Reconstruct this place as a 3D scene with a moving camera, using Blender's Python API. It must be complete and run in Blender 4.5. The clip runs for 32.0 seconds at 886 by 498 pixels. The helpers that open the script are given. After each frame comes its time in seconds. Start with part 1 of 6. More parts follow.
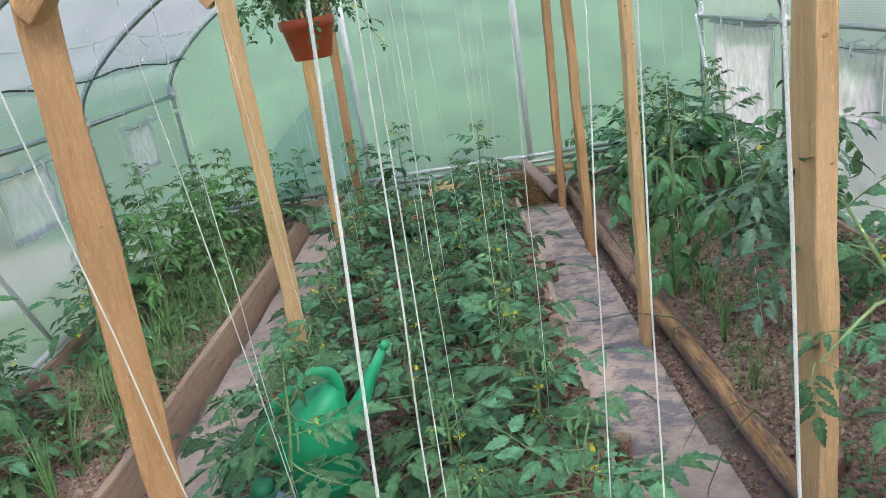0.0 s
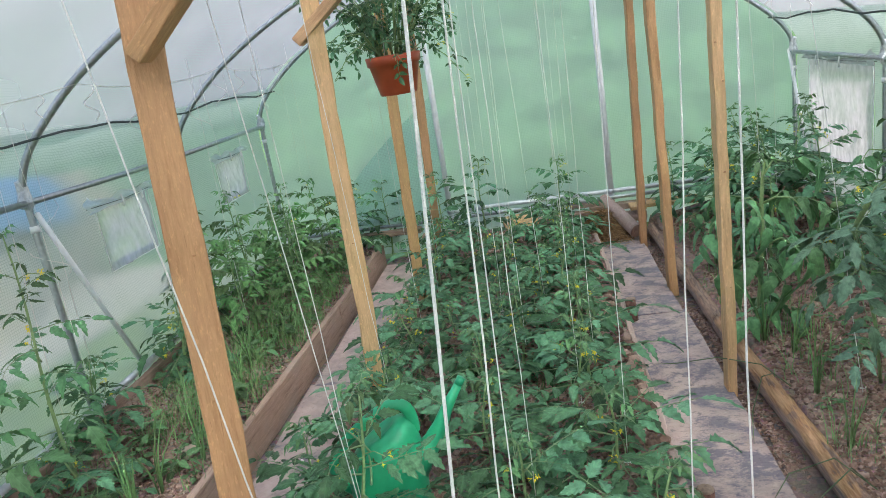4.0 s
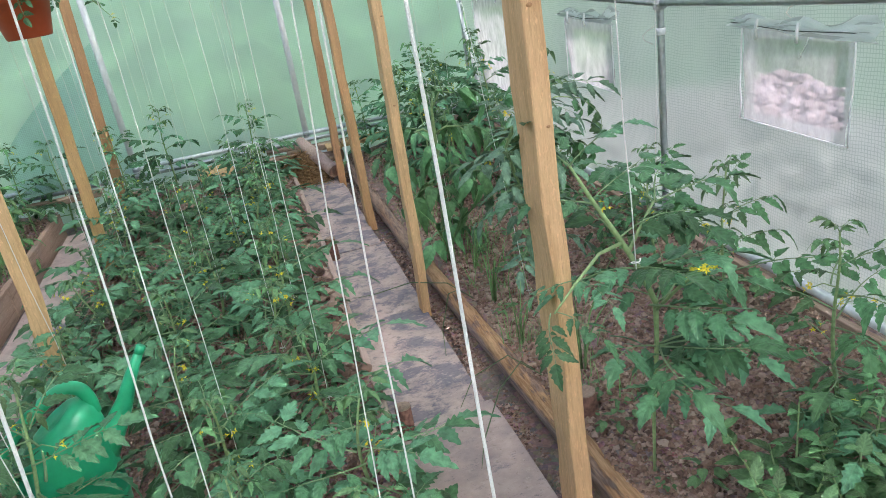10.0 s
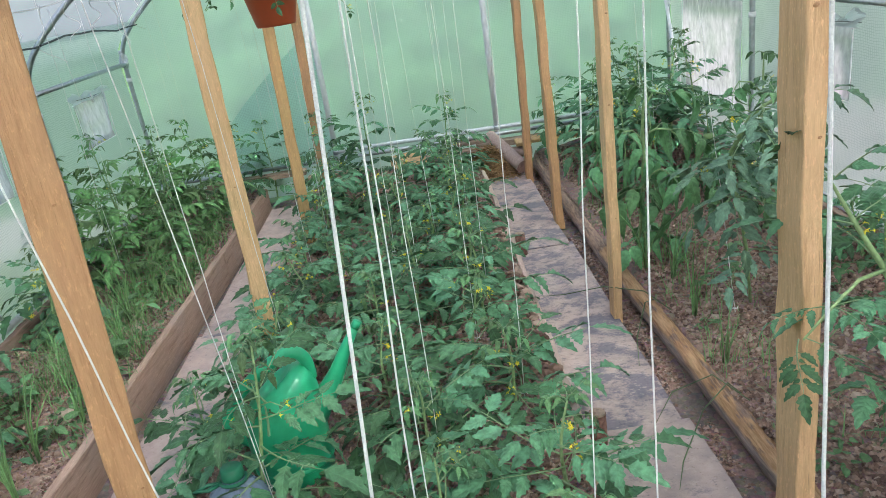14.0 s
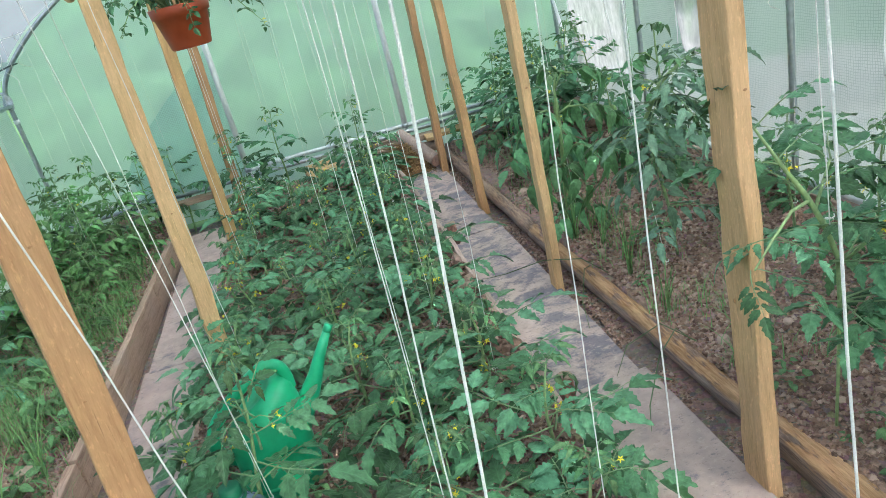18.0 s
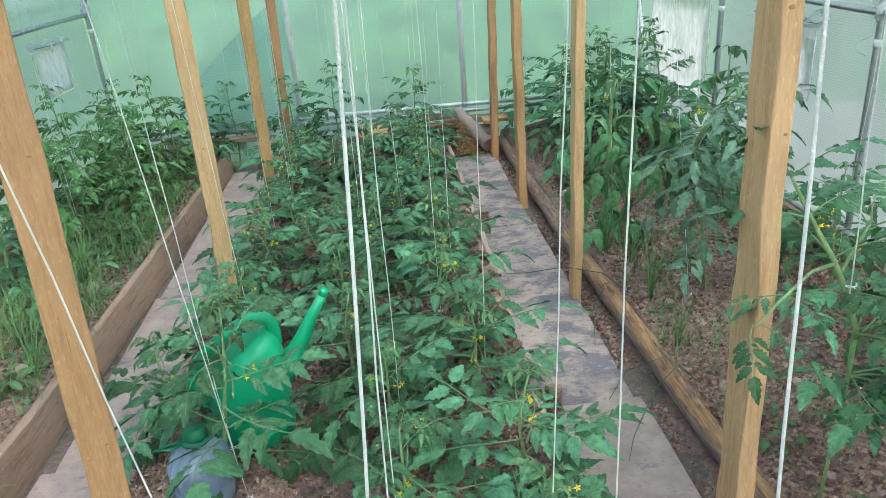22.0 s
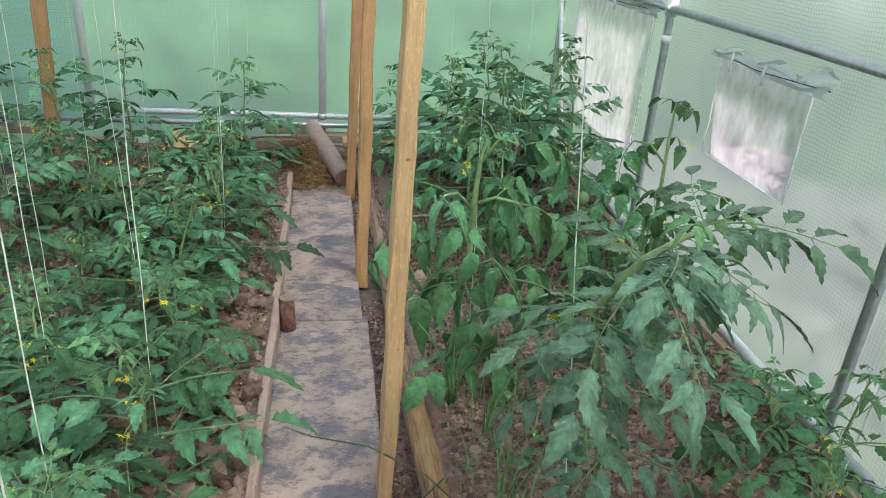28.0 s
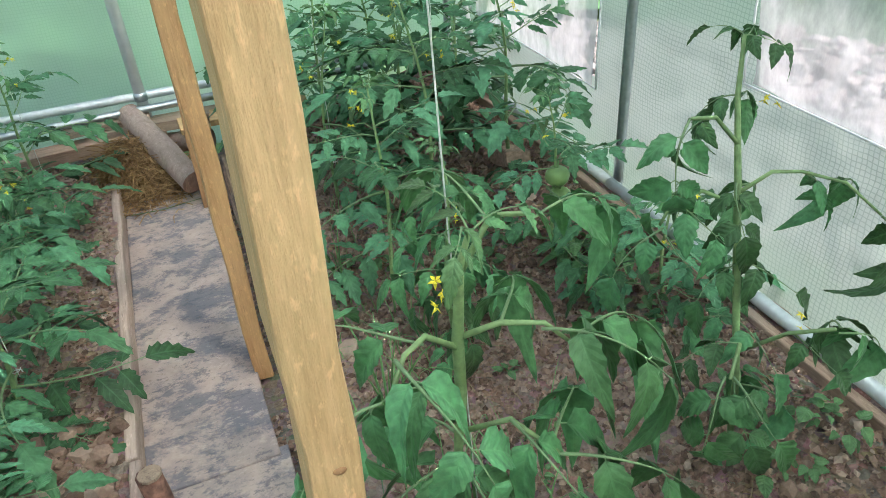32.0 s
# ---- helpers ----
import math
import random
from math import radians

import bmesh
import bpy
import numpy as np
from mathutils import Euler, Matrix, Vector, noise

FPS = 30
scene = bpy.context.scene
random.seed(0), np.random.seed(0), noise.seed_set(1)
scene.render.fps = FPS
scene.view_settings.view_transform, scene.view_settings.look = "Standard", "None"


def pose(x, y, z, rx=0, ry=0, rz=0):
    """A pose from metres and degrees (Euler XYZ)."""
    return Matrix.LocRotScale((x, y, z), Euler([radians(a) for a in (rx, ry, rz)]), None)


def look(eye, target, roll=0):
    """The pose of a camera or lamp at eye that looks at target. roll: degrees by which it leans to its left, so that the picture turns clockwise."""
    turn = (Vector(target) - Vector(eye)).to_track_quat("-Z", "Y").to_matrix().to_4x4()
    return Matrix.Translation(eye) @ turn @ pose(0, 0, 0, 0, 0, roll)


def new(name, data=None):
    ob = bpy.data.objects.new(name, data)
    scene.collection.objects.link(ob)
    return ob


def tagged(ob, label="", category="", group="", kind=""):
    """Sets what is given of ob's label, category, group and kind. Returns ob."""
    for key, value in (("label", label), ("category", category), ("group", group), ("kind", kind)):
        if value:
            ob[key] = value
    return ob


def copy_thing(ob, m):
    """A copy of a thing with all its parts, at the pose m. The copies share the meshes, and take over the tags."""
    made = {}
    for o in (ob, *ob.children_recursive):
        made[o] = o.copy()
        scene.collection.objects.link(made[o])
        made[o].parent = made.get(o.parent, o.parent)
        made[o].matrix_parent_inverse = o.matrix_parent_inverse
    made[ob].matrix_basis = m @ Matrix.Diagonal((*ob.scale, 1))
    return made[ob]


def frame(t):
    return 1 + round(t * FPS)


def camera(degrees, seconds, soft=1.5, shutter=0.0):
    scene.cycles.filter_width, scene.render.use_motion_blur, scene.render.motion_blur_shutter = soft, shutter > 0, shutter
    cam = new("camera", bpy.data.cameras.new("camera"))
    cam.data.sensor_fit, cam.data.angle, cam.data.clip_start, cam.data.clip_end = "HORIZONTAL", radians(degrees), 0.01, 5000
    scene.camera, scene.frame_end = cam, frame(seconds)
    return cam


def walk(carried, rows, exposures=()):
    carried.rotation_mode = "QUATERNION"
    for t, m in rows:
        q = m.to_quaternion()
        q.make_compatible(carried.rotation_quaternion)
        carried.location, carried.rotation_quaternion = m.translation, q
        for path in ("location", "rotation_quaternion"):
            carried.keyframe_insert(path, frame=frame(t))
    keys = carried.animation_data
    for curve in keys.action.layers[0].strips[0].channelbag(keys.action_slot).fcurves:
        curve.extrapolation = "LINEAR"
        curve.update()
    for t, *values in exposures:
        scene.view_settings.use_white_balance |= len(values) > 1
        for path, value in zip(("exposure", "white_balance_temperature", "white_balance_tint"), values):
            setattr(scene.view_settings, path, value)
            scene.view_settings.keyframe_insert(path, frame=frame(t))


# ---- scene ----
cam = camera(63.2, 32.0, 0.4)
PATH = [
    (0, (0.484, 0.878, 1.614), (0.369, 2.767, 0.968), -9.5),
    (0.5, (0.475, 0.877, 1.613), (0.303, 2.765, 0.978), -9.1),
    (1, (0.468, 0.873, 1.616), (0.222, 2.759, 0.997), -9.2),
    (1.5, (0.46, 0.874, 1.617), (0.141, 2.754, 1.014), -9.2),
    (2, (0.478, 0.883, 1.62), (0.15, 2.766, 1.032), -9.2),
    (2.5, (0.477, 0.875, 1.626), (0.161, 2.765, 1.054), -9.2),
    (4.5, (0.46, 0.89, 1.633), (0.15, 2.795, 1.11), -9.5),
    (5, (0.423, 0.874, 1.638), (-0.066, 2.749, 1.143), -9.5),
    (5.5, (0.368, 0.87, 1.638), (-0.362, 2.67, 1.162), -8.7),
    (6, (0.335, 0.858, 1.629), (-0.529, 2.587, 1.114), -6.0),
    (6.5, (0.316, 0.859, 1.62), (-0.606, 2.531, 1.023), -4.9),
    (7, (0.365, 0.892, 1.612), (-0.467, 2.596, 0.977), -5.3),
    (7.5, (0.443, 0.946, 1.603), (0.005, 2.776, 0.928), -5.4),
    (8, (0.502, 0.946, 1.593), (0.371, 2.81, 0.881), -6.5),
    (8.5, (0.54, 0.932, 1.6), (0.621, 2.786, 0.854), -7.2),
    (9, (0.577, 0.919, 1.596), (0.837, 2.746, 0.824), -7.6),
    (9.5, (0.599, 0.901, 1.6), (0.969, 2.7, 0.808), -8.3),
    (10, (0.615, 0.902, 1.586), (1.019, 2.695, 0.797), -9.2),
    (10.5, (0.598, 0.898, 1.592), (1.013, 2.685, 0.795), -9.6),
    (11, (0.605, 0.903, 1.594), (1.034, 2.685, 0.794), -9.6),
    (11.5, (0.597, 0.899, 1.596), (1.031, 2.682, 0.8), -9.4),
    (12, (0.584, 0.912, 1.595), (1.015, 2.697, 0.803), -9.0),
    (12.5, (0.561, 0.927, 1.596), (0.934, 2.729, 0.813), -8.4),
    (13, (0.533, 0.938, 1.599), (0.775, 2.768, 0.828), -8.2),
    (13.5, (0.492, 0.94, 1.603), (0.548, 2.796, 0.86), -9.1),
    (14, (0.446, 0.945, 1.61), (0.425, 2.805, 0.875), -8.9),
    (14.5, (0.489, 0.929, 1.611), (0.427, 2.788, 0.878), -8.9),
    (15, (0.517, 0.925, 1.602), (0.483, 2.782, 0.86), -10.3),
    (15.5, (0.543, 0.927, 1.584), (0.579, 2.778, 0.827), -11.6),
    (17.5, (0.348, 0.879, 1.633), (0.574, 2.707, 0.854), -14.0),
    (18, (0.266, 0.875, 1.642), (0.502, 2.702, 0.862), -14.1),
    (18.5, (0.224, 0.88, 1.638), (0.465, 2.698, 0.838), -12.4),
    (19, (0.194, 0.898, 1.632), (0.489, 2.674, 0.761), -9.4),
    (19.5, (0.199, 0.887, 1.638), (0.637, 2.62, 0.74), -5.6),
    (20, (0.195, 0.879, 1.633), (0.688, 2.61, 0.761), -3.6),
    (20.5, (0.173, 0.907, 1.619), (0.66, 2.64, 0.748), -2.4),
    (21, (0.171, 0.914, 1.643), (0.529, 2.693, 0.803), -1.7),
    (21.5, (0.259, 0.904, 1.637), (0.361, 2.725, 0.818), -3.7),
    (22, (0.4, 0.914, 1.626), (0.492, 2.739, 0.813), -4.6),
    (22.2, (0.486, 0.899, 1.647), (0.579, 2.722, 0.83), -6.0),
    (22.5, (0.537, 0.888, 1.63), (0.661, 2.721, 0.839), -8.5),
    (23, (0.603, 0.87, 1.614), (0.787, 2.692, 0.812), -11.2),
    (23.5, (0.671, 0.91, 1.56), (1.067, 2.676, 0.71), -14.9),
    (24, (0.7, 1.15, 1.508), (1.388, 2.774, 0.565), -13.5),
    (24.5, (0.734, 1.308, 1.532), (1.715, 2.817, 0.66), -9.9),
    (24.6, (0.732, 1.305, 1.537), (1.754, 2.842, 0.767), -9.7),
    (25, (0.817, 1.398, 1.552), (1.806, 2.999, 0.873), -11.0),
    (25.2, (0.874, 1.445, 1.502), (1.787, 3.096, 0.838), -11.3),
    (25.5, (1.035, 1.538, 1.501), (1.763, 3.258, 0.787), -10.0),
    (25.8, (1.134, 1.581, 1.479), (1.736, 3.36, 0.791), -8.3),
    (26, (1.148, 1.589, 1.47), (1.72, 3.366, 0.751), -5.5),
    (26.2, (1.143, 1.652, 1.448), (1.675, 3.424, 0.688), -4.3),
    (26.5, (1.094, 1.777, 1.445), (1.549, 3.564, 0.671), -2.6),
    (28.5, (0.981, 2.523, 1.478), (1.336, 4.273, 0.576), 6.4),
    (29, (0.954, 2.706, 1.472), (1.44, 4.377, 0.486), 7.2),
    (29.5, (0.98, 2.829, 1.449), (1.459, 4.447, 0.376), 4.9),
    (30, (1.103, 2.988, 1.404), (1.617, 4.574, 0.299), -0.3),
    (30.5, (1.175, 3.14, 1.398), (1.718, 4.708, 0.283), -5.8),
    (31, (1.18, 3.247, 1.404), (1.74, 4.81, 0.289), -3.1),
    (31.5, (1.176, 3.402, 1.399), (1.748, 4.957, 0.279), -3.8),
    (32, (1.14, 3.496, 1.415), (1.693, 5.057, 0.293), -4.2),
]
walk(cam, [(t, look(eye, target, roll)) for t, eye, target, roll in PATH],
     [(0, 1.17, 6420, 19), (4.5, 1.12, 6420, 19), (6, 1.0, 6450, 20), (7, 1.08, 6450, 19), (8.5, 1.26, 6390, 19.5), (12, 1.28, 6400, 19), (15, 1.33, 6320, 16.5), (18, 1.38, 6240, 11.5), (22, 1.36, 6120, 8.5), (23.8, 1.36, 6300, 14),
      (25, 1.01, 6390, 17.5), (26.5, 1.20, 6420, 18.5), (28.5, 1.30, 6560, 11.5), (30, 1.70, 6510, 12.5), (31, 1.52, 6460, 8.5), (32, 1.40, 6430, 6.5)])

# ---- world, sun, exposure ----
world = bpy.data.worlds.new("overcast_sky")
scene.world = world
world.use_nodes = True
wn = world.node_tree
sky = wn.nodes.new("ShaderNodeTexSky")
sky.sky_type = "NISHITA"
sky.sun_disc = False
sky.sun_elevation, sky.sun_rotation = radians(52), radians(150)
sky.air_density, sky.dust_density, sky.ozone_density = 1.0, 2.5, 1.0
wn.nodes["Background"].inputs["Strength"].default_value = 0.13
veil = wn.nodes.new("ShaderNodeHueSaturation")      # thin cloud: a paler sky
veil.inputs["Saturation"].default_value = 1.0
wn.links.new(sky.outputs["Color"], veil.inputs["Color"])
wn.links.new(veil.outputs["Color"], wn.nodes["Background"].inputs["Color"])
sun = new("sun", bpy.data.lights.new("sun", "SUN"))
sun.data.energy, sun.data.angle, sun.data.color = 2.2, radians(14), (1.0, 0.975, 0.94)
sun.matrix_world = look((6, -8, 16), (0, 3, 0))


# ---- materials ----
def nodes_of(name):
    m = bpy.data.materials.new(name)
    m.use_nodes = True
    nt = m.node_tree
    return m, nt, nt.nodes["Principled BSDF"], nt.nodes["Material Output"]


def ramp(nt, fac, stops):
    r = nt.nodes.new("ShaderNodeValToRGB")
    while len(r.color_ramp.elements) < len(stops):
        r.color_ramp.elements.new(0.5)
    for e, (p, c) in zip(r.color_ramp.elements, stops):
        e.position, e.color = p, (*c, 1)
    nt.links.new(fac, r.inputs["Fac"])
    return r.outputs["Color"]


def noise_of(nt, scale, detail=4, rough=0.55, vector=None, stretch=None):
    n = nt.nodes.new("ShaderNodeTexNoise")
    n.inputs["Scale"].default_value, n.inputs["Detail"].default_value, n.inputs["Roughness"].default_value = scale, detail, rough
    if vector is None:
        vector = nt.nodes.new("ShaderNodeTexCoord").outputs["Object"]
    if stretch:
        mp = nt.nodes.new("ShaderNodeMapping")
        mp.inputs["Scale"].default_value = stretch
        nt.links.new(vector, mp.inputs["Vector"])
        vector = mp.outputs["Vector"]
    nt.links.new(vector, n.inputs["Vector"])
    return n.outputs["Fac"]


def mixc(nt, fac, a, b, mode="MIX"):
    m = nt.nodes.new("ShaderNodeMix")
    m.data_type, m.blend_type = "RGBA", mode
    for val, idx in ((fac, 0), (a, 6), (b, 7)):
        if isinstance(val, (int, float)):
            m.inputs[idx].default_value = val
        elif isinstance(val, tuple):
            m.inputs[idx].default_value = (*val, 1)
        else:
            nt.links.new(val, m.inputs[idx])
    return m.outputs[2]


def bump(nt, bsdf, height, strength=0.4, distance=0.01):
    b = nt.nodes.new("ShaderNodeBump")
    b.inputs["Strength"].default_value, b.inputs["Distance"].default_value = strength, distance
    nt.links.new(height, b.inputs["Height"])
    nt.links.new(b.outputs["Normal"], bsdf.inputs["Normal"])


def vary(nt, color, amount=0.35, hue=0.03):
    """Colour changed a little from object to object."""
    info = nt.nodes.new("ShaderNodeObjectInfo")
    hs = nt.nodes.new("ShaderNodeHueSaturation")
    for sock, lo, hi in (("Value", 1 - amount, 1 + amount), ("Hue", 0.5 - hue, 0.5 + hue)):
        mr = nt.nodes.new("ShaderNodeMapRange")
        mr.inputs["To Min"].default_value, mr.inputs["To Max"].default_value = lo, hi
        nt.links.new(info.outputs["Random"], mr.inputs["Value"])
        nt.links.new(mr.outputs["Result"], hs.inputs[sock])
    nt.links.new(color, hs.inputs["Color"])
    return hs.outputs["Color"]


def simple(name, color, rough=0.5, metal=0.0, scale=30, amount=0.25, relief=0.15, stains=(0.3, 0.3, 0.3), stain=0.25):
    m, nt, b, _ = nodes_of(name)
    fine = noise_of(nt, scale, 5)
    big = noise_of(nt, scale / 9, 3)
    lo, hi = tuple(c * (1 - amount) for c in color), tuple(min(1, c * (1 + amount)) for c in color)
    col = ramp(nt, fine, [(0.3, lo), (0.7, hi)])
    mask = ramp(nt, big, [(0.5, (0, 0, 0)), (0.75, (stain, stain, stain))])
    col = mixc(nt, mask, col, tuple(c * s * 2 for c, s in zip(color, stains)))
    nt.links.new(col, b.inputs["Base Color"])
    b.inputs["Roughness"].default_value, b.inputs["Metallic"].default_value = rough, metal
    bump(nt, b, fine, relief, 0.004)
    return m


def wood(name, light, dark, grain=(22, 22, 1.6), rough=0.6, dirt=0.25, dirt_color=(0.13, 0.10, 0.08)):
    """Sawn wood with its grain along the object's z axis."""
    m, nt, b, _ = nodes_of(name)
    rings = noise_of(nt, 2.2, 6, 0.62, stretch=grain)
    fibre = noise_of(nt, 9, 4, 0.7, stretch=(grain[0], grain[1], grain[2] * 1.2))
    cloud = noise_of(nt, 3.5, 3)
    col = ramp(nt, rings, [(0.33, dark), (0.5, light), (0.72, tuple(c * 1.08 for c in light))])
    col = mixc(nt, 0.35, col, ramp(nt, fibre, [(0.35, tuple(c * 0.7 for c in dark)), (0.65, light)]))
    mask = ramp(nt, cloud, [(0.5, (0, 0, 0)), (0.8, (dirt, dirt, dirt))])
    col = mixc(nt, mask, col, dirt_color)
    crack = noise_of(nt, 5, 3, 0.6, stretch=(34, 34, 0.9))
    col = mixc(nt, ramp(nt, crack, [(0.66, (0, 0, 0)), (0.72, (0.55, 0.55, 0.55))]), col, tuple(c * 0.35 for c in dark))
    flecks = noise_of(nt, 120, 3, 0.7, stretch=(1, 1, 0.35))
    col = mixc(nt, ramp(nt, flecks, [(0.56, (0, 0, 0)), (0.68, (0.45, 0.45, 0.45))]), col, tuple(min(1.0, c * 1.4) for c in light))
    nt.links.new(vary(nt, col, 0.08, 0.008), b.inputs["Base Color"])
    b.inputs["Roughness"].default_value = rough
    bump(nt, b, mixc(nt, 0.5, fibre, flecks), 0.8, 0.005)
    return m


M_POST = wood("pine_post", (0.72, 0.47, 0.24), (0.54, 0.325, 0.145), dirt=0.15, dirt_color=(0.28, 0.15, 0.06))
M_POST_ORANGE = wood("pine_post_amber", (0.56, 0.335, 0.15), (0.42, 0.225, 0.09), dirt=0.22, dirt_color=(0.26, 0.13, 0.055))
M_KNOT = simple("wood_knot", (0.42, 0.22, 0.095), 0.6, scale=90)
M_PLANK = wood("edging_plank", (0.43, 0.29, 0.215), (0.25, 0.15, 0.105), dirt=0.75, dirt_color=(0.33, 0.27, 0.235), rough=0.85)
M_OLDWOOD = wood("weathered_wood", (0.37, 0.265, 0.195), (0.20, 0.135, 0.10), dirt=0.6, dirt_color=(0.24, 0.2, 0.17), rough=0.85)
M_PALEWOOD = wood("pale_plank", (0.52, 0.39, 0.32), (0.35, 0.25, 0.20), dirt=0.7, dirt_color=(0.27, 0.21, 0.17), rough=0.85)
M_TAPE = simple("whitish_tape", (0.62, 0.64, 0.66), 0.35, 0.3, scale=60, amount=0.25)
M_CUTWOOD = simple("fresh_cut_wood", (0.55, 0.36, 0.17), 0.7, scale=60)
M_BARK = simple("bark", (0.21, 0.105, 0.075), 0.9, scale=50, amount=0.6, relief=0.8)
M_PIPE = simple("galvanised_pipe", (0.50, 0.53, 0.55), 0.38, 0.85, scale=40, amount=0.15, stains=(0.35, 0.35, 0.36), stain=0.5)
M_PIPE_PALE = simple("pale_pipe", (0.66, 0.69, 0.70), 0.42, 0.25, scale=40, amount=0.12, stains=(0.35, 0.33, 0.3), stain=0.4)
M_WHITE = simple("white_plastic", (0.88, 0.89, 0.89), 0.45, scale=30, amount=0.06)


M_TWINE = simple("white_twine", (0.80, 0.80, 0.76), 0.75, scale=400, amount=0.12, relief=0.6)
M_ROPE_DARK = simple("dark_cord", (0.07, 0.09, 0.09), 0.7, scale=200)
M_WIRE = simple("wire", (0.5, 0.52, 0.52), 0.5, 0.6)
M_CAN = simple("green_plastic", (0.015, 0.42, 0.19), 0.33, scale=25, amount=0.12, relief=0.04, stains=(0.4, 0.4, 0.35), stain=0.3)
M_CAP = simple("dark_green_plastic", (0.01, 0.17, 0.08), 0.4, scale=25, amount=0.12, relief=0.04)
M_POT = simple("terracotta_plastic", (0.42, 0.075, 0.025), 0.42, scale=18, amount=0.12, relief=0.05)
M_BRICK = simple("red_brick", (0.46, 0.31, 0.24), 0.9, scale=70, amount=0.35, relief=0.6)


def straw_material():
    m, nt, b, _ = nodes_of("straw")
    geo = nt.nodes.new("ShaderNodeNewGeometry")
    col = ramp(nt, geo.outputs["Random Per Island"], [(0.0, (0.13, 0.07, 0.03)), (0.4, (0.29, 0.155, 0.062)), (0.75, (0.41, 0.24, 0.10)), (1.0, (0.52, 0.35, 0.17))])
    col = mixc(nt, 0.3, col, ramp(nt, noise_of(nt, 120, 4), [(0.35, (0.12, 0.07, 0.03)), (0.65, (0.45, 0.29, 0.13))]))
    nt.links.new(col, b.inputs["Base Color"])
    b.inputs["Roughness"].default_value = 0.85
    return m


M_STRAW = straw_material()
M_DARKSOIL = simple("potting_soil", (0.05, 0.035, 0.025), 0.95, scale=90, amount=0.5, relief=0.8)


def soil_material(name, base):
    m, nt, b, _ = nodes_of(name)
    crumbs = noise_of(nt, 55, 6, 0.7)
    cells = nt.nodes.new("ShaderNodeTexVoronoi")
    cells.inputs["Scale"].default_value = 48
    nt.links.new(nt.nodes.new("ShaderNodeTexCoord").outputs["Object"], cells.inputs["Vector"])
    cloud = noise_of(nt, 2.2, 4)
    dark, pale = tuple(c * 0.5 for c in base), tuple(c * 1.6 for c in base)
    col = ramp(nt, crumbs, [(0.3, dark), (0.5, base), (0.72, pale)])
    col = mixc(nt, 0.4, col, cells.outputs["Color"], "SOFT_LIGHT")
    col = mixc(nt, ramp(nt, cloud, [(0.4, (0, 0, 0)), (0.65, (0.55, 0.55, 0.55))]), col, (base[0] * 1.35, base[1] * 1.35, base[2] * 1.4))
    hs = nt.nodes.new("ShaderNodeHueSaturation")
    hs.inputs["Saturation"].default_value = 0.85
    nt.links.new(col, hs.inputs["Color"])
    nt.links.new(hs.outputs["Color"], b.inputs["Base Color"])
    b.inputs["Roughness"].default_value = 0.95
    bump(nt, b, crumbs, 0.9, 0.02)
    return m


M_SOIL = soil_material("dry_loam", (0.30, 0.187, 0.14))
M_TRENCH = soil_material("damp_loam", (0.20, 0.15, 0.12))


def clod_material():
    m, nt, b, _ = nodes_of("soil_clods")
    geo = nt.nodes.new("ShaderNodeNewGeometry")
    col = ramp(nt, geo.outputs["Random Per Island"], [(0.0, (0.09, 0.05, 0.035)), (0.3, (0.26, 0.152, 0.106)), (0.65, (0.40, 0.26, 0.192)), (1.0, (0.56, 0.42, 0.335))])
    col = mixc(nt, 0.3, col, ramp(nt, noise_of(nt, 160, 4), [(0.3, (0.08, 0.05, 0.035)), (0.7, (0.32, 0.22, 0.16))]))
    nt.links.new(col, b.inputs["Base Color"])
    b.inputs["Roughness"].default_value = 0.95
    bump(nt, b, noise_of(nt, 220, 4), 0.6, 0.004)
    return m


M_CLOD = clod_material()


def path_material(name, scuffs, scratch=0.54):
    """Pale worn boards with trodden earth and blue-grey scuffs."""
    m, nt, b, _ = nodes_of(name)
    grime = noise_of(nt, 5.5, 6, 0.68)
    streak = noise_of(nt, 4.2, 9, 0.74, stretch=(1.0, 1.5, 1.0))
    spots = noise_of(nt, 60, 4, 0.7)
    col = ramp(nt, grime, [(0.30, (0.54, 0.425, 0.38)), (0.46, (0.45, 0.345, 0.30)), (0.58, (0.36, 0.285, 0.255)), (0.72, (0.21, 0.185, 0.19))])
    col = mixc(nt, ramp(nt, streak, [(scuffs, (0, 0, 0)), (scuffs + 0.07, (0.8, 0.8, 0.8))]), col, (0.14, 0.138, 0.17))
    marks = noise_of(nt, 26, 7, 0.75, stretch=(1.0, 1.8, 1.0))
    col = mixc(nt, ramp(nt, marks, [(scratch, (0, 0, 0)), (scratch + 0.06, (0.6, 0.6, 0.6))]), col, (0.10, 0.10, 0.125))
    col = mixc(nt, ramp(nt, marks, [(0.36, (0.6, 0.6, 0.6)), (0.43, (0, 0, 0))]), col, (0.52, 0.42, 0.36))
    col = mixc(nt, ramp(nt, spots, [(0.6, (0, 0, 0)), (0.7, (0.5, 0.5, 0.5))]), col, (0.15, 0.105, 0.08))
    nt.links.new(vary(nt, col, 0.06, 0.005), b.inputs["Base Color"])
    b.inputs["Roughness"].default_value = 0.8
    bump(nt, b, marks, 0.5, 0.006)
    return m


M_PATH = path_material("path_board_pale", 0.55, 0.59)
M_PATH_GREY = path_material("path_board_scuffed", 0.475)


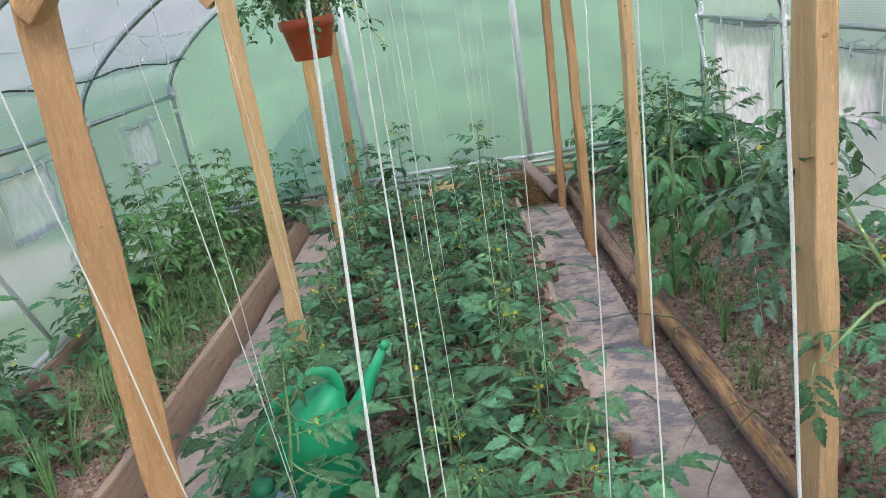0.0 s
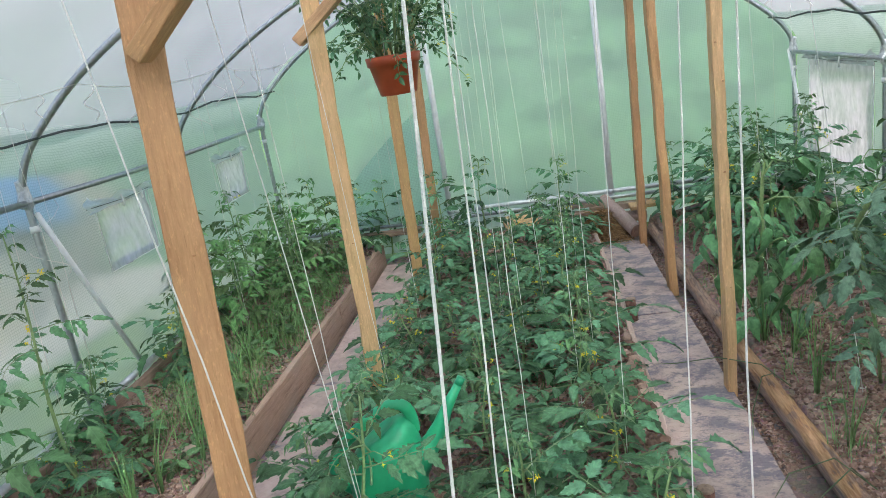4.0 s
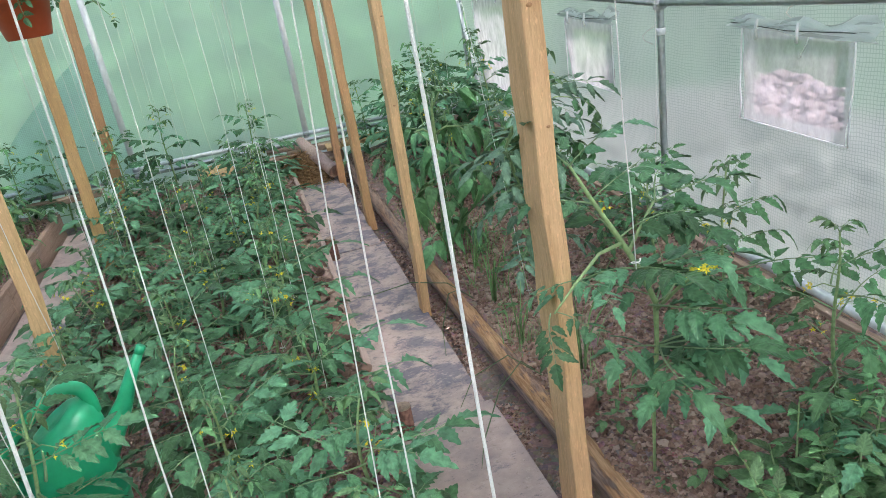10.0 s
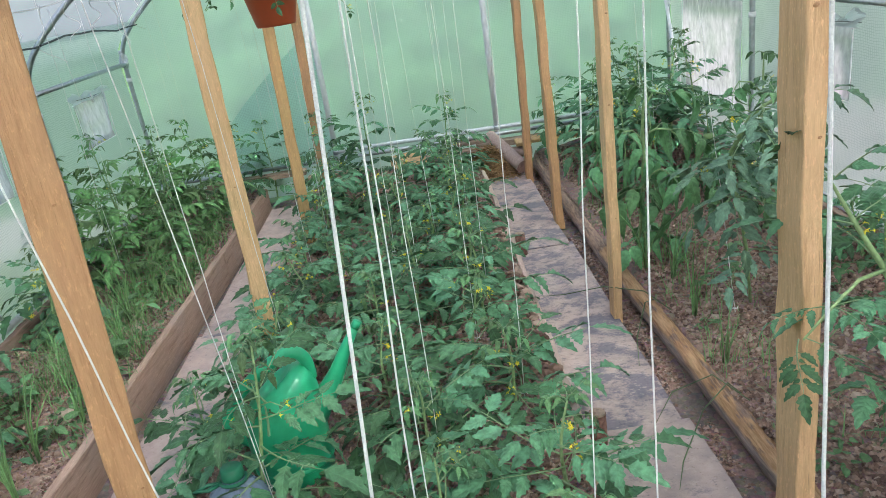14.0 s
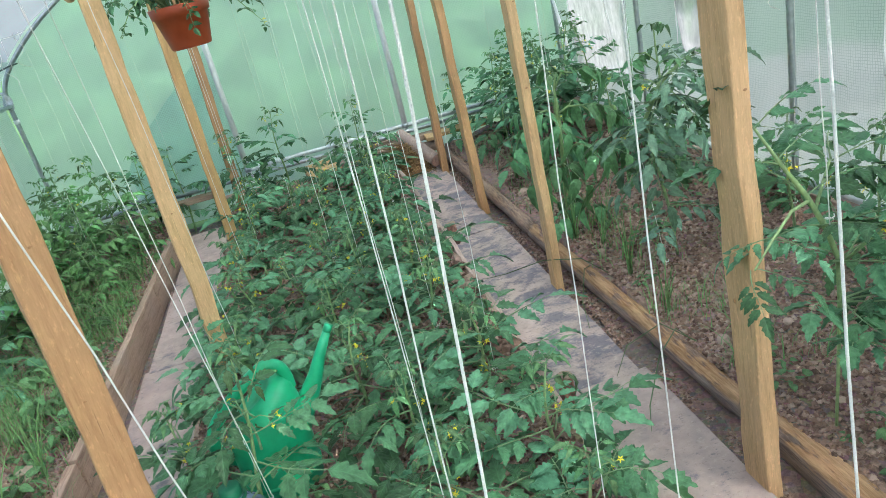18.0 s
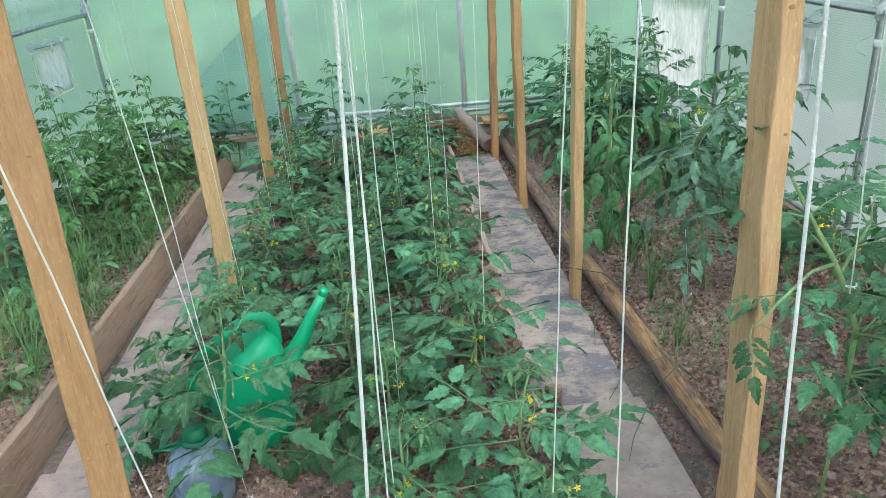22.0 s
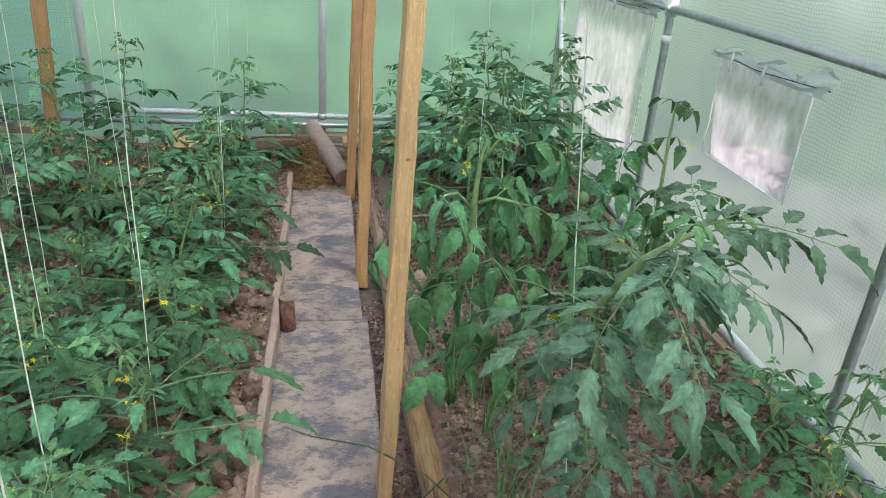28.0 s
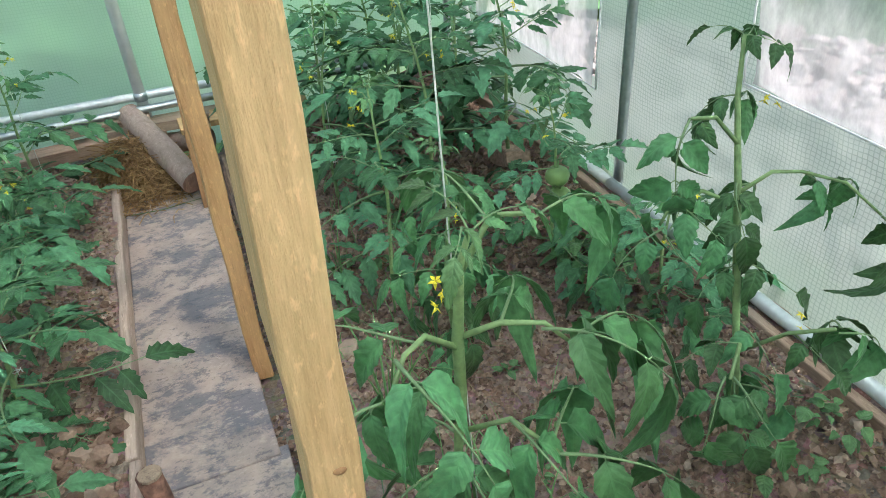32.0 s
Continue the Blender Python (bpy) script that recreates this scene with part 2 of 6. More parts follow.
def half_log_material(name, top_stops):
    """Split timber: grey weathered on the split side, orange and cracked where the bark has come off the top."""
    m, nt, b, _ = nodes_of(name)
    patch = noise_of(nt, 2.6, 5, 0.65, stretch=(5, 1.3, 5))
    fibre = noise_of(nt, 14, 5, 0.7, stretch=(8, 0.7, 8))
    top = ramp(nt, patch, top_stops)
    side = ramp(nt, patch, [(0.40, (0.33, 0.285, 0.275)), (0.56, (0.25, 0.20, 0.19)), (0.66, (0.36, 0.205, 0.115))])
    sep = nt.nodes.new("ShaderNodeSeparateXYZ")
    nt.links.new(nt.nodes.new("ShaderNodeNewGeometry").outputs["Normal"], sep.inputs[0])
    col = mixc(nt, ramp(nt, sep.outputs[2], [(0.25, (0, 0, 0)), (0.5, (1, 1, 1))]), side, top)
    col = mixc(nt, 0.42, col, ramp(nt, fibre, [(0.40, (0.07, 0.042, 0.03)), (0.60, (0.58, 0.39, 0.25))]))
    nt.links.new(col, b.inputs["Base Color"])
    b.inputs["Roughness"].default_value = 0.75
    bump(nt, b, fibre, 0.7, 0.008)
    return m


M_HALFLOG = half_log_material("split_timber", [(0.36, (0.27, 0.20, 0.17)), (0.42, (0.17, 0.10, 0.07)), (0.47, (0.50, 0.26, 0.10)), (0.60, (0.60, 0.36, 0.165)), (0.72, (0.42, 0.20, 0.08))])
M_HALFLOG_GREY = half_log_material("grey_split_timber", [(0.36, (0.30, 0.23, 0.20)), (0.44, (0.18, 0.12, 0.09)), (0.52, (0.36, 0.235, 0.17)), (0.66, (0.40, 0.26, 0.18)), (0.74, (0.30, 0.17, 0.11))])


def film_material(name, across, tint, see=0.5, thread=0.8, pitch=0.0125, blur=0.3, yarn=(0.40, 0.50, 0.47)):
    """Woven greenhouse film: light passes, shapes beyond blur. across: the two object axes of the weave."""
    m, nt, b, out = nodes_of(name)
    nt.nodes.remove(b)
    sep = nt.nodes.new("ShaderNodeSeparateXYZ")
    warp = nt.nodes.new("ShaderNodeTexNoise")
    warp.inputs["Scale"].default_value, warp.inputs["Detail"].default_value = 7.0, 3.0
    uv = nt.nodes.new("ShaderNodeTexCoord").outputs["UV"]
    nt.links.new(uv, warp.inputs["Vector"])
    sway = nt.nodes.new("ShaderNodeVectorMath")
    sway.operation = "MULTIPLY_ADD"
    nt.links.new(warp.outputs["Color"], sway.inputs[0])
    sway.inputs[1].default_value = (0.03, 0.03, 0.0)
    nt.links.new(uv, sway.inputs[2])
    nt.links.new(sway.outputs[0], sep.inputs[0])
    masks = []
    for axis in across:
        a = nt.nodes.new("ShaderNodeMath")
        a.operation = "MULTIPLY"
        a.inputs[1].default_value = 1.0 / pitch
        nt.links.new(sep.outputs[axis], a.inputs[0])
        f = nt.nodes.new("ShaderNodeMath")
        f.operation = "FRACT"
        nt.links.new(a.outputs[0], f.inputs[0])
        c = nt.nodes.new("ShaderNodeMath")
        c.operation = "LESS_THAN"
        c.inputs[1].default_value = 0.2
        nt.links.new(f.outputs[0], c.inputs[0])
        masks.append(c.outputs[0])
    mx = nt.nodes.new("ShaderNodeMath")
    mx.operation = "MAXIMUM"
    nt.links.new(masks[0], mx.inputs[0])
    nt.links.new(masks[1], mx.inputs[1])
    cloud = noise_of(nt, 1.4, 5, 0.6)
    pale = tuple(min(1.0, c * 1.12) for c in tint)
    tr = nt.nodes.new("ShaderNodeBsdfTranslucent")
    nt.links.new(ramp(nt, cloud, [(0.35, tint), (0.7, pale)]), tr.inputs["Color"])
    rf = nt.nodes.new("ShaderNodeBsdfRefraction")
    rf.inputs["IOR"].default_value, rf.inputs["Roughness"].default_value = 1.1, blur
    rf.inputs["Color"].default_value = (*pale, 1)
    df = nt.nodes.new("ShaderNodeBsdfDiffuse")
    df.inputs["Color"].default_value = (*pale, 1)
    dy = nt.nodes.new("ShaderNodeBsdfDiffuse")
    dy.inputs["Color"].default_value = (*yarn, 1)
    gl = nt.nodes.new("ShaderNodeBsdfGlossy")
    gl.inputs["Roughness"].default_value = 0.25
    def blend(fac, x, y):
        s = nt.nodes.new("ShaderNodeMixShader")
        if isinstance(fac, float):
            s.inputs[0].default_value = fac
        else:
            nt.links.new(fac, s.inputs[0])
        nt.links.new(x, s.inputs[1])
        nt.links.new(y, s.inputs[2])
        return s.outputs[0]
    cloth = blend(0.18, tr.outputs[0], df.outputs[0])
    gaps = blend(see, cloth, rf.outputs[0])
    th = nt.nodes.new("ShaderNodeMath")
    th.operation = "MULTIPLY"
    nt.links.new(ramp(nt, noise_of(nt, 3.0, 4, 0.6), [(0.35, (thread * 0.5,) * 3), (0.65, (thread,) * 3)]), th.inputs[1])
    nt.links.new(mx.outputs[0], th.inputs[0])
    body = blend(th.outputs[0], gaps, dy.outputs[0])
    nt.links.new(blend(0.045, body, gl.outputs[0]), out.inputs["Surface"])
    return m


M_FILM = film_material("woven_film", (0, 1), (0.765, 0.81, 0.785), see=0.5, thread=0.62, blur=0.5, yarn=(0.34, 0.52, 0.46))
# same film as the roof; the side walls' dimmer light is put into its tint
M_FILM_SIDE_DIM = film_material("woven_film_side_dimmed", (0, 1), (0.60, 0.685, 0.645), see=0.52, blur=0.34, thread=0.8, yarn=(0.42, 0.54, 0.49))
M_FILM_END = film_material("woven_film_end", (0, 1), (0.79, 0.85, 0.835), see=0.55, thread=0.22)
M_FILM_DARK = film_material("woven_film_doubled", (0, 1), (0.62, 0.79, 0.73), see=0.5, thread=0.6)
M_FILM_ROLL = film_material("rolled_film", (0, 1), (0.86, 0.94, 0.92), see=0.35, thread=0.3, yarn=(0.6, 0.72, 0.69))


def clear_sheet(name, haze=0.16, tint=(0.96, 0.94, 0.96), milk=0.6):
    m, nt, b, out = nodes_of(name)
    nt.nodes.remove(b)
    tp = nt.nodes.new("ShaderNodeBsdfTransparent")
    tp.inputs["Color"].default_value = (*tint, 1)
    tl = nt.nodes.new("ShaderNodeBsdfTranslucent")
    tl.inputs["Color"].default_value = (milk, milk * 0.935, milk * 0.975, 1)
    gl = nt.nodes.new("ShaderNodeBsdfGlossy")
    gl.inputs["Roughness"].default_value = 0.12
    fr = nt.nodes.new("ShaderNodeMixShader")
    nt.links.new(ramp(nt, noise_of(nt, 22, 6, 0.65, stretch=(1, 1, 0.5)), [(0.35, (haze * 0.75,) * 3), (0.7, (haze * 1.35,) * 3)]), fr.inputs[0])
    nt.links.new(tp.outputs[0], fr.inputs[1])
    nt.links.new(tl.outputs[0], fr.inputs[2])
    s = nt.nodes.new("ShaderNodeMixShader")
    s.inputs[0].default_value = 0.06
    nt.links.new(fr.outputs[0], s.inputs[1])
    nt.links.new(gl.outputs[0], s.inputs[2])
    nt.links.new(s.outputs[0], out.inputs["Surface"])
    return m


M_CLEAR = clear_sheet("clear_window_film", 0.46, milk=0.68)
M_CLEAR_MID = clear_sheet("hazy_window_film", 0.6, (0.92, 0.88, 0.90), milk=0.72)
M_CLEAR_DULL = clear_sheet("cloudy_window_film", 0.66, (0.92, 0.88, 0.90), 0.76)


def leaf_material(name, color, back=0.06, amount=0.55):
    m, nt, b, out = nodes_of(name)
    fine = noise_of(nt, 45, 4)
    col = ramp(nt, fine, [(0.3, tuple(c * 0.62 for c in color)), (0.7, tuple(c * 1.32 for c in color))])
    col = vary(nt, col, amount, 0.022)
    sep = nt.nodes.new("ShaderNodeSeparateXYZ")
    nt.links.new(nt.nodes.new("ShaderNodeTexCoord").outputs["UV"], sep.inputs[0])

    def op(kind, x, y=0.0):
        n = nt.nodes.new("ShaderNodeMath")
        n.operation = kind
        for k, val in ((0, x), (1, y)):
            if isinstance(val, (int, float)):
                n.inputs[k].default_value = val
            else:
                nt.links.new(val, n.inputs[k])
        return n.outputs[0]

    across = op("ABSOLUTE", sep.outputs[0])
    slant = op("SUBTRACT", op("MULTIPLY", sep.outputs[1], 6.5), op("MULTIPLY", across, 1.5))
    side = op("ABSOLUTE", op("SUBTRACT", op("FRACT", slant), 0.5))          # 0 on a side vein
    vein = op("MAXIMUM", op("LESS_THAN", across, 0.07), op("MULTIPLY", op("LESS_THAN", side, 0.06), 0.55))
    col = mixc(nt, op("MULTIPLY", vein, 0.16), col, tuple(min(1.0, c * 1.7 + 0.03) for c in color))
    nt.links.new(col, b.inputs["Base Color"])
    quilt = op("ADD", op("MULTIPLY", op("MINIMUM", side, op("MULTIPLY", across, 1.4)), 1.6), op("MULTIPLY", noise_of(nt, 70, 3), 0.5))
    b.inputs["Roughness"].default_value = 0.42
    b.inputs["Specular IOR Level"].default_value = 0.28
    bump(nt, b, quilt, 0.35, 0.004)
    tl = nt.nodes.new("ShaderNodeBsdfTranslucent")
    nt.links.new(mixc(nt, 0.5, col, (0.24, 0.42, 0.10)), tl.inputs["Color"])
    s = nt.nodes.new("ShaderNodeMixShader")
    s.inputs[0].default_value = back
    nt.links.new(b.outputs[0], s.inputs[1])
    nt.links.new(tl.outputs[0], s.inputs[2])
    nt.links.new(s.outputs[0], out.inputs["Surface"])
    return m


M_LEAF = leaf_material("tomato_leaf", (0.080, 0.208, 0.092))
M_LEAF_DARK = leaf_material("limp_dark_leaf", (0.095, 0.235, 0.09), amount=0.45)
M_LEAF_FRESH = leaf_material("broad_leaf", (0.132, 0.245, 0.152), amount=0.35)
M_LEAF_YOUNG = leaf_material("young_leaf", (0.125, 0.25, 0.10))
M_LEAF_FINE = leaf_material("feathery_leaf", (0.125, 0.265, 0.085))
M_GRASS = leaf_material("grass_blade", (0.15, 0.28, 0.10))
M_STEM = simple("tomato_stem", (0.25, 0.37, 0.155), 0.6, scale=60, amount=0.25, relief=0.2)
M_RIB = simple("leaf_rib", (0.20, 0.31, 0.145), 0.55, scale=60, amount=0.2, relief=0.1)
M_STALK = simple("limp_stalk", (0.10, 0.15, 0.06), 0.6, scale=60)
M_DRY = simple("dry_stalk", (0.33, 0.25, 0.14), 0.8, scale=60)
M_FLOWER = simple("yellow_petal", (0.92, 0.76, 0.05), 0.55, scale=60, amount=0.12)
M_TOMATO = simple("green_tomato", (0.24, 0.38, 0.13), 0.3, scale=20, amount=0.2, relief=0.02)


def bottle_material():
    m, nt, b, _ = nodes_of("blue_bottle_plastic")
    b.inputs["Base Color"].default_value = (0.58, 0.73, 0.96, 1)
    b.inputs["Roughness"].default_value = 0.1
    b.inputs["Specular IOR Level"].default_value = 0.9
    b.inputs["Transmission Weight"].default_value = 0.58
    b.inputs["IOR"].default_value = 1.25
    bump(nt, b, noise_of(nt, 25, 3), 0.3, 0.006)
    return m


M_BOTTLE = bottle_material()


def ground_material():
    m, nt, b, _ = nodes_of("outside_ground")
    n1, n2 = noise_of(nt, 0.35, 6), noise_of(nt, 6, 6)
    col = ramp(nt, n2, [(0.3, (0.10, 0.17, 0.05)), (0.7, (0.22, 0.33, 0.10))])
    col = mixc(nt, ramp(nt, n1, [(0.52, (0, 0, 0)), (0.66, (1, 1, 1))]), col, (0.40, 0.37, 0.31))
    nt.links.new(col, b.inputs["Base Color"])
    b.inputs["Roughness"].default_value = 0.95
    return m


M_GROUND = ground_material()
M_RUBBLE = None


def rubble_material():
    m, nt, b, _ = nodes_of("pale_rubble")
    geo = nt.nodes.new("ShaderNodeNewGeometry")
    col = ramp(nt, geo.outputs["Random Per Island"], [(0.0, (0.20, 0.165, 0.155)), (0.5, (0.37, 0.31, 0.295)), (1.0, (0.52, 0.45, 0.44))])
    col = mixc(nt, 0.35, col, ramp(nt, noise_of(nt, 6, 6, 0.65), [(0.3, (0.22, 0.19, 0.165)), (0.7, (0.46, 0.42, 0.40))]))
    nt.links.new(col, b.inputs["Base Color"])
    b.inputs["Roughness"].default_value = 0.95
    bump(nt, b, noise_of(nt, 14, 6), 0.6, 0.04)
    return m


M_RUBBLE = rubble_material()
M_BANK = simple("grassy_bank", (0.095, 0.19, 0.085), 0.95, scale=3, amount=0.45, stains=(0.6, 0.55, 0.5), stain=0.7)
M_SAND = simple("pale_gravel", (0.19, 0.195, 0.145), 0.95, scale=12, amount=0.25, stains=(0.32, 0.42, 0.28), stain=0.9)
M_YARD = simple("dry_yard", (0.46, 0.42, 0.365), 0.95, scale=9, amount=0.3, stains=(0.32, 0.4, 0.28), stain=0.5)
M_TARP = simple("blue_tarpaulin", (0.07, 0.24, 0.50), 0.4, scale=6, amount=0.2)
M_BALE = simple("straw_bale", (0.56, 0.48, 0.36), 0.9, scale=25, amount=0.25)
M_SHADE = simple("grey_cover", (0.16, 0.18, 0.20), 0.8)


# ---- mesh helpers ----
def mesh_from(name, verts, faces, material, uvs=None, smooth=False):
    me = bpy.data.meshes.new(name)
    me.from_pydata([tuple(v) for v in verts], [], [tuple(f) for f in faces])
    me.materials.append(material)
    if uvs is not None:
        layer = me.uv_layers.new(name="weave")
        flat = [c for f in faces for i in f for c in uvs[i]]
        layer.data.foreach_set("uv", flat)
    if smooth:
        me.polygons.foreach_set("use_smooth", [True] * len(me.polygons))
    me.update()
    return me


def part(name, bm, material, parent, label="", smooth=False):
    me = bpy.data.meshes.new(name)
    bm.to_mesh(me)
    bm.free()
    me.materials.append(material)
    if smooth:
        me.polygons.foreach_set("use_smooth", [True] * len(me.polygons))
    ob = new(name, me)
    ob.parent = parent
    return tagged(ob, label)


def piece(name, me, parent, m=None, label=""):
    ob = new(name, me)
    ob.parent = parent
    if m is not None:
        ob.matrix_basis = m
    return tagged(ob, label)


def tube_data(points, radii, sides=8, cap=True):
    """Verts and faces of a round bar along points."""
    pts = [Vector(p) for p in points]
    if isinstance(radii, (int, float)):
        radii = [radii] * len(pts)
    verts, faces = [], []
    normal = None
    for i, p in enumerate(pts):
        t = (pts[min(i + 1, len(pts) - 1)] - pts[max(i - 1, 0)]).normalized()
        if normal is None:
            normal = t.cross(Vector((0, 0, 1)) if abs(t.z) < 0.9 else Vector((1, 0, 0))).normalized()
        normal = (normal - t * normal.dot(t)).normalized()
        side = t.cross(normal)
        for k in range(sides):
            a = 2 * math.pi * k / sides
            verts.append(p + (normal * math.cos(a) + side * math.sin(a)) * radii[i])
    n = len(pts)
    for i in range(n - 1):
        for k in range(sides):
            j = (k + 1) % sides
            faces.append((i * sides + k, i * sides + j, (i + 1) * sides + j, (i + 1) * sides + k))
    if cap:
        faces.append(tuple(reversed(range(sides))))
        faces.append(tuple((n - 1) * sides + k for k in range(sides)))
    return verts, faces


def tube(name, points, radii, material, parent=None, sides=8, label="", smooth=True):
    v, f = tube_data(points, radii, sides)
    ob = new(name, mesh_from(name, v, f, material, smooth=smooth))
    if parent:
        ob.parent = parent
    return tagged(ob, label)


def lathe_data(profile, sides=24, axis_shift=(0, 0, 0)):
    verts, faces = [], []
    for r, z in profile:
        for k in range(sides):
            a = 2 * math.pi * k / sides
            verts.append((axis_shift[0] + r * math.cos(a), axis_shift[1] + r * math.sin(a), axis_shift[2] + z))
    for i in range(len(profile) - 1):
        for k in range(sides):
            j = (k + 1) % sides
            faces.append((i * sides + k, i * sides + j, (i + 1) * sides + j, (i + 1) * sides + k))
    return verts, faces


def box_bm(size, bevel=0.004, jitter=0.0, cuts=0, seed=0):
    bm = bmesh.new()
    bmesh.ops.create_cube(bm, size=1.0)
    bmesh.ops.scale(bm, vec=size, verts=bm.verts)
    if bevel:
        bmesh.ops.bevel(bm, geom=bm.edges[:], offset=bevel, segments=2, affect="EDGES", profile=0.5)
    if cuts:
        axis = max(range(3), key=lambda i: size[i])
        for c in range(1, cuts):
            co = [0, 0, 0]
            co[axis] = (c / cuts - 0.5) * size[axis]
            no = [0, 0, 0]
            no[axis] = 1
            bmesh.ops.bisect_plane(bm, geom=bm.verts[:] + bm.edges[:] + bm.faces[:], plane_co=co, plane_no=no)
    if jitter:
        rng = random.Random(seed)
        off = Vector((rng.random() * 9, rng.random() * 9, rng.random() * 9))
        for v in bm.verts:
            v.co += noise.noise_vector(v.co * 6 + off) * jitter
    return bm


def thing(name, m, label, category, group="", kind=""):
    e = new(name)
    e.matrix_basis = m
    e.empty_display_size = 0.1
    return tagged(e, label, category, group, kind)

# ---- plan ----
CX, HALF = 0.285, 2.09            # the tunnel's middle and half width
XL, XR = CX - HALF, CX + HALF
Y0, Y1 = -0.65, 6.72              # front and end walls
ARCHES = [-0.65, 0.82, 2.29, 3.77, 5.23, 6.69]
RAIL = 1.24
SILL = 0.25                      # height of the base pipes
PROFILE = [(2.09, SILL), (2.09, 0.7), (2.09, RAIL), (2.08, 1.34), (2.03, 1.43), (1.95, 1.52), (1.73, 1.705), (1.47, 1.86), (1.28, 1.955), (1.13, 2.02), (0.85, 2.13), (0.5, 2.22), (0.2, 2.265), (0.0, 2.275)]


def lift(s, y):
    """How far the rail of one side stands above its usual height at y: the tunnel has settled unevenly."""
    if s < 0:
        return 0.075 - 0.036 * max(0.0, min(2.2, y - 2.29))
    return 0.025 - 0.05 * max(0.0, min(1.5, y - 2.29))


def arch_points(y, grow=0.0):
    def point(s, w, z):
        rise = lift(s, y) * min(1.0, (z - SILL) / 0.99) * min(1.0, w / 1.6)
        return Vector((CX + s * (w + (grow if w > 0.3 else 0)), y, z + rise + (grow if z > 1.4 else 0)))
    return [point(-1, w, z) for w, z in PROFILE] + [point(1, w, z) for w, z in reversed(PROFILE[:-1])]


def log_x(y):
    """The line of the split logs along the path."""
    return 1.39 - 0.0145 * (y - 0.2) if y < 2.62 else 1.347 - 0.044 * (min(y, 4.5) - 2.62) - 0.018 * max(0.0, y - 4.5)


def soil_height(x, y):
    """Height of the soil in the beds."""
    if x < -0.97:
        base = 0.10 + 0.09 * min(1.0, max(0.0, (-0.97 - x) / 0.9))
    elif x > log_x(y) + 0.012:
        base = 0.068 + 0.115 * min(1.0, max(0.0, (x - 1.30) / 1.05)) + 0.03 * min(1.0, max(0.0, (x - 2.05) / 0.2))
    elif -0.56 < x < 0.8:
        base = 0.075 + 0.04 * math.cos((x - 0.12) / 0.68 * 1.5)
    else:
        base = -0.03
    return base + 0.022 * noise.noise((x * 3, y * 3, 0)) + 0.016 * noise.noise((x * 11, y * 11, 3))


def grid_mesh(name, x0, x1, y0, y1, step, height, material, rough=0.008):
    nx, ny = max(2, int((x1 - x0) / step)), max(2, int((y1 - y0) / step))
    verts = []
    for j in range(ny + 1):
        for i in range(nx + 1):
            x, y = x0 + (x1 - x0) * i / nx, y0 + (y1 - y0) * j / ny
            verts.append((x, y, height(x, y) + rough * noise.noise((x * 40, y * 40, 7))))
    faces = [(j * (nx + 1) + i, j * (nx + 1) + i + 1, (j + 1) * (nx + 1) + i + 1, (j + 1) * (nx + 1) + i) for j in range(ny) for i in range(nx)]
    return mesh_from(name, verts, faces, material, smooth=True)


# ---- ground, beds, paths ----
ground = new("ground", grid_mesh("ground", -150, 150, -150, 150, 5, lambda x, y: -0.12, M_GROUND, 0))
tagged(ground, "grassy and gravelly open ground around the tunnel", "ground", kind="structure")
for name, x0, x1, label in (("bed_left", XL - 0.02, -0.99, "brown crumbly soil of the side bed"), ("bed_middle", -0.56, 0.79, "brown crumbly soil of the middle bed"), ("bed_right", 1.20, XR + 0.02, "brown crumbly soil of the side bed")):
    tagged(new(name, grid_mesh(name, x0, x1, Y0, Y1 + 0.02, 0.028, soil_height, M_SOIL)), label, "soil", kind="structure")
for name, x0, x1 in (("trench_left", -1.01, -0.54), ("trench_right", 0.77, 1.42)):
    tagged(new(name, grid_mesh(name, x0, x1, Y0, Y1, 0.03, lambda x, y: -0.035, M_TRENCH)), "damp dark trodden soil under the path boards", "soil", kind="structure")


def board(name, cx, y0, y1, width, z, turn, seed, parent):
    bm = box_bm((width, y1 - y0, 0.03), 0.004, 0.006, 14, seed)
    ob = part(name, bm, M_PATH_GREY if y0 > 2.5 and cx > 0 else M_PATH, parent)
    ob.matrix_basis = pose(cx, (y0 + y1) / 2, z, 0, random.Random(seed).uniform(-0.6, 0.6), turn)
    return ob


path_right = thing("path_right", pose(0, 0, 0), "worn pale boards smeared with earth, laid as a garden path", "path", kind="structure")
for k, (a, b, cx, w, tr, z) in enumerate(((-0.2, 1.45, 1.01, 0.39, 0.3, -0.012), (1.43, 3.05, 1.008, 0.395, 0.9, -0.008), (3.0, 4.82, 0.987, 0.345, 0.4, -0.012), (4.79, 6.42, 0.965, 0.32, 0.4, -0.004))):
    board("path_board", cx, a, b, w, z, tr, k + 1, path_right)
path_left = thing("path_left", pose(0, 0, 0), "worn pale boards smeared with earth, laid as a garden path", "path", kind="structure")
for k, (a, b, cx, w, tr, z) in enumerate(((-0.2, 1.6, -0.76, 0.34, 0.4, -0.01), (1.55, 2.98, -0.765, 0.36, -0.4, -0.004), (2.95, 4.3, -0.745, 0.33, 0.6, -0.012), (4.28, 6.4, -0.74, 0.31, 0.2, -0.008))):
    board("path_board", cx, a, b, w, z, tr, k + 11, path_left)


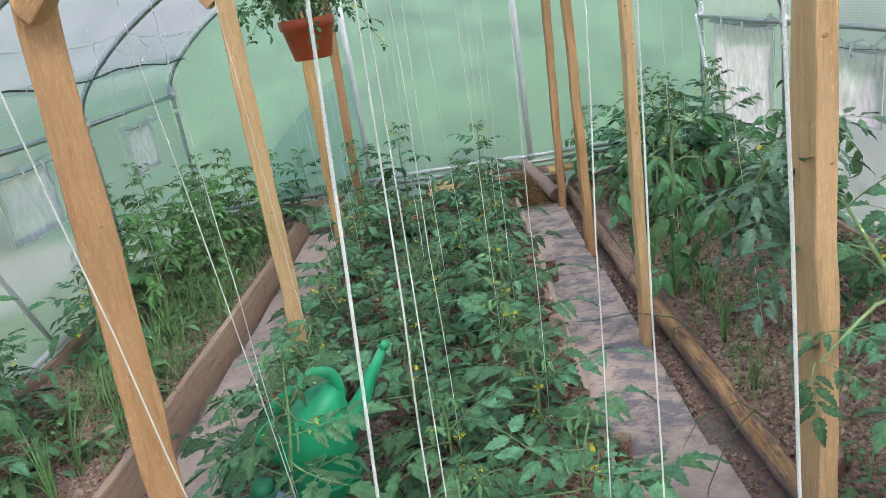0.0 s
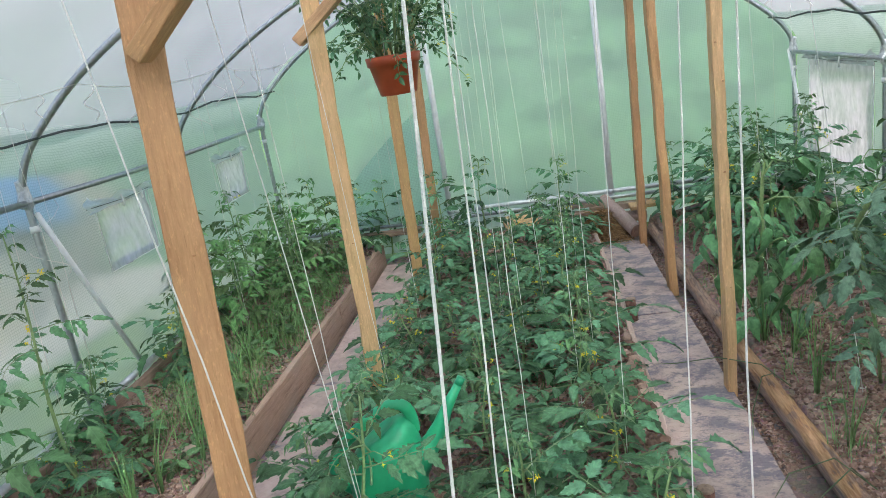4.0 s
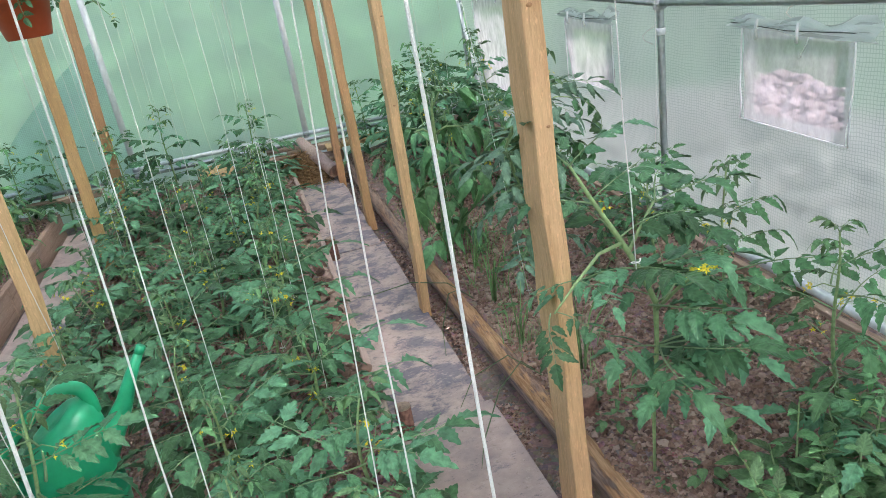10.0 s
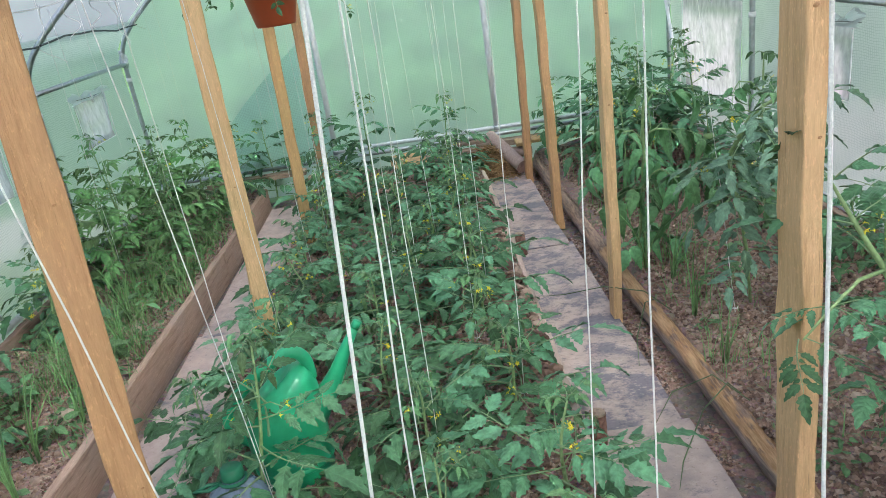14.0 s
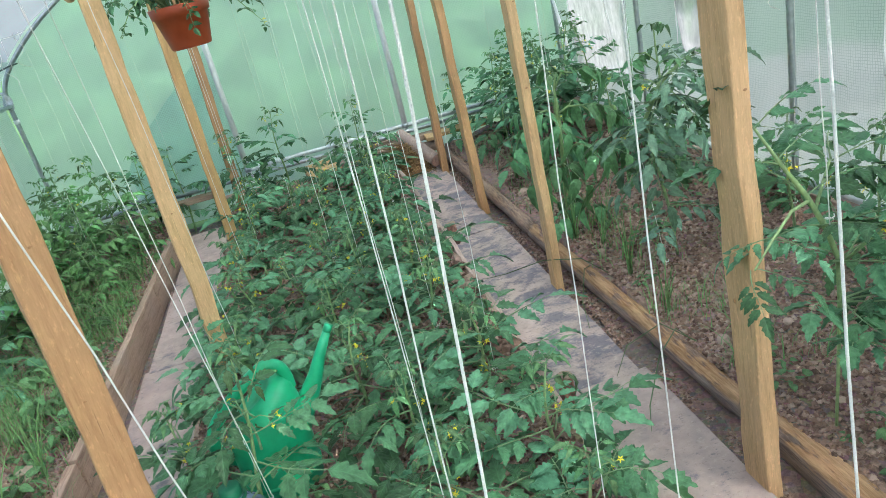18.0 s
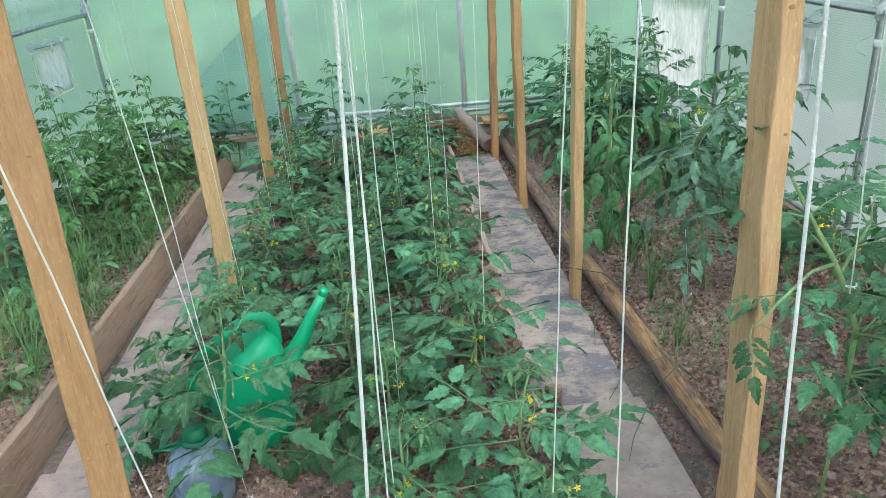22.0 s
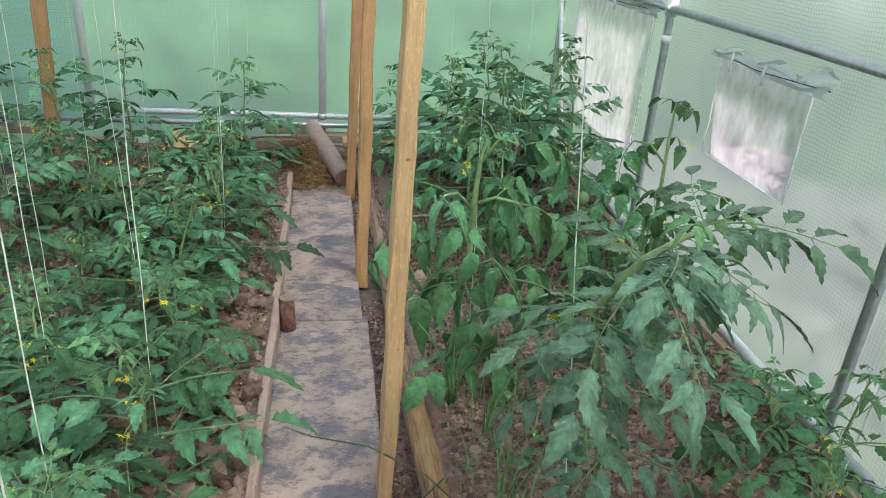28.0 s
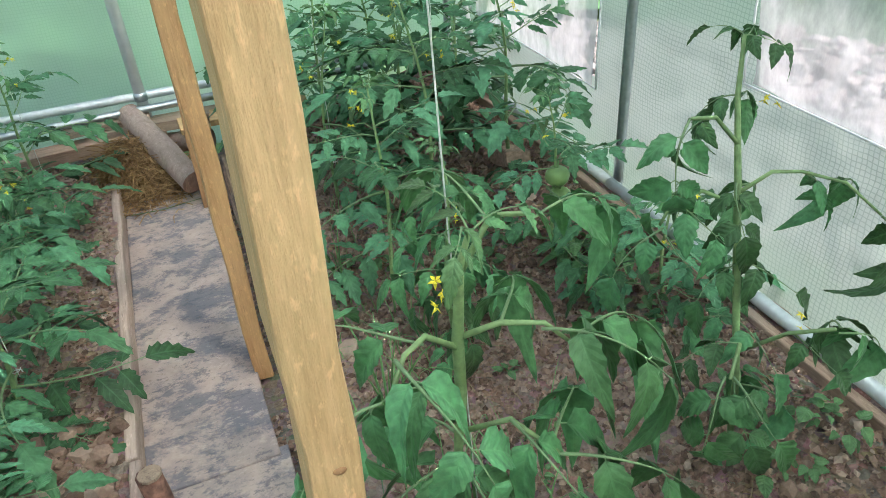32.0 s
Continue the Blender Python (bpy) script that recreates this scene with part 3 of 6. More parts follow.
def plank_edging(name, runs, height, thick, material, label, top):
    """Boards on edge, end to end; runs of (x0, y0, x1, y1)."""
    e = thing(name, pose(0, 0, 0), label, "bed edging")
    for k, (xa, ya, xb, yb) in enumerate(runs):
        length = math.hypot(xb - xa, yb - ya)
        bm = box_bm((thick, height, length), 0.005, 0.007, 16, 40 + k)
        ob = part("plank", bm, material, e)
        turn = math.degrees(math.atan2(-(xb - xa), yb - ya))
        ob.matrix_basis = pose((xa + xb) / 2, (ya + yb) / 2, top - height / 2, 0, 0, turn) @ pose(0, 0, 0, -90, 0, 0)
    return e


plank_edging("bed_edging", [(-1.02, -0.5, -1.04, 1.7), (-1.045, 1.71, -1.0, 3.42), (-0.995, 3.43, -0.955, 5.1), (-0.955, 5.11, -0.94, 6.5)], 0.19, 0.038, M_PLANK, "brown rough wooden planks on edge along the side bed", 0.155)
plank_edging("bed_edging", [(0.79, -0.4, 0.79, 1.9), (0.795, 1.91, 0.80, 3.3), (0.80, 3.31, 0.805, 4.85), (0.80, 4.86, 0.785, 6.42)], 0.14, 0.028, M_PALEWOOD, "thin weathered planks on edge along the middle bed", 0.085)
plank_edging("bed_edging", [(-0.555, -0.4, -0.56, 1.9), (-0.56, 1.91, -0.55, 3.6), (-0.55, 3.61, -0.54, 6.4)], 0.13, 0.024, M_OLDWOOD, "thin weathered planks on edge along the middle bed", 0.075)
plank_edging("bed_edging", [(-0.5, 6.44, 0.78, 6.46)], 0.12, 0.024, M_OLDWOOD, "thin weathered plank across the end of the middle bed", 0.11)
for side, x in (("l", XL + 0.07), ("r", XR - 0.07)):
    plank_edging("bed_edging", [(x, -0.5, x, 1.6), (x, 1.61, x, 3.7), (x, 3.71, x, 5.4), (x, 5.41, x, 6.7)], 0.14, 0.03, M_PLANK, "brown planks along the foot of the film wall", 0.235)


def half_log(name, xa, ya, xb, yb, r, seed, material):
    """A split trunk lying along the path, flat side to the soil."""
    rng = random.Random(seed)
    n, sides = 44, 14
    verts, faces = [], []
    for i in range(n + 1):
        t = i / n
        c = Vector((xa + (xb - xa) * t, ya + (yb - ya) * t, 0.032))
        for k in range(sides):
            a = math.pi * 2 * k / sides
            rr = r * (1 + 0.16 * noise.noise((math.cos(a) * 1.3, math.sin(a) * 1.3, t * 7 + seed)) + 0.06 * noise.noise((a * 3, t * 30, seed)))
            x = math.cos(a) * rr * 0.85
            verts.append(c + Vector((max(min(x, 0.05), -0.042 - 0.012 * math.sin(a)), 0, math.sin(a) * rr)))
    for i in range(n):
        for k in range(sides):
            j = (k + 1) % sides
            faces.append((i * sides + k, (i + 1) * sides + k, (i + 1) * sides + j, i * sides + j))
    faces.append(tuple(range(sides)))
    faces.append(tuple(n * sides + k for k in reversed(range(sides))))
    ob = new(name, mesh_from(name, verts, faces, material, smooth=True))
    return tagged(ob, "split timber with patches of bark lying along the bed", "log", "timbers edging the bed")


half_log("split_log", 1.388, 0.2, 1.354, 2.63, 0.066, 1, M_HALFLOG)
half_log("split_log", 1.345, 2.62, 1.262, 4.5, 0.05, 2, M_HALFLOG)
half_log("split_log", 1.262, 4.52, 1.226, 6.45, 0.046, 3, M_HALFLOG_GREY)


def stub(x, y, h, r, seed):
    pts = [(0, 0, -0.1), (0.002, 0, h * 0.5), (0.004, 0.003, h)]
    e = thing("wooden_peg", pose(x, y, 0, 0, 4, seed * 50), "short bark-brown wooden peg holding the edging", "peg", "pegs along the edging")
    tube("peg_body", pts, [r * 1.05, r, r * 0.95], M_BARK, e, 9)
    v, f = lathe_data([(0.001, h + 0.003), (r * 0.9, h + 0.003), (r * 0.93, h - 0.004)], 9)
    piece("peg_top", mesh_from("peg_top", v, f, M_OLDWOOD), e)


stub(0.848, 2.98, 0.13, 0.03, 1)
stub(0.848, 4.74, 0.13, 0.03, 2)
stub(0.84, 1.6, 0.10, 0.03, 3)
stub(1.43, 2.72, 0.17, 0.035, 4)


# ---- posts ----
def post(x, y, w, d, top, turn, lean, material, seed, group, label, knots):
    e = thing("wooden_post", pose(x, y, -0.02, -math.degrees(lean[1]), math.degrees(lean[0]), 0) @ pose(0, 0, 0, 0, 0, turn), label, "post", group)
    bm = box_bm((w, d, top + 0.02), 0.005, 0.008, 26, seed)
    bmesh.ops.translate(bm, vec=(0, 0, top / 2), verts=bm.verts)
    body = part("post_body", bm, material, e)
    for face, kz, kx, kr in knots:
        kr *= 0.5
        v, f = lathe_data([(0.0008, 0.002), (kr * 0.6, 0.0016), (kr, -0.001)], 12)
        me = mesh_from("knot", [(a * 0.9, b * 0.6, c) for a, b, c in v], f, M_KNOT, smooth=True)
        m = pose(kx, -d / 2 - 0.001, kz, 90, 0, 0) if face == "front" else pose(-w / 2 - 0.001, kx, kz, 0, -90, 0)
        piece("knot", me, body, m)
    return e


RIGHT = "posts along the path"
LP = "square sawn pine post standing beside the path boards"
post(1.214, 2.367, 0.048, 0.105, 2.2, 2, (-0.003, 0.031), M_POST, 1, RIGHT, LP, [("front", 1.19, 0.008, 0.014), ("front", 1.45, -0.006, 0.017), ("left", 0.62, 0.02, 0.018), ("left", 0.98, -0.02, 0.012)])
post(1.155, 3.877, 0.042, 0.08, 2.2, 0, (0.017, 0.034), M_POST, 2, RIGHT, LP, [("front", 0.99, 0.004, 0.015), ("front", 0.5, 0.008, 0.010), ("front", 1.35, 0.012, 0.012), ("front", 1.5, -0.01, 0.012)])
post(1.143, 5.166, 0.05, 0.10, 2.2, 0, (0.006, 0.067), M_POST_ORANGE, 3, RIGHT, "amber-brown sawn pine post beside the path boards", [("front", 0.3, 0.0, 0.012)])
post(1.121, 6.2, 0.05, 0.10, 2.2, 0, (0.018, -0.024), M_POST_ORANGE, 4, RIGHT, "amber-brown sawn pine post beside the path boards", [("front", 0.9, 0.0, 0.01)])
LB = "square sawn pine post at the edge of the middle bed"
post(-0.425, 2.375, 0.088, 0.05, 2.12, 28, (0.012, 0.08), M_POST_ORANGE, 5, RIGHT, LB, [("front", 1.27, 0.015, 0.014), ("front", 0.9, -0.01, 0.01), ("front", 0.55, 0.02, 0.012)])
post(-0.413, 3.831, 0.075, 0.05, 2.12, 18, (0.016, 0.017), M_POST, 6, RIGHT, LB, [("front", 0.9, 0.0, 0.01)])
post(-0.431, 5.277, 0.065, 0.05, 2.2, 12, (0.027, -0.01), M_POST_ORANGE, 7, RIGHT, LB, [])
post(-0.43, 6.25, 0.065, 0.05, 2.2, 10, (0.031, 0.01), M_POST_ORANGE, 8, RIGHT, LB, [])


def knee(a, b, w, d, material):
    a, b = Vector(a), Vector(b)
    bm = box_bm((w, d, (b - a).length), 0.006, 0.005, 6, 5)
    me = bpy.data.meshes.new("knee_brace")
    bm.to_mesh(me)
    bm.free()
    me.materials.append(material)
    ob = new("knee_brace", me)
    ob.matrix_basis = Matrix.Translation((a + b) / 2) @ (b - a).to_track_quat("Z", "Y").to_matrix().to_4x4()
    return tagged(ob, "slanted pine brace nailed to the top of the post", "wooden brace", "braces at the post tops")


knee((-0.40, 2.475, 1.715), (0.03, 2.475, 2.10), 0.07, 0.045, M_POST_ORANGE)
knee((-0.46, 3.85, 1.74), (0.02, 3.85, 2.11), 0.066, 0.045, M_POST)
tagged(tube("bearer_pole", [(0.03, 2.2, 2.135), (0.03, 6.0, 2.14)], 0.028, M_POST, None, 10), "round wooden bearer under the ridge", "roof beam")

# ---- tunnel frame ----
for y in ARCHES:
    e = thing("tunnel_arch", pose(0, y, 0), "bent galvanised steel hoop of the greenhouse frame", "greenhouse frame", "steel hoops")
    pts = [p - Vector((0, y, 0)) for p in arch_points(y)]
    fine = []
    for a, b in zip(pts, pts[1:]):
        fine += [a.lerp(b, t / 3) for t in range(3)]
    fine.append(pts[-1])
    for _ in range(2):
        fine = [fine[0]] + [(fine[i - 1] + fine[i] * 2 + fine[i + 1]) / 4 for i in range(1, len(fine) - 1)] + [fine[-1]]
    hoop = tube("hoop", fine, 0.0165, M_PIPE, e, 10)
    for s in (-1, 1):
        x, rz = CX + s * HALF, RAIL + lift(s, y)
        tube("pipe_joint", [(x, -0.03, rz), (x, 0.03, rz)], 0.024, M_PIPE, e, 10)
        tv, tf = tube_data([(x, -0.005, rz + 0.1), (x, 0, rz + 0.06), (x, 0.004, rz + 0.03), (x, -0.01, rz), (x - s * 0.004, 0.006, rz - 0.026)], [0.019, 0.025, 0.031, 0.034, 0.022], 12)
        tv = [p + noise.noise_vector(Vector(p) * 45 + Vector((0, y * 7, s))) * 0.009 for p in tv]
        piece("tape_wrap", mesh_from("tape_wrap", tv, tf, M_TAPE), hoop, label="crumpled whitish tape round the joint")
        tube("clip", [(x, 0, rz - 0.135), (x, 0, rz - 0.105)], 0.021, M_WHITE, hoop, 10, "white plastic clip")
        tube("leg_foot", [(x, 0, 0.02), (x, 0, SILL + 0.02)], 0.016, M_PIPE, e, 8)
for s in (-1, 1):
    x = CX + s * (HALF - 0.012)
    rail = thing("side_rail", pose(0, 0, 0), "horizontal galvanised pipe along the film wall", "pipe", "steel rails")
    for k, (ya, yb) in enumerate(zip(ARCHES, ARCHES[1:])):
        za, zb = RAIL + lift(s, ya), RAIL + lift(s, yb)
        tube("pipe_section", [(x, ya + 0.002, za), (x, (ya + yb) / 2, (za + zb) / 2 + 0.004 * math.sin(k * 2 + s)), (x, yb - 0.002, zb)], 0.015, M_PIPE, rail, 10)
    foot = thing("base_pipe", pose(0, 0, 0), "galvanised pipe at the foot of the film wall", "pipe", "steel rails")
    for k, (ya, yb) in enumerate(zip(ARCHES, ARCHES[1:])):
        tube("pipe_section", [(x - s * 0.02, ya + 0.002, SILL), (x - s * 0.02, (ya + yb) / 2, SILL + 0.006 * math.sin(k * 3 + s)), (x - s * 0.02, yb - 0.002, SILL)], 0.018, M_PIPE_PALE, foot, 10)
    for y in ((3.77,) if s < 0 else (6.69,)):
        dy = 0.42 if s < 0 else -0.46
        a, b = Vector((x - s * 0.02, y, RAIL - 0.03)), Vector((x - s * 0.03, y + dy, SILL + 0.02))
        if y + dy < Y1:
            tagged(tube("brace_pole", [a, a.lerp(b, 0.5), b], 0.013, M_WHITE, None, 8), "slanted pale brace pole beside the wall", "brace pole", "brace poles")
tagged(tube("base_pipe", [(XL, Y1 - 0.03, SILL + 0.06), (CX, Y1 - 0.03, SILL + 0.065), (XR, Y1 - 0.03, SILL + 0.06)], 0.018, M_PIPE_PALE, None, 10), "galvanised pipe at the foot of the end wall", "pipe", "steel rails")
tagged(tube("base_pipe", [(XL, Y1 - 0.09, SILL + 0.02), (CX, Y1 - 0.085, SILL + 0.02), (XR, Y1 - 0.09, SILL + 0.03)], 0.016, M_PIPE, None, 10), "galvanised pipe at the foot of the end wall", "pipe", "steel rails")
for x in (-0.35, 0.962):
    e = thing("end_wall_upright", pose(x, Y1 - 0.045, 0.1), "white painted upright pipe of the end wall", "pipe", "uprights of the end wall")
    tube("upright", [(0, 0, 0.12), (0.0, 0, 1.2), (-0.005, 0, 2.1)], 0.024, M_WHITE, e, 10)
    tube("foot_clip", [(0, 0, 0.2), (0, 0, 0.235)], 0.028, M_PIPE, e, 10)
for s in (-1, 1):
    x = CX + s * 1.70
    pts = [(x, ARCHES[i // 6] + (ARCHES[i // 6 + 1] - ARCHES[i // 6]) * (i % 6) / 6, 1.725 - 0.05 * math.sin(math.pi * (i % 6) / 6) ** 0.7) for i in range(30)] + [(x, ARCHES[-1], 1.725)]
    tagged(tube("training_line", pts, 0.0022, M_TWINE, None, 5), "thin white line strung between the hoops", "line", "lines between the hoops")
    x = CX + s * 1.94
    pts = [(x + 0.004 * math.sin(i * 2.1), Y0 + 0.2 * i, 1.512 + lift(s, Y0 + 0.2 * i) + 0.016 * math.sin(i * 0.84) + 0.006 * math.sin(i * 2.3)) for i in range(38)]
    tagged(tube("seam_cord", pts, 0.006, M_ROPE_DARK, None, 6), "dark cord in the seam of the film", "cord", "cords in the film")

# ---- film cover ----
WINDOWS_R = [(1.24, 1.71, 0.80, 1.10), (2.765, 3.205, 0.815, 1.10), (4.285, 4.735, 0.765, 1.055), (5.46, 6.38, 0.53, 1.12)]
WINDOWS_L = [(1.24, 1.71, 0.79, 1.10), (2.81, 3.22, 0.82, 1.09), (4.29, 4.72, 0.815, 1.09), (5.76, 6.16, 0.83, 1.08)]


def wall_film(name, s, windows):
    """The woven film of one long side, up to the rail, with the window openings left out."""
    ys = sorted({round(Y0 + (Y1 - Y0) * i / 150, 4) for i in range(151)} | {w[0] for w in windows} | {w[1] for w in windows})
    zs = sorted({round(0.02 + 1.515 * i / 31, 4) for i in range(32)} | {w[2] for w in windows} | {w[3] for w in windows})
    verts, uvs = [], []
    for z in zs:
        for y in ys:
            out = 0.025 + 0.018 * noise.noise((y * 1.7, z * 2.0, s * 3)) + 0.006 * noise.noise((y * 6, z * 5 + y * 3, s * 5))
            reach = HALF
            for (wa, za), (wb, zb) in zip(PROFILE, PROFILE[1:]):
                if za <= z <= zb:
                    reach = wa + (wb - wa) * (z - za) / (zb - za)
            verts.append((CX + s * (reach + out + 0.012), y, z + lift(s, y) * min(1.0, max(0.0, (z - SILL) / 0.99))))
            uvs.append((y, z))
    n = len(ys)
    faces = []
    for j in range(len(zs) - 1):
        for i in range(n - 1):
            cy, cz = (ys[i] + ys[i + 1]) / 2, (zs[j] + zs[j + 1]) / 2
            if any(w[0] < cy < w[1] and w[2] < cz < w[3] for w in windows):
                continue
            f = (j * n + i, j * n + i + 1, (j + 1) * n + i + 1, (j + 1) * n + i)
            faces.append(f if s < 0 else tuple(reversed(f)))
    me = mesh_from(name, verts, faces, M_FILM_SIDE_DIM, uvs, True)
    ob = new(name, me)
    return tagged(ob, "translucent pale green woven film stretched over the side", "film wall", kind="structure")


wall_film("wall_east", 1, WINDOWS_R)
wall_film("wall_west", -1, WINDOWS_L)


def roof_film():
    prof = [(1.985, 1.48)] + [(w, z) for w, z in PROFILE if z > 1.48]
    line = [(CX - w - 0.026, z + 0.024) for w, z in prof] + [(CX + w + 0.026, z + 0.024) for w, z in reversed(prof[:-1])]
    dense = []
    for (xa, za), (xb, zb) in zip(line, line[1:]):
        for k in range(4):
            dense.append((xa + (xb - xa) * k / 4, za + (zb - za) * k / 4))
    dense.append(line[-1])
    run, total = [0.0], 0.0
    for a, b in zip(dense, dense[1:]):
        total += math.dist(a, b)
        run.append(total)
    ny = 110
    verts, uvs, n = [], [], len(dense)
    for j in range(ny + 1):
        y = Y0 + (Y1 - Y0) * j / ny
        for (x, z), u in zip(dense, run):
            sag = 0.012 * noise.noise((x * 2, y * 1.5, 9)) + 0.005 * noise.noise((x * 5 + y * 4, y * 6, 2))
            verts.append((x, y, z + sag + lift(-1 if x < CX else 1, y) * min(1.0, abs(x - CX) / 1.6)))
            uvs.append((y, u))
    faces = [(j * n + i, j * n + i + 1, (j + 1) * n + i + 1, (j + 1) * n + i) for j in range(ny) for i in range(n - 1)]
    ob = new("ceiling", mesh_from("ceiling", verts, faces, M_FILM, uvs, True))
    return tagged(ob, "translucent pale green woven film over the hoops", "film roof", kind="structure")


roof_film()


def end_film(name, y, material):
    outline = [(p.x, p.z) for p in arch_points(0, 0.02)]
    nx, nz = 60, 40
    verts, uvs, faces = [], [], []
    def top(x):
        for (xa, za), (xb, zb) in zip(outline, outline[1:]):
            if xa <= x <= xb and xb > xa:
                return za + (zb - za) * (x - xa) / (xb - xa)
        return 1.3
    for i in range(nx + 1):
        x = XL - 0.015 + (XR - XL + 0.03) * i / nx
        t = max(1.36, top(x))
        for j in range(nz + 1):
            z = 0.0 + t * j / nz
            verts.append((x, y + 0.02 * noise.noise((x * 1.5, z * 1.5, 4)) + 0.007 * noise.noise((x * 6 + z * 4, z * 2, 8)), z))
            uvs.append((x, z))
    faces = [(i * (nz + 1) + j, (i + 1) * (nz + 1) + j, (i + 1) * (nz + 1) + j + 1, i * (nz + 1) + j + 1) for i in range(nx) for j in range(nz)]
    ob = new(name, mesh_from(name, verts, faces, material, uvs, True))
    return tagged(ob, "translucent green woven film closing the tunnel's end", "film wall", kind="structure")


end_film("wall_north", Y1 + 0.035, M_FILM_END)
end_film("wall_south", Y0 - 0.035, M_FILM)


def corner_film():
    """A second layer hung across the low corner of the end wall."""
    verts, uvs, faces, nx, nz = [], [], [], 16, 12
    for i in range(nx + 1):
        x = -1.2 + 0.83 * i / nx
        top = 0.55 + 0.72 * (i / nx) ** 0.8
        for j in range(nz + 1):
            z = 0.26 + (top - 0.26) * j / nz
            verts.append((x, Y1 - 0.06 + 0.012 * noise.noise((x * 5, z * 4, 3)) - 0.02 * (j / nz) ** 3, z))
            uvs.append((x, z))
    for i in range(nx):
        for j in range(nz):
            a = i * (nz + 1) + j
            faces.append((a, a + nz + 1, a + nz + 2, a + 1))
    ob = new("loose_film", mesh_from("loose_film", verts, faces, M_FILM_DARK, uvs, True))
    return tagged(ob, "darker second layer of woven film on the end wall", "film sheet")


corner_film()


def film_window(name, s, w, dull, seed):
    """A clear sheet sewn over the opening, with a rolled-up flap above it."""
    y0, y1, z0, z1 = w
    rng = random.Random(seed)
    x = CX + s * (HALF + 0.02)
    e = thing(name, pose(x, (y0 + y1) / 2, (z0 + z1) / 2), "clear plastic film window sewn into the tunnel wall, flap rolled up", "window", "film windows", "structure")
    n, hy, hz = 14, (y1 - y0) / 2 + 0.045, (z1 - z0) / 2 + 0.035
    verts, faces = [], []
    for j in range(n + 1):
        for i in range(n + 1):
            u, v = i / n * 2 - 1, j / n * 2 - 1
            edge = 0.012 * noise.noise((u * 2, v * 2, seed))
            verts.append((-s * 0.012 * (1 - u * u) * (1 - v * v) + 0.012 * noise.noise((u * 1.5, v * 1.5, seed + 5)), u * hy * (1 - 0.03 * (1 - v)) + edge, v * hz + edge * 0.7))
    faces = [(j * (n + 1) + i, j * (n + 1) + i + 1, (j + 1) * (n + 1) + i + 1, (j + 1) * (n + 1) + i) for j in range(n) for i in range(n)]
    piece("pane", mesh_from("pane", verts, faces, (M_CLEAR, M_CLEAR_MID, M_CLEAR_DULL)[dull], smooth=True), e)
    rim = []
    for (a, b), (c, d) in (((-hy, -hz), (hy, -hz)), ((-hy, -hz), (-hy, hz)), ((hy, -hz), (hy, hz))):
        pts = [(-s * 0.006, a + (c - a) * t / 6 + 0.004 * rng.uniform(-1, 1), b + (d - b) * t / 6) for t in range(7)]
        tube("hem", pts, 0.003, M_WHITE, e, 5)
    n2, ya, yb = 26, -hy - 0.13, hy + 0.03
    verts, uvs, faces = [], [], []
    for j in range(7):
        for i in range(n2 + 1):
            t, v = i / n2, j / 6
            yy = ya + (yb - ya) * t
            tall = 0.045 + 0.05 * max(0.0, 1 - t * 4.5) + 0.012 * math.sin(t * 19 + seed)
            fold = 0.020 * math.sin(v * 8.5 + t * 5) + 0.014 * noise.noise((yy * 9, v * 3, seed))
            verts.append((-s * (0.03 + fold + 0.02 * max(0.0, 1 - t * 5)), yy, hz - 0.012 + tall * v + 0.008 * noise.noise((yy * 7, v, seed + 2))))
            uvs.append((yy, v * 0.09))
    faces = [(j * (n2 + 1) + i, j * (n2 + 1) + i + 1, (j + 1) * (n2 + 1) + i + 1, (j + 1) * (n2 + 1) + i) for j in range(6) for i in range(n2)]
    flap = piece("rolled_flap", mesh_from("rolled_flap", verts, faces, M_FILM_ROLL, uvs, True), e, label="bunched-up flap of pale woven film")
    for u in (-0.3, 0.45):
        tag = [(-s * 0.055, u * hy, hz + 0.03), (-s * 0.058, u * hy + 0.004, hz), (-s * 0.054, u * hy + 0.006, hz - 0.035)]
        tube("flap_tie", tag, [0.004, 0.006, 0.005], M_WHITE, flap, 6)
    tube("flap_rod", [(-s * 0.03, -hy - 0.1, hz + 0.012), (-s * 0.034, 0, hz - 0.004), (-s * 0.03, hy + 0.03, hz + 0.006)], 0.0018, M_ROPE_DARK, flap, 6, "dark rod in the flap's hem")
    return e


for k, w in enumerate(WINDOWS_R):
    film_window(f"window_{k + 1}", 1, w, max(0, k - 1), 10 + k)
for k, w in enumerate(WINDOWS_L):
    film_window(f"window_{k + 5}", -1, w, 2 if k >= 2 else 0, 20 + k)

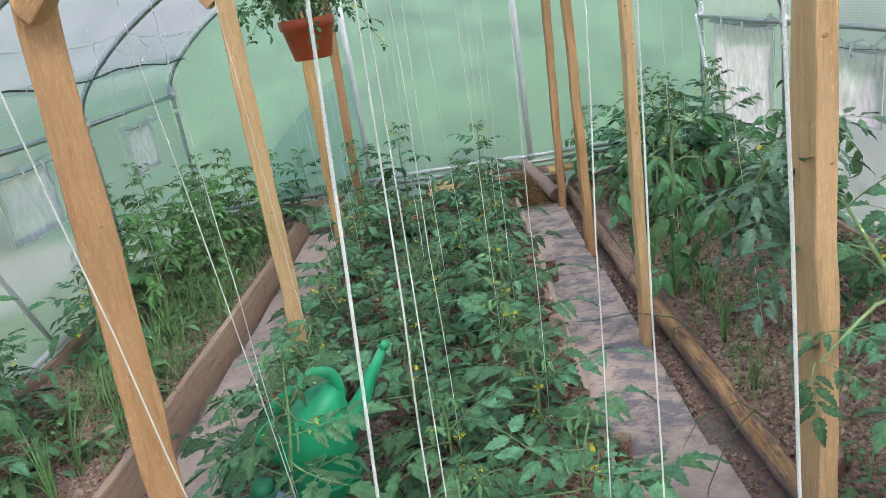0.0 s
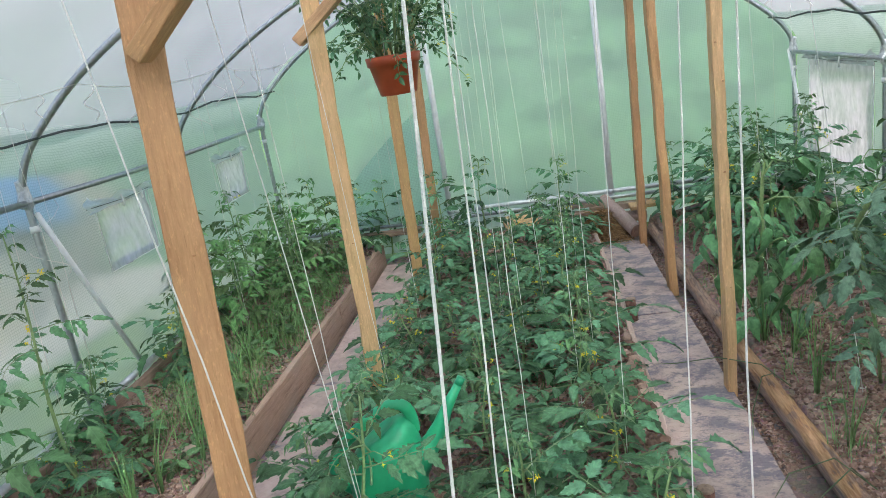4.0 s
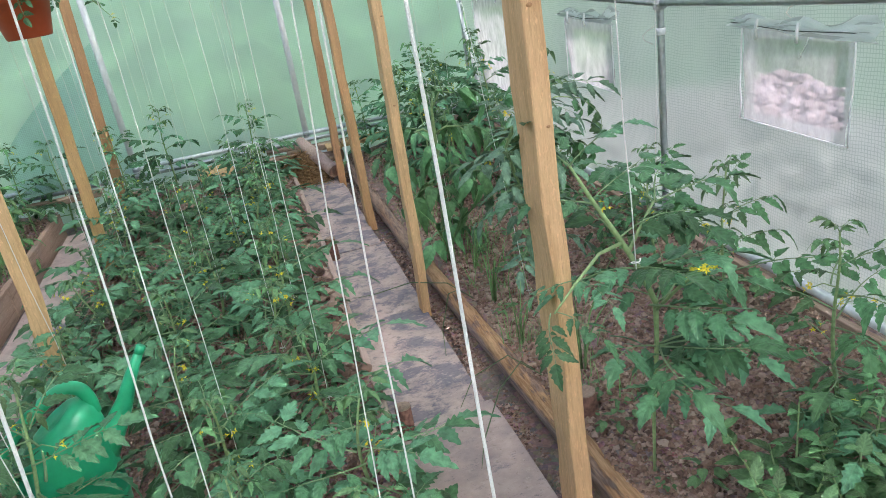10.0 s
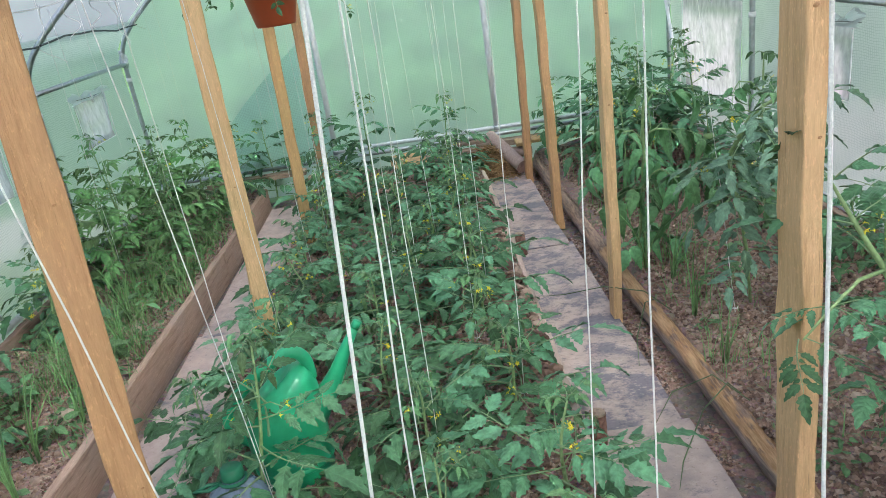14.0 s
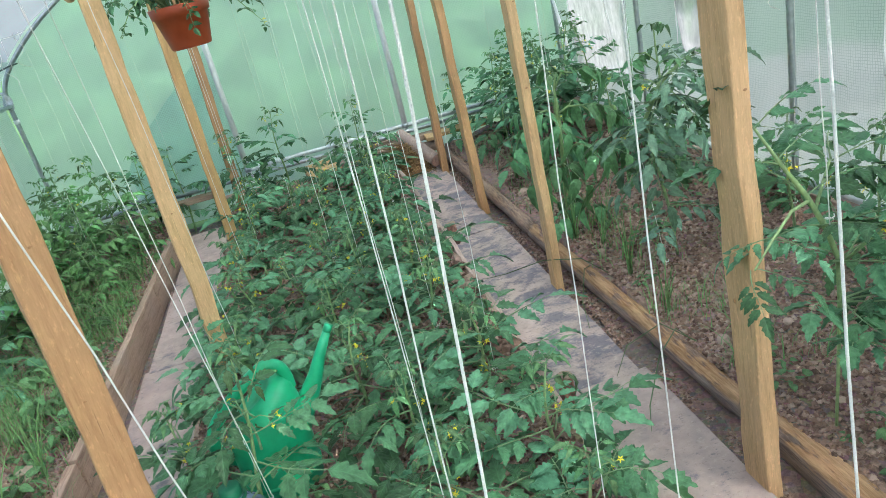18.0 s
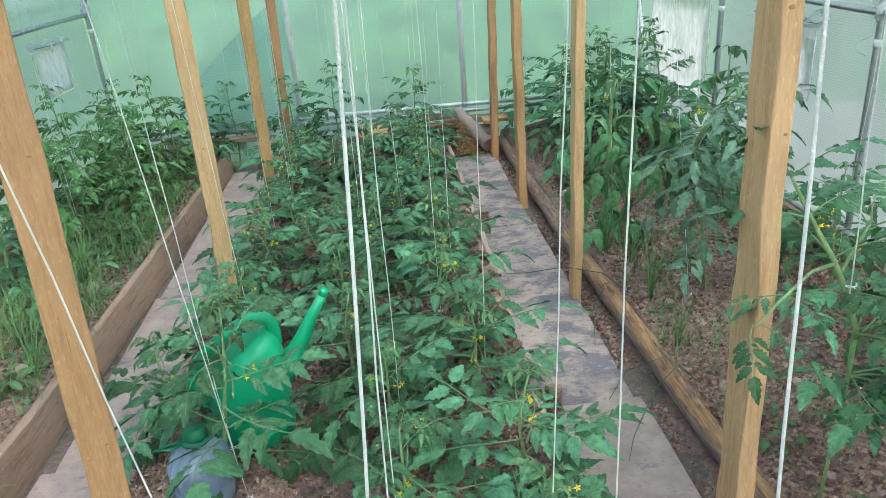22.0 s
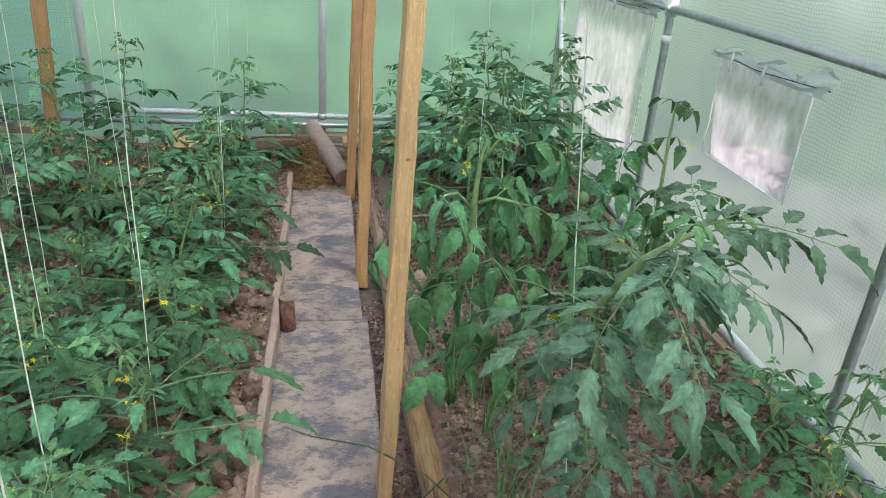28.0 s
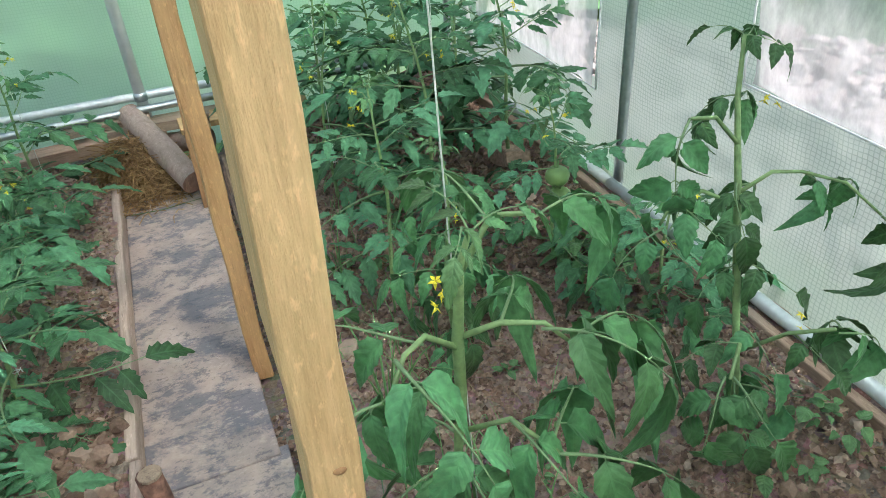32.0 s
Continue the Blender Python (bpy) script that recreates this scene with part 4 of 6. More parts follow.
# ---- plants ----
def leaflet(length, width, droop, fold, teeth, rng):
    """Verts, faces and veins' uv of one lobed, pointed leaflet along +y, its stalk end at the origin."""
    n = 10
    verts, uvs, faces = [], [], []
    curl, sweep = rng.uniform(-0.2, 0.3), rng.uniform(-0.12, 0.12)
    for i in range(n + 1):
        t = i / n
        w = width * ((1 - t) ** 0.95 * t ** 0.45 / 0.425 if 0 < i < n else (0.05 if i == 0 else 0.0))
        depth = teeth * (0.66 - 0.3 * t) * rng.uniform(0.45, 1.15)
        y = length * t
        z = -droop * length * t * t
        for u in (-1.0, -0.5, 0.0, 0.5, 1.0):
            ww = w
            lean = 0.0
            if 0 < i < n and abs(u) > 0.1:
                cut = 1.0 + (0.16 * teeth if i % 2 else -depth) + rng.uniform(-0.07, 0.07)
                ww = w * (cut if abs(u) == 1.0 else 1 + (cut - 1) * 0.3)
                lean = (0.11 if i % 2 else -0.01) * length * teeth * (1 - 0.7 * t) * (1.0 if abs(u) == 1.0 else 0.4)
            wave = rng.uniform(-0.09, 0.09) * width * abs(u)
            bulge = 0.09 * width * (1 if abs(u) == 0.5 else 0) - curl * ww * u * u
            verts.append((ww * u + sweep * length * t * t, y + lean, z + fold * ww * abs(u) + wave + bulge))
            uvs.append((u, t))
    for i in range(n):
        for k in range(4):
            a = 5 * i + k
            faces.append((a, a + 1, a + 6, a + 5))
    return verts, faces, uvs


def compound_leaf(seed, material, pairs=3, length=0.24, droop=0.5, teeth=0.75, big=1.08, name="leaf", wide=0.3, limp=0.0, stalks=1.0, rib_r=0.0036, first=0.30):
    """A tomato leaf: a curved rib with stalked, lobed leaflets in pairs and one at its tip."""
    rng = random.Random(seed)
    rib = []
    for i in range(8):
        t = i / 7
        rib.append(Vector((0.02 * math.sin(t * 3 + seed) * length / 0.24, length * (t - 0.12 * droop * t * t), length * (0.22 * t - droop * 0.75 * t * t))))
    v, f = tube_data(rib, [rib_r * (1 - 0.72 * i / 7) for i in range(8)], 4, False)
    verts, faces, veins = list(v), list(f), [(0.0, 0.0)] * len(v)
    ribs = set(range(len(f)))

    def along(t):
        k = min(6, int(t * 7))
        a, b = rib[k], rib[k + 1]
        return a.lerp(b, t * 7 - k), (b - a).normalized()

    def add(t, angle, size, wide, roll, stalk):
        p, d = along(t)
        q = d.to_track_quat("Y", "Z").to_matrix().to_4x4()
        m = Matrix.Translation(p) @ q @ pose(0, 0, 0, rng.uniform(-14, 9) - 30 * limp * rng.random(), roll, angle)
        if stalk:
            sv, sf = tube_data([m @ Vector((0, 0, 0)), m @ Vector((0, stalk, 0.002))], [0.0016, 0.0011], 3, False)
            base = len(verts)
            verts.extend(sv)
            veins.extend([(0.0, 0.0)] * len(sv))
            ribs.update(range(len(faces), len(faces) + len(sf)))
            faces.extend(tuple(base + i for i in face) for face in sf)
        lv, lf, lu = leaflet(size, size * wide * rng.uniform(0.9, 1.12), rng.uniform(0.05, 0.4) + limp * rng.uniform(0.3, 1.6), rng.uniform(0.1, 0.36), teeth, rng)
        base = len(verts)
        veins.extend(lu)
        verts.extend(m @ Vector((p2[0], p2[1] + stalk, p2[2])) for p2 in lv)
        faces.extend(tuple(base + i for i in face) for face in lf)

    add(0.97, rng.uniform(-8, 8), length * 0.44 * big, wide, rng.uniform(-12, 12), 0.012 * length / 0.24)
    for k in range(pairs):
        t = first + (0.82 - first) * k / max(1, pairs - 1)
        for s in (-1, 1):
            add(min(0.95, t + rng.uniform(-0.04, 0.04)), -s * rng.uniform(50, 76), length * rng.uniform(0.28, 0.40) * big, wide, s * rng.uniform(-5, 22), length * rng.uniform(0.03, 0.07) * stalks)
            if rng.random() < 0.5 and k < pairs - 1:
                add(t + 0.13, -s * rng.uniform(60, 85), length * rng.uniform(0.09, 0.15) * big, 0.36, s * 10, 0.004)
    me = mesh_from(name, verts, faces, material, veins, True)
    me.materials.append(M_RIB)
    for k in ribs:
        me.polygons[k].material_index = 1
    return me


LEAVES = [compound_leaf(s, M_LEAF, 3 + s % 2, 0.26, 0.14 + 0.11 * (s % 4), 0.58, 1.0, wide=0.25, limp=0.14) for s in range(8)]
LEAVES_YOUNG = [compound_leaf(s + 50, M_LEAF_YOUNG, 2, 0.14, 0.4 + 0.22 * (s % 3), 0.5, 1.3, wide=0.25, limp=0.55) for s in range(3)]
LEAVES_BROAD = [compound_leaf(s + 90, M_LEAF_FRESH, 4, 0.29, 0.12 + 0.09 * s, 0.5, 1.0, wide=0.22, limp=0.16, stalks=1.4, rib_r=0.0036, first=0.16) for s in range(5)]
LEAVES_LIMP = [compound_leaf(s + 130, M_LEAF_DARK, 2, 0.20, 0.6 + 0.16 * s, 0.26, 1.42, wide=0.29, limp=0.8) for s in range(4)]
LEAVES_CURLED = [compound_leaf(s + 150, M_LEAF_DARK, 1 + s % 2, 0.15, 0.5 + 0.15 * s, 0.22, 1.5, wide=0.33, limp=0.6, rib_r=0.003) for s in range(4)]
LEAVES_FINE = [compound_leaf(s + 170, M_LEAF_FINE, 4, 0.22, 0.25 + 0.12 * s, 0.4, 1.05, wide=0.23, limp=0.3) for s in range(4)]
LEAVES_SLIM = [compound_leaf(s + 210, M_LEAF_DARK, 3, 0.25, 0.12 + 0.1 * s, 0.6, 0.86, wide=0.27, limp=0.35) for s in range(4)]


def flower_mesh(seed):
    """One star-shaped flower of five petals, pointing up."""
    q = random.Random(seed)
    verts, faces = [], []
    for p in range(5):
        a, h = p * 1.2566 + q.uniform(-0.1, 0.1), 0.5
        base = len(verts)
        verts += [(0, 0, 0), (0.0065 * math.cos(a - h), 0.0065 * math.sin(a - h), 0.002), (0.0135 * math.cos(a), 0.0135 * math.sin(a), q.uniform(-0.006, 0.003)), (0.0065 * math.cos(a + h), 0.0065 * math.sin(a + h), 0.002)]
        faces.append((base, base + 1, base + 2, base + 3))
    base = len(verts)
    verts += [(0.002 * math.cos(k * 2.1), 0.002 * math.sin(k * 2.1), 0) for k in range(3)] + [(0, 0, 0.008)]
    faces += [(base, base + 1, base + 3), (base + 1, base + 2, base + 3), (base + 2, base, base + 3)]
    return mesh_from("flower", verts, faces, M_FLOWER)


FLOWERS = [flower_mesh(s) for s in range(4)]


def bloom(parent, at, count, rng, size=1.0):
    """A few flowers round the tip of a truss."""
    for k in range(count):
        c = at + Vector((rng.uniform(-0.022, 0.022), rng.uniform(-0.022, 0.022), rng.uniform(-0.022, 0.018))) * size
        piece("flower", FLOWERS[k % 4], parent, Matrix.Translation(c) @ pose(0, 0, 0, rng.uniform(-70, 70), rng.uniform(-70, 70), rng.uniform(0, 360)) @ Matrix.Scale(size, 4), "yellow flower")


def tomato_plant(seed, height, leaves, spread, bend, group, label, leafs=None, trusses=2, stem_r=0.0075, lean=None, low=0.14, rise=0.0):
    """One staked tomato plant: stem, leaves, side shoots and flower trusses."""
    rng = random.Random(seed)
    e = thing("tomato_plant", pose(0, 0, 0), label, "tomato plant", group)
    lx, ly = lean or (rng.uniform(-bend, bend), rng.uniform(-bend, bend))
    stem = []
    for i in range(9):
        t = i / 8
        stem.append(Vector((lx * t * t + 0.012 * math.sin(t * 7 + seed), ly * t * t + 0.012 * math.cos(t * 6 + seed), -0.05 + (height + 0.05) * t)))
    tube("stem", stem, [stem_r * (1.25 - 0.85 * i / 8) for i in range(9)], M_STEM, e, 7)
    ang = rng.uniform(0, 360)
    for k in range(leaves):
        t = low + (0.95 - low) * k / (leaves - 1)
        q = min(7, int(t * 8))
        p = stem[q].lerp(stem[q + 1], t * 8 - q)
        ang += 137.5 + rng.uniform(-25, 25)
        young = t > 0.88
        mesh = rng.choice(LEAVES_YOUNG if young else (leafs or LEAVES))
        size = spread * (0.52 + 0.66 * math.sin(math.pi * min(1, t * 0.95 + 0.12))) * rng.uniform(0.82, 1.18)
        tilt = rise + rng.uniform(-10, 10) + 24 * max(0, t - 0.5) * 2 - (12 if t < 0.3 else 0)
        m = Matrix.Translation(p) @ pose(0, 0, 0, 0, 0, ang) @ pose(0, 0, 0, tilt, rng.uniform(-14, 14), 0) @ Matrix.Diagonal((size, size, size, 1))
        piece("leaf", mesh, e, m)
    for k in range(4):
        a = ang + 90 * k + rng.uniform(-20, 20)
        m = Matrix.Translation(stem[-1]) @ pose(0, 0, 0, 0, 0, a) @ pose(0, 0, 0, rng.uniform(20, 65), 0, 0) @ Matrix.Diagonal((rng.uniform(0.4, 0.62) * spread,) * 3 + (1,))
        piece("leaf", LEAVES_YOUNG[k % 3], e, m, "pale young leaf at the growing tip")
    for k in range(trusses):
        t = rng.uniform(0.55, 0.95)
        q = min(7, int(t * 8))
        p = stem[q].lerp(stem[q + 1], t * 8 - q)
        a = radians(rng.uniform(0, 360))
        reach = rng.uniform(0.05, 0.11)
        tip = p + Vector((math.cos(a) * reach, math.sin(a) * reach, rng.uniform(0.0, 0.04)))
        stalk = tube("truss", [p, p.lerp(tip, 0.5) + Vector((0, 0, 0.015)), tip], 0.002, M_STEM, e, 4)
        bloom(stalk, tip, rng.randint(2, 4), rng, 0.85)
    return e


GM, GL, GR = "tomato plants in the middle bed", "tomato plants in the left bed", "tomato plants in the right bed"
LABEL_LOW = "low bushy green tomato plant with yellow flowers tied to a string"
LABEL_TALL = "tall green tomato plant with yellow flowers tied to a string"
LABEL_LIMP = "tomato plant with limp hanging dark green leaves"
LABEL_SLIM = "slender tomato plant holding sparse narrow leaves out flat"
kinds = {
    "low0": tomato_plant(1, 0.30, 13, 0.92, 0.05, GM, LABEL_LOW, trusses=2),
    "low1": tomato_plant(2, 0.36, 14, 0.95, 0.06, GM, LABEL_LOW, trusses=3),
    "low2": tomato_plant(3, 0.42, 16, 0.98, 0.06, GM, LABEL_LOW, trusses=3),
    "low3": tomato_plant(4, 0.48, 17, 1.0, 0.07, GM, LABEL_LOW, trusses=4),
    "can0": tomato_plant(21, 0.60, 16, 1.05, 0.05, GM, "tomato plant leaning over the green watering can", trusses=3, low=0.2, lean=(-0.08, 0.08)),
    "small0": tomato_plant(17, 0.30, 9, 0.62, 0.06, GM, "small sparse tomato plant among dry litter", trusses=2),
    "tall0": tomato_plant(5, 0.72, 14, 1.08, 0.08, GR, LABEL_TALL, trusses=3, low=0.25),
    "tall1": tomato_plant(6, 0.80, 16, 1.1, 0.10, GR, LABEL_TALL, trusses=3, low=0.25),
    "slim0": tomato_plant(7, 0.68, 14, 0.95, 0.06, GL, LABEL_SLIM, LEAVES_SLIM, trusses=4, low=0.3, rise=6),
    "slim1": tomato_plant(14, 1.05, 15, 0.86, 0.05, GL, "very tall slender tomato plant reaching above the rail", LEAVES_SLIM, trusses=4, low=0.2, rise=4),
    "limp0": tomato_plant(8, 0.74, 14, 0.95, 0.08, GR, LABEL_LIMP, LEAVES_LIMP, trusses=2, stem_r=0.011, low=0.2, rise=10),
    "wide0": tomato_plant(12, 0.62, 11, 1.3, 0.1, GR, "large tomato plant with long arching leaves and yellow flowers", trusses=4, stem_r=0.011),
    "dense0": tomato_plant(10, 0.82, 24, 0.98, 0.08, GL, "tall dense green plant with fine narrow leaflets", LEAVES_FINE, trusses=1, rise=12),
    "dense1": tomato_plant(11, 0.90, 22, 0.95, 0.08, GL, "tall dense green plant with fine narrow leaflets", LEAVES_FINE, trusses=1, rise=16),
}
USED = set()


def plant(kind, x, y, turn, size=1.0, group=""):
    m = pose(x, y, soil_height(x, y) - 0.005, 0, 0, turn) @ Matrix.Scale(size, 4)
    ob = kinds[kind]
    if kind in USED:
        ob = copy_thing(ob, m)
    else:
        ob.matrix_basis = m
        USED.add(kind)
    if group:
        tagged(ob, group=group)
    return ob


rng = random.Random(77)
# middle bed, two rows and a broken one between them: x, y, kind, size
MIDDLE = [(-0.21, 2.70, "can0", 1.0), (-0.46, 3.05, "low1", 0.85), (-0.44, 2.28, "low0", 0.85), (0.24, 1.60, "low0", 0.95), (0.62, 1.72, "low1", 0.95), (0.28, 2.02, "low1", 0.9), (0.62, 2.18, "low1", 1.0), (0.34, 2.40, "low1", 1.0),
          (0.66, 2.58, "low2", 0.92), (0.30, 2.80, "low2", 0.95), (0.60, 3.02, "low2", 1.0), (0.14, 3.18, "low2", 0.95), (0.48, 3.42, "low3", 0.92), (0.12, 3.62, "low2", 0.95),
          (-0.30, 3.56, "low2", 0.9), (0.56, 3.84, "low2", 1.0), (-0.24, 4.02, "low3", 0.9), (0.26, 4.02, "low2", 0.9), (0.54, 4.28, "low3", 0.92), (-0.30, 4.44, "low2", 0.95),
          (0.14, 4.40, "low1", 0.9), (0.48, 4.70, "low3", 0.95), (-0.26, 4.86, "low3", 0.9), (0.12, 4.84, "low0", 0.9), (0.56, 5.12, "low2", 1.0), (-0.30, 5.28, "low2", 1.0),
          (0.18, 5.30, "low1", 0.95), (0.50, 5.54, "low3", 0.95), (-0.22, 5.70, "low3", 0.9), (0.14, 5.74, "low1", 1.0), (0.50, 5.94, "low2", 0.95), (-0.02, 4.15, "low1", 0.9), (-0.44, 3.86, "low1", 0.8), (0.34, 5.08, "low1", 0.9), (-0.05, 5.5, "low1", 0.95), (0.36, 4.56, "low2", 0.85), (-0.34, 6.12, "tall0", 0.9),
          (-0.06, 6.28, "tall0", 1.0), (0.42, 6.02, "low2", 0.95), (0.55, 6.30, "tall0", 1.0)]
for x, y, kind, size in MIDDLE:
    plant(kind, x, y, rng.uniform(0, 360), size * rng.uniform(0.95, 1.05), GM)
RIGHT_BED = [(1.92, 2.04, "low1", 0.95), (2.00, 2.29, "slim0", 0.92), (2.06, 2.90, "slim0", 1.02), (2.08, 3.40, "slim0", 0.9), (2.2, 3.75, "low1", 0.85),
             (1.64, 4.86, "limp0", 0.74), (2.05, 5.06, "tall0", 0.82), (1.60, 5.25, "tall0", 1.0), (2.2, 4.75, "low1", 0.85),
             (1.86, 5.55, "tall1", 0.92), (2.18, 5.62, "tall1", 0.95), (1.56, 5.84, "tall1", 0.9), (1.92, 6.02, "tall1", 1.0), (2.2, 6.2, "tall1", 0.98), (1.66, 6.30, "tall0", 1.05), (1.95, 6.5, "tall1", 0.95), (1.42, 6.52, "tall0", 0.9)]
for x, y, kind, size in RIGHT_BED:
    plant(kind, x, y, rng.uniform(0, 360), size * rng.uniform(0.97, 1.03), GR)
LEFT_BED = [(-1.58, 2.10, "wide0", 1.15), (-1.66, 2.86, "slim0", 1.18), (-1.62, 3.32, "slim1", 1.0), (-1.45, 3.12, "low1", 0.9), (-1.70, 2.55, "low0", 0.9), (-1.68, 3.66, "low2", 0.9), (-1.50, 4.20, "small0", 1.2), (-1.66, 4.45, "low2", 0.95),
            (-1.40, 4.72, "dense1", 0.7), (-1.68, 4.88, "dense0", 0.85), (-1.18, 4.98, "dense0", 0.62), (-1.50, 5.15, "dense1", 0.9), (-1.22, 5.32, "dense0", 0.8), (-1.65, 5.45, "dense0", 1.0), (-1.36, 5.58, "dense1", 0.95), (-1.10, 5.75, "dense0", 0.85),
            (-1.58, 5.88, "dense1", 1.0), (-1.28, 6.05, "dense0", 1.0), (-1.62, 6.3, "dense1", 1.0), (-1.08, 6.35, "tall0", 0.95), (-0.88, 6.62, "tall0", 1.05)]
for x, y, kind, size in LEFT_BED:
    plant(kind, x, y, rng.uniform(0, 360), size * rng.uniform(0.97, 1.03), GL)


def forked_plant():
    """The large plant beside the first post: a thick pale stem that forks, one arm reaching across the post."""
    q = random.Random(31)
    at = Vector((1.46, 2.375, soil_height(1.46, 2.375) - 0.01))
    e = thing("tomato_plant", Matrix.Translation(at), "leaning tomato plant with a thick pale forked stem and yellow flowers", "tomato plant", GR)
    main = [Vector(p) - at for p in ((1.46, 2.375, 0.05), (1.45, 2.35, 0.30), (1.49, 2.39, 0.50), (1.503, 2.41, 0.62), (1.45, 2.392, 0.74), (1.393, 2.385, 0.846), (1.355, 2.425, 0.93), (1.314, 2.469, 1.03))]
    tube("stem", main, [0.0045, 0.005, 0.0062, 0.0078, 0.0078, 0.0068, 0.0055, 0.0035], M_STEM, e, 9, "pale green stem, brownish at its foot")
    arms = [[Vector(p) - at for p in arm] for arm in (((1.40, 2.385, 0.83), (1.31, 2.33, 0.845), (1.23, 2.29, 0.81), (1.152, 2.251, 0.768)), ((1.42, 2.388, 0.80), (1.50, 2.46, 0.83), (1.585, 2.54, 0.85)),
                                                    ((1.50, 2.405, 0.60), (1.53, 2.33, 0.70), (1.526, 2.25, 0.77)))]
    for arm in arms:
        tube("side_shoot", arm, [0.0052 - 0.0009 * i for i in range(len(arm))], M_STEM, e, 7)
    spots = [(main[2], 215, -4, 0.95), (main[2], 262, -2, 1.0), (main[2], 120, 4, 0.85), (main[3], 190, 0, 1.0), (main[3], 285, 2, 0.95), (main[3], 330, 4, 0.9), (main[3], 40, 8, 0.85), (main[4], 240, 6, 0.9), (main[4], 100, 4, 0.9), (main[4], 170, 8, 0.9),
             (main[5], 20, 6, 0.85), (main[5], 250, 10, 0.8), (main[6], 300, 4, 0.8), (main[6], 80, 8, 0.8), (main[7], 0, 24, 0.7), (main[7], 130, 30, 0.7), (main[7], 240, 26, 0.65), (arms[1][2], 310, 12, 0.85), (arms[1][2], 20, 14, 0.85), (arms[1][2], 250, 10, 0.8), (arms[1][1], 200, 8, 0.8),
             (main[2], 170, -2, 1.0), (main[2], 235, -8, 1.0), (main[3], 250, 6, 0.95), (main[1].lerp(main[2], 0.6), 150, 6, 0.95), (main[1].lerp(main[2], 0.6), 250, 8, 0.95), (main[1].lerp(main[2], 0.5), 200, 4, 0.9), (main[1].lerp(main[2], 0.5), 300, 6, 0.85)]
    for p, a, tilt, size in spots:
        piece("leaf", LEAVES[q.randrange(8)], e, Matrix.Translation(p) @ pose(0, 0, 0, 0, 0, a) @ pose(0, 0, 0, tilt + 11, q.uniform(-12, 12), 0) @ Matrix.Scale(size, 4))
    for p, a, tilt, size in ((arms[0][3], 150, -30, 0.5), (arms[0][3], 215, -20, 0.5), (arms[0][2], 60, -16, 0.5), (arms[0][2], 195, -12, 0.5)):
        piece("leaf", LEAVES[q.randrange(8)], e, Matrix.Translation(p) @ pose(0, 0, 0, 0, 0, a) @ pose(0, 0, 0, tilt, 0, 0) @ Matrix.Scale(size, 4))
    for p, n, size in ((arms[2][2], 6, 0.8), (arms[2][2] + Vector((0.02, 0.0, 0.008)), 5, 0.8), (arms[2][2] + Vector((-0.018, 0.006, -0.006)), 4, 0.75), (main[6] + Vector((0.02, 0, 0)), 3, 0.85), (arms[1][1] + Vector((0, 0, 0.02)), 2, 0.85)):
        bloom(e, p, n, q, size)


forked_plant()


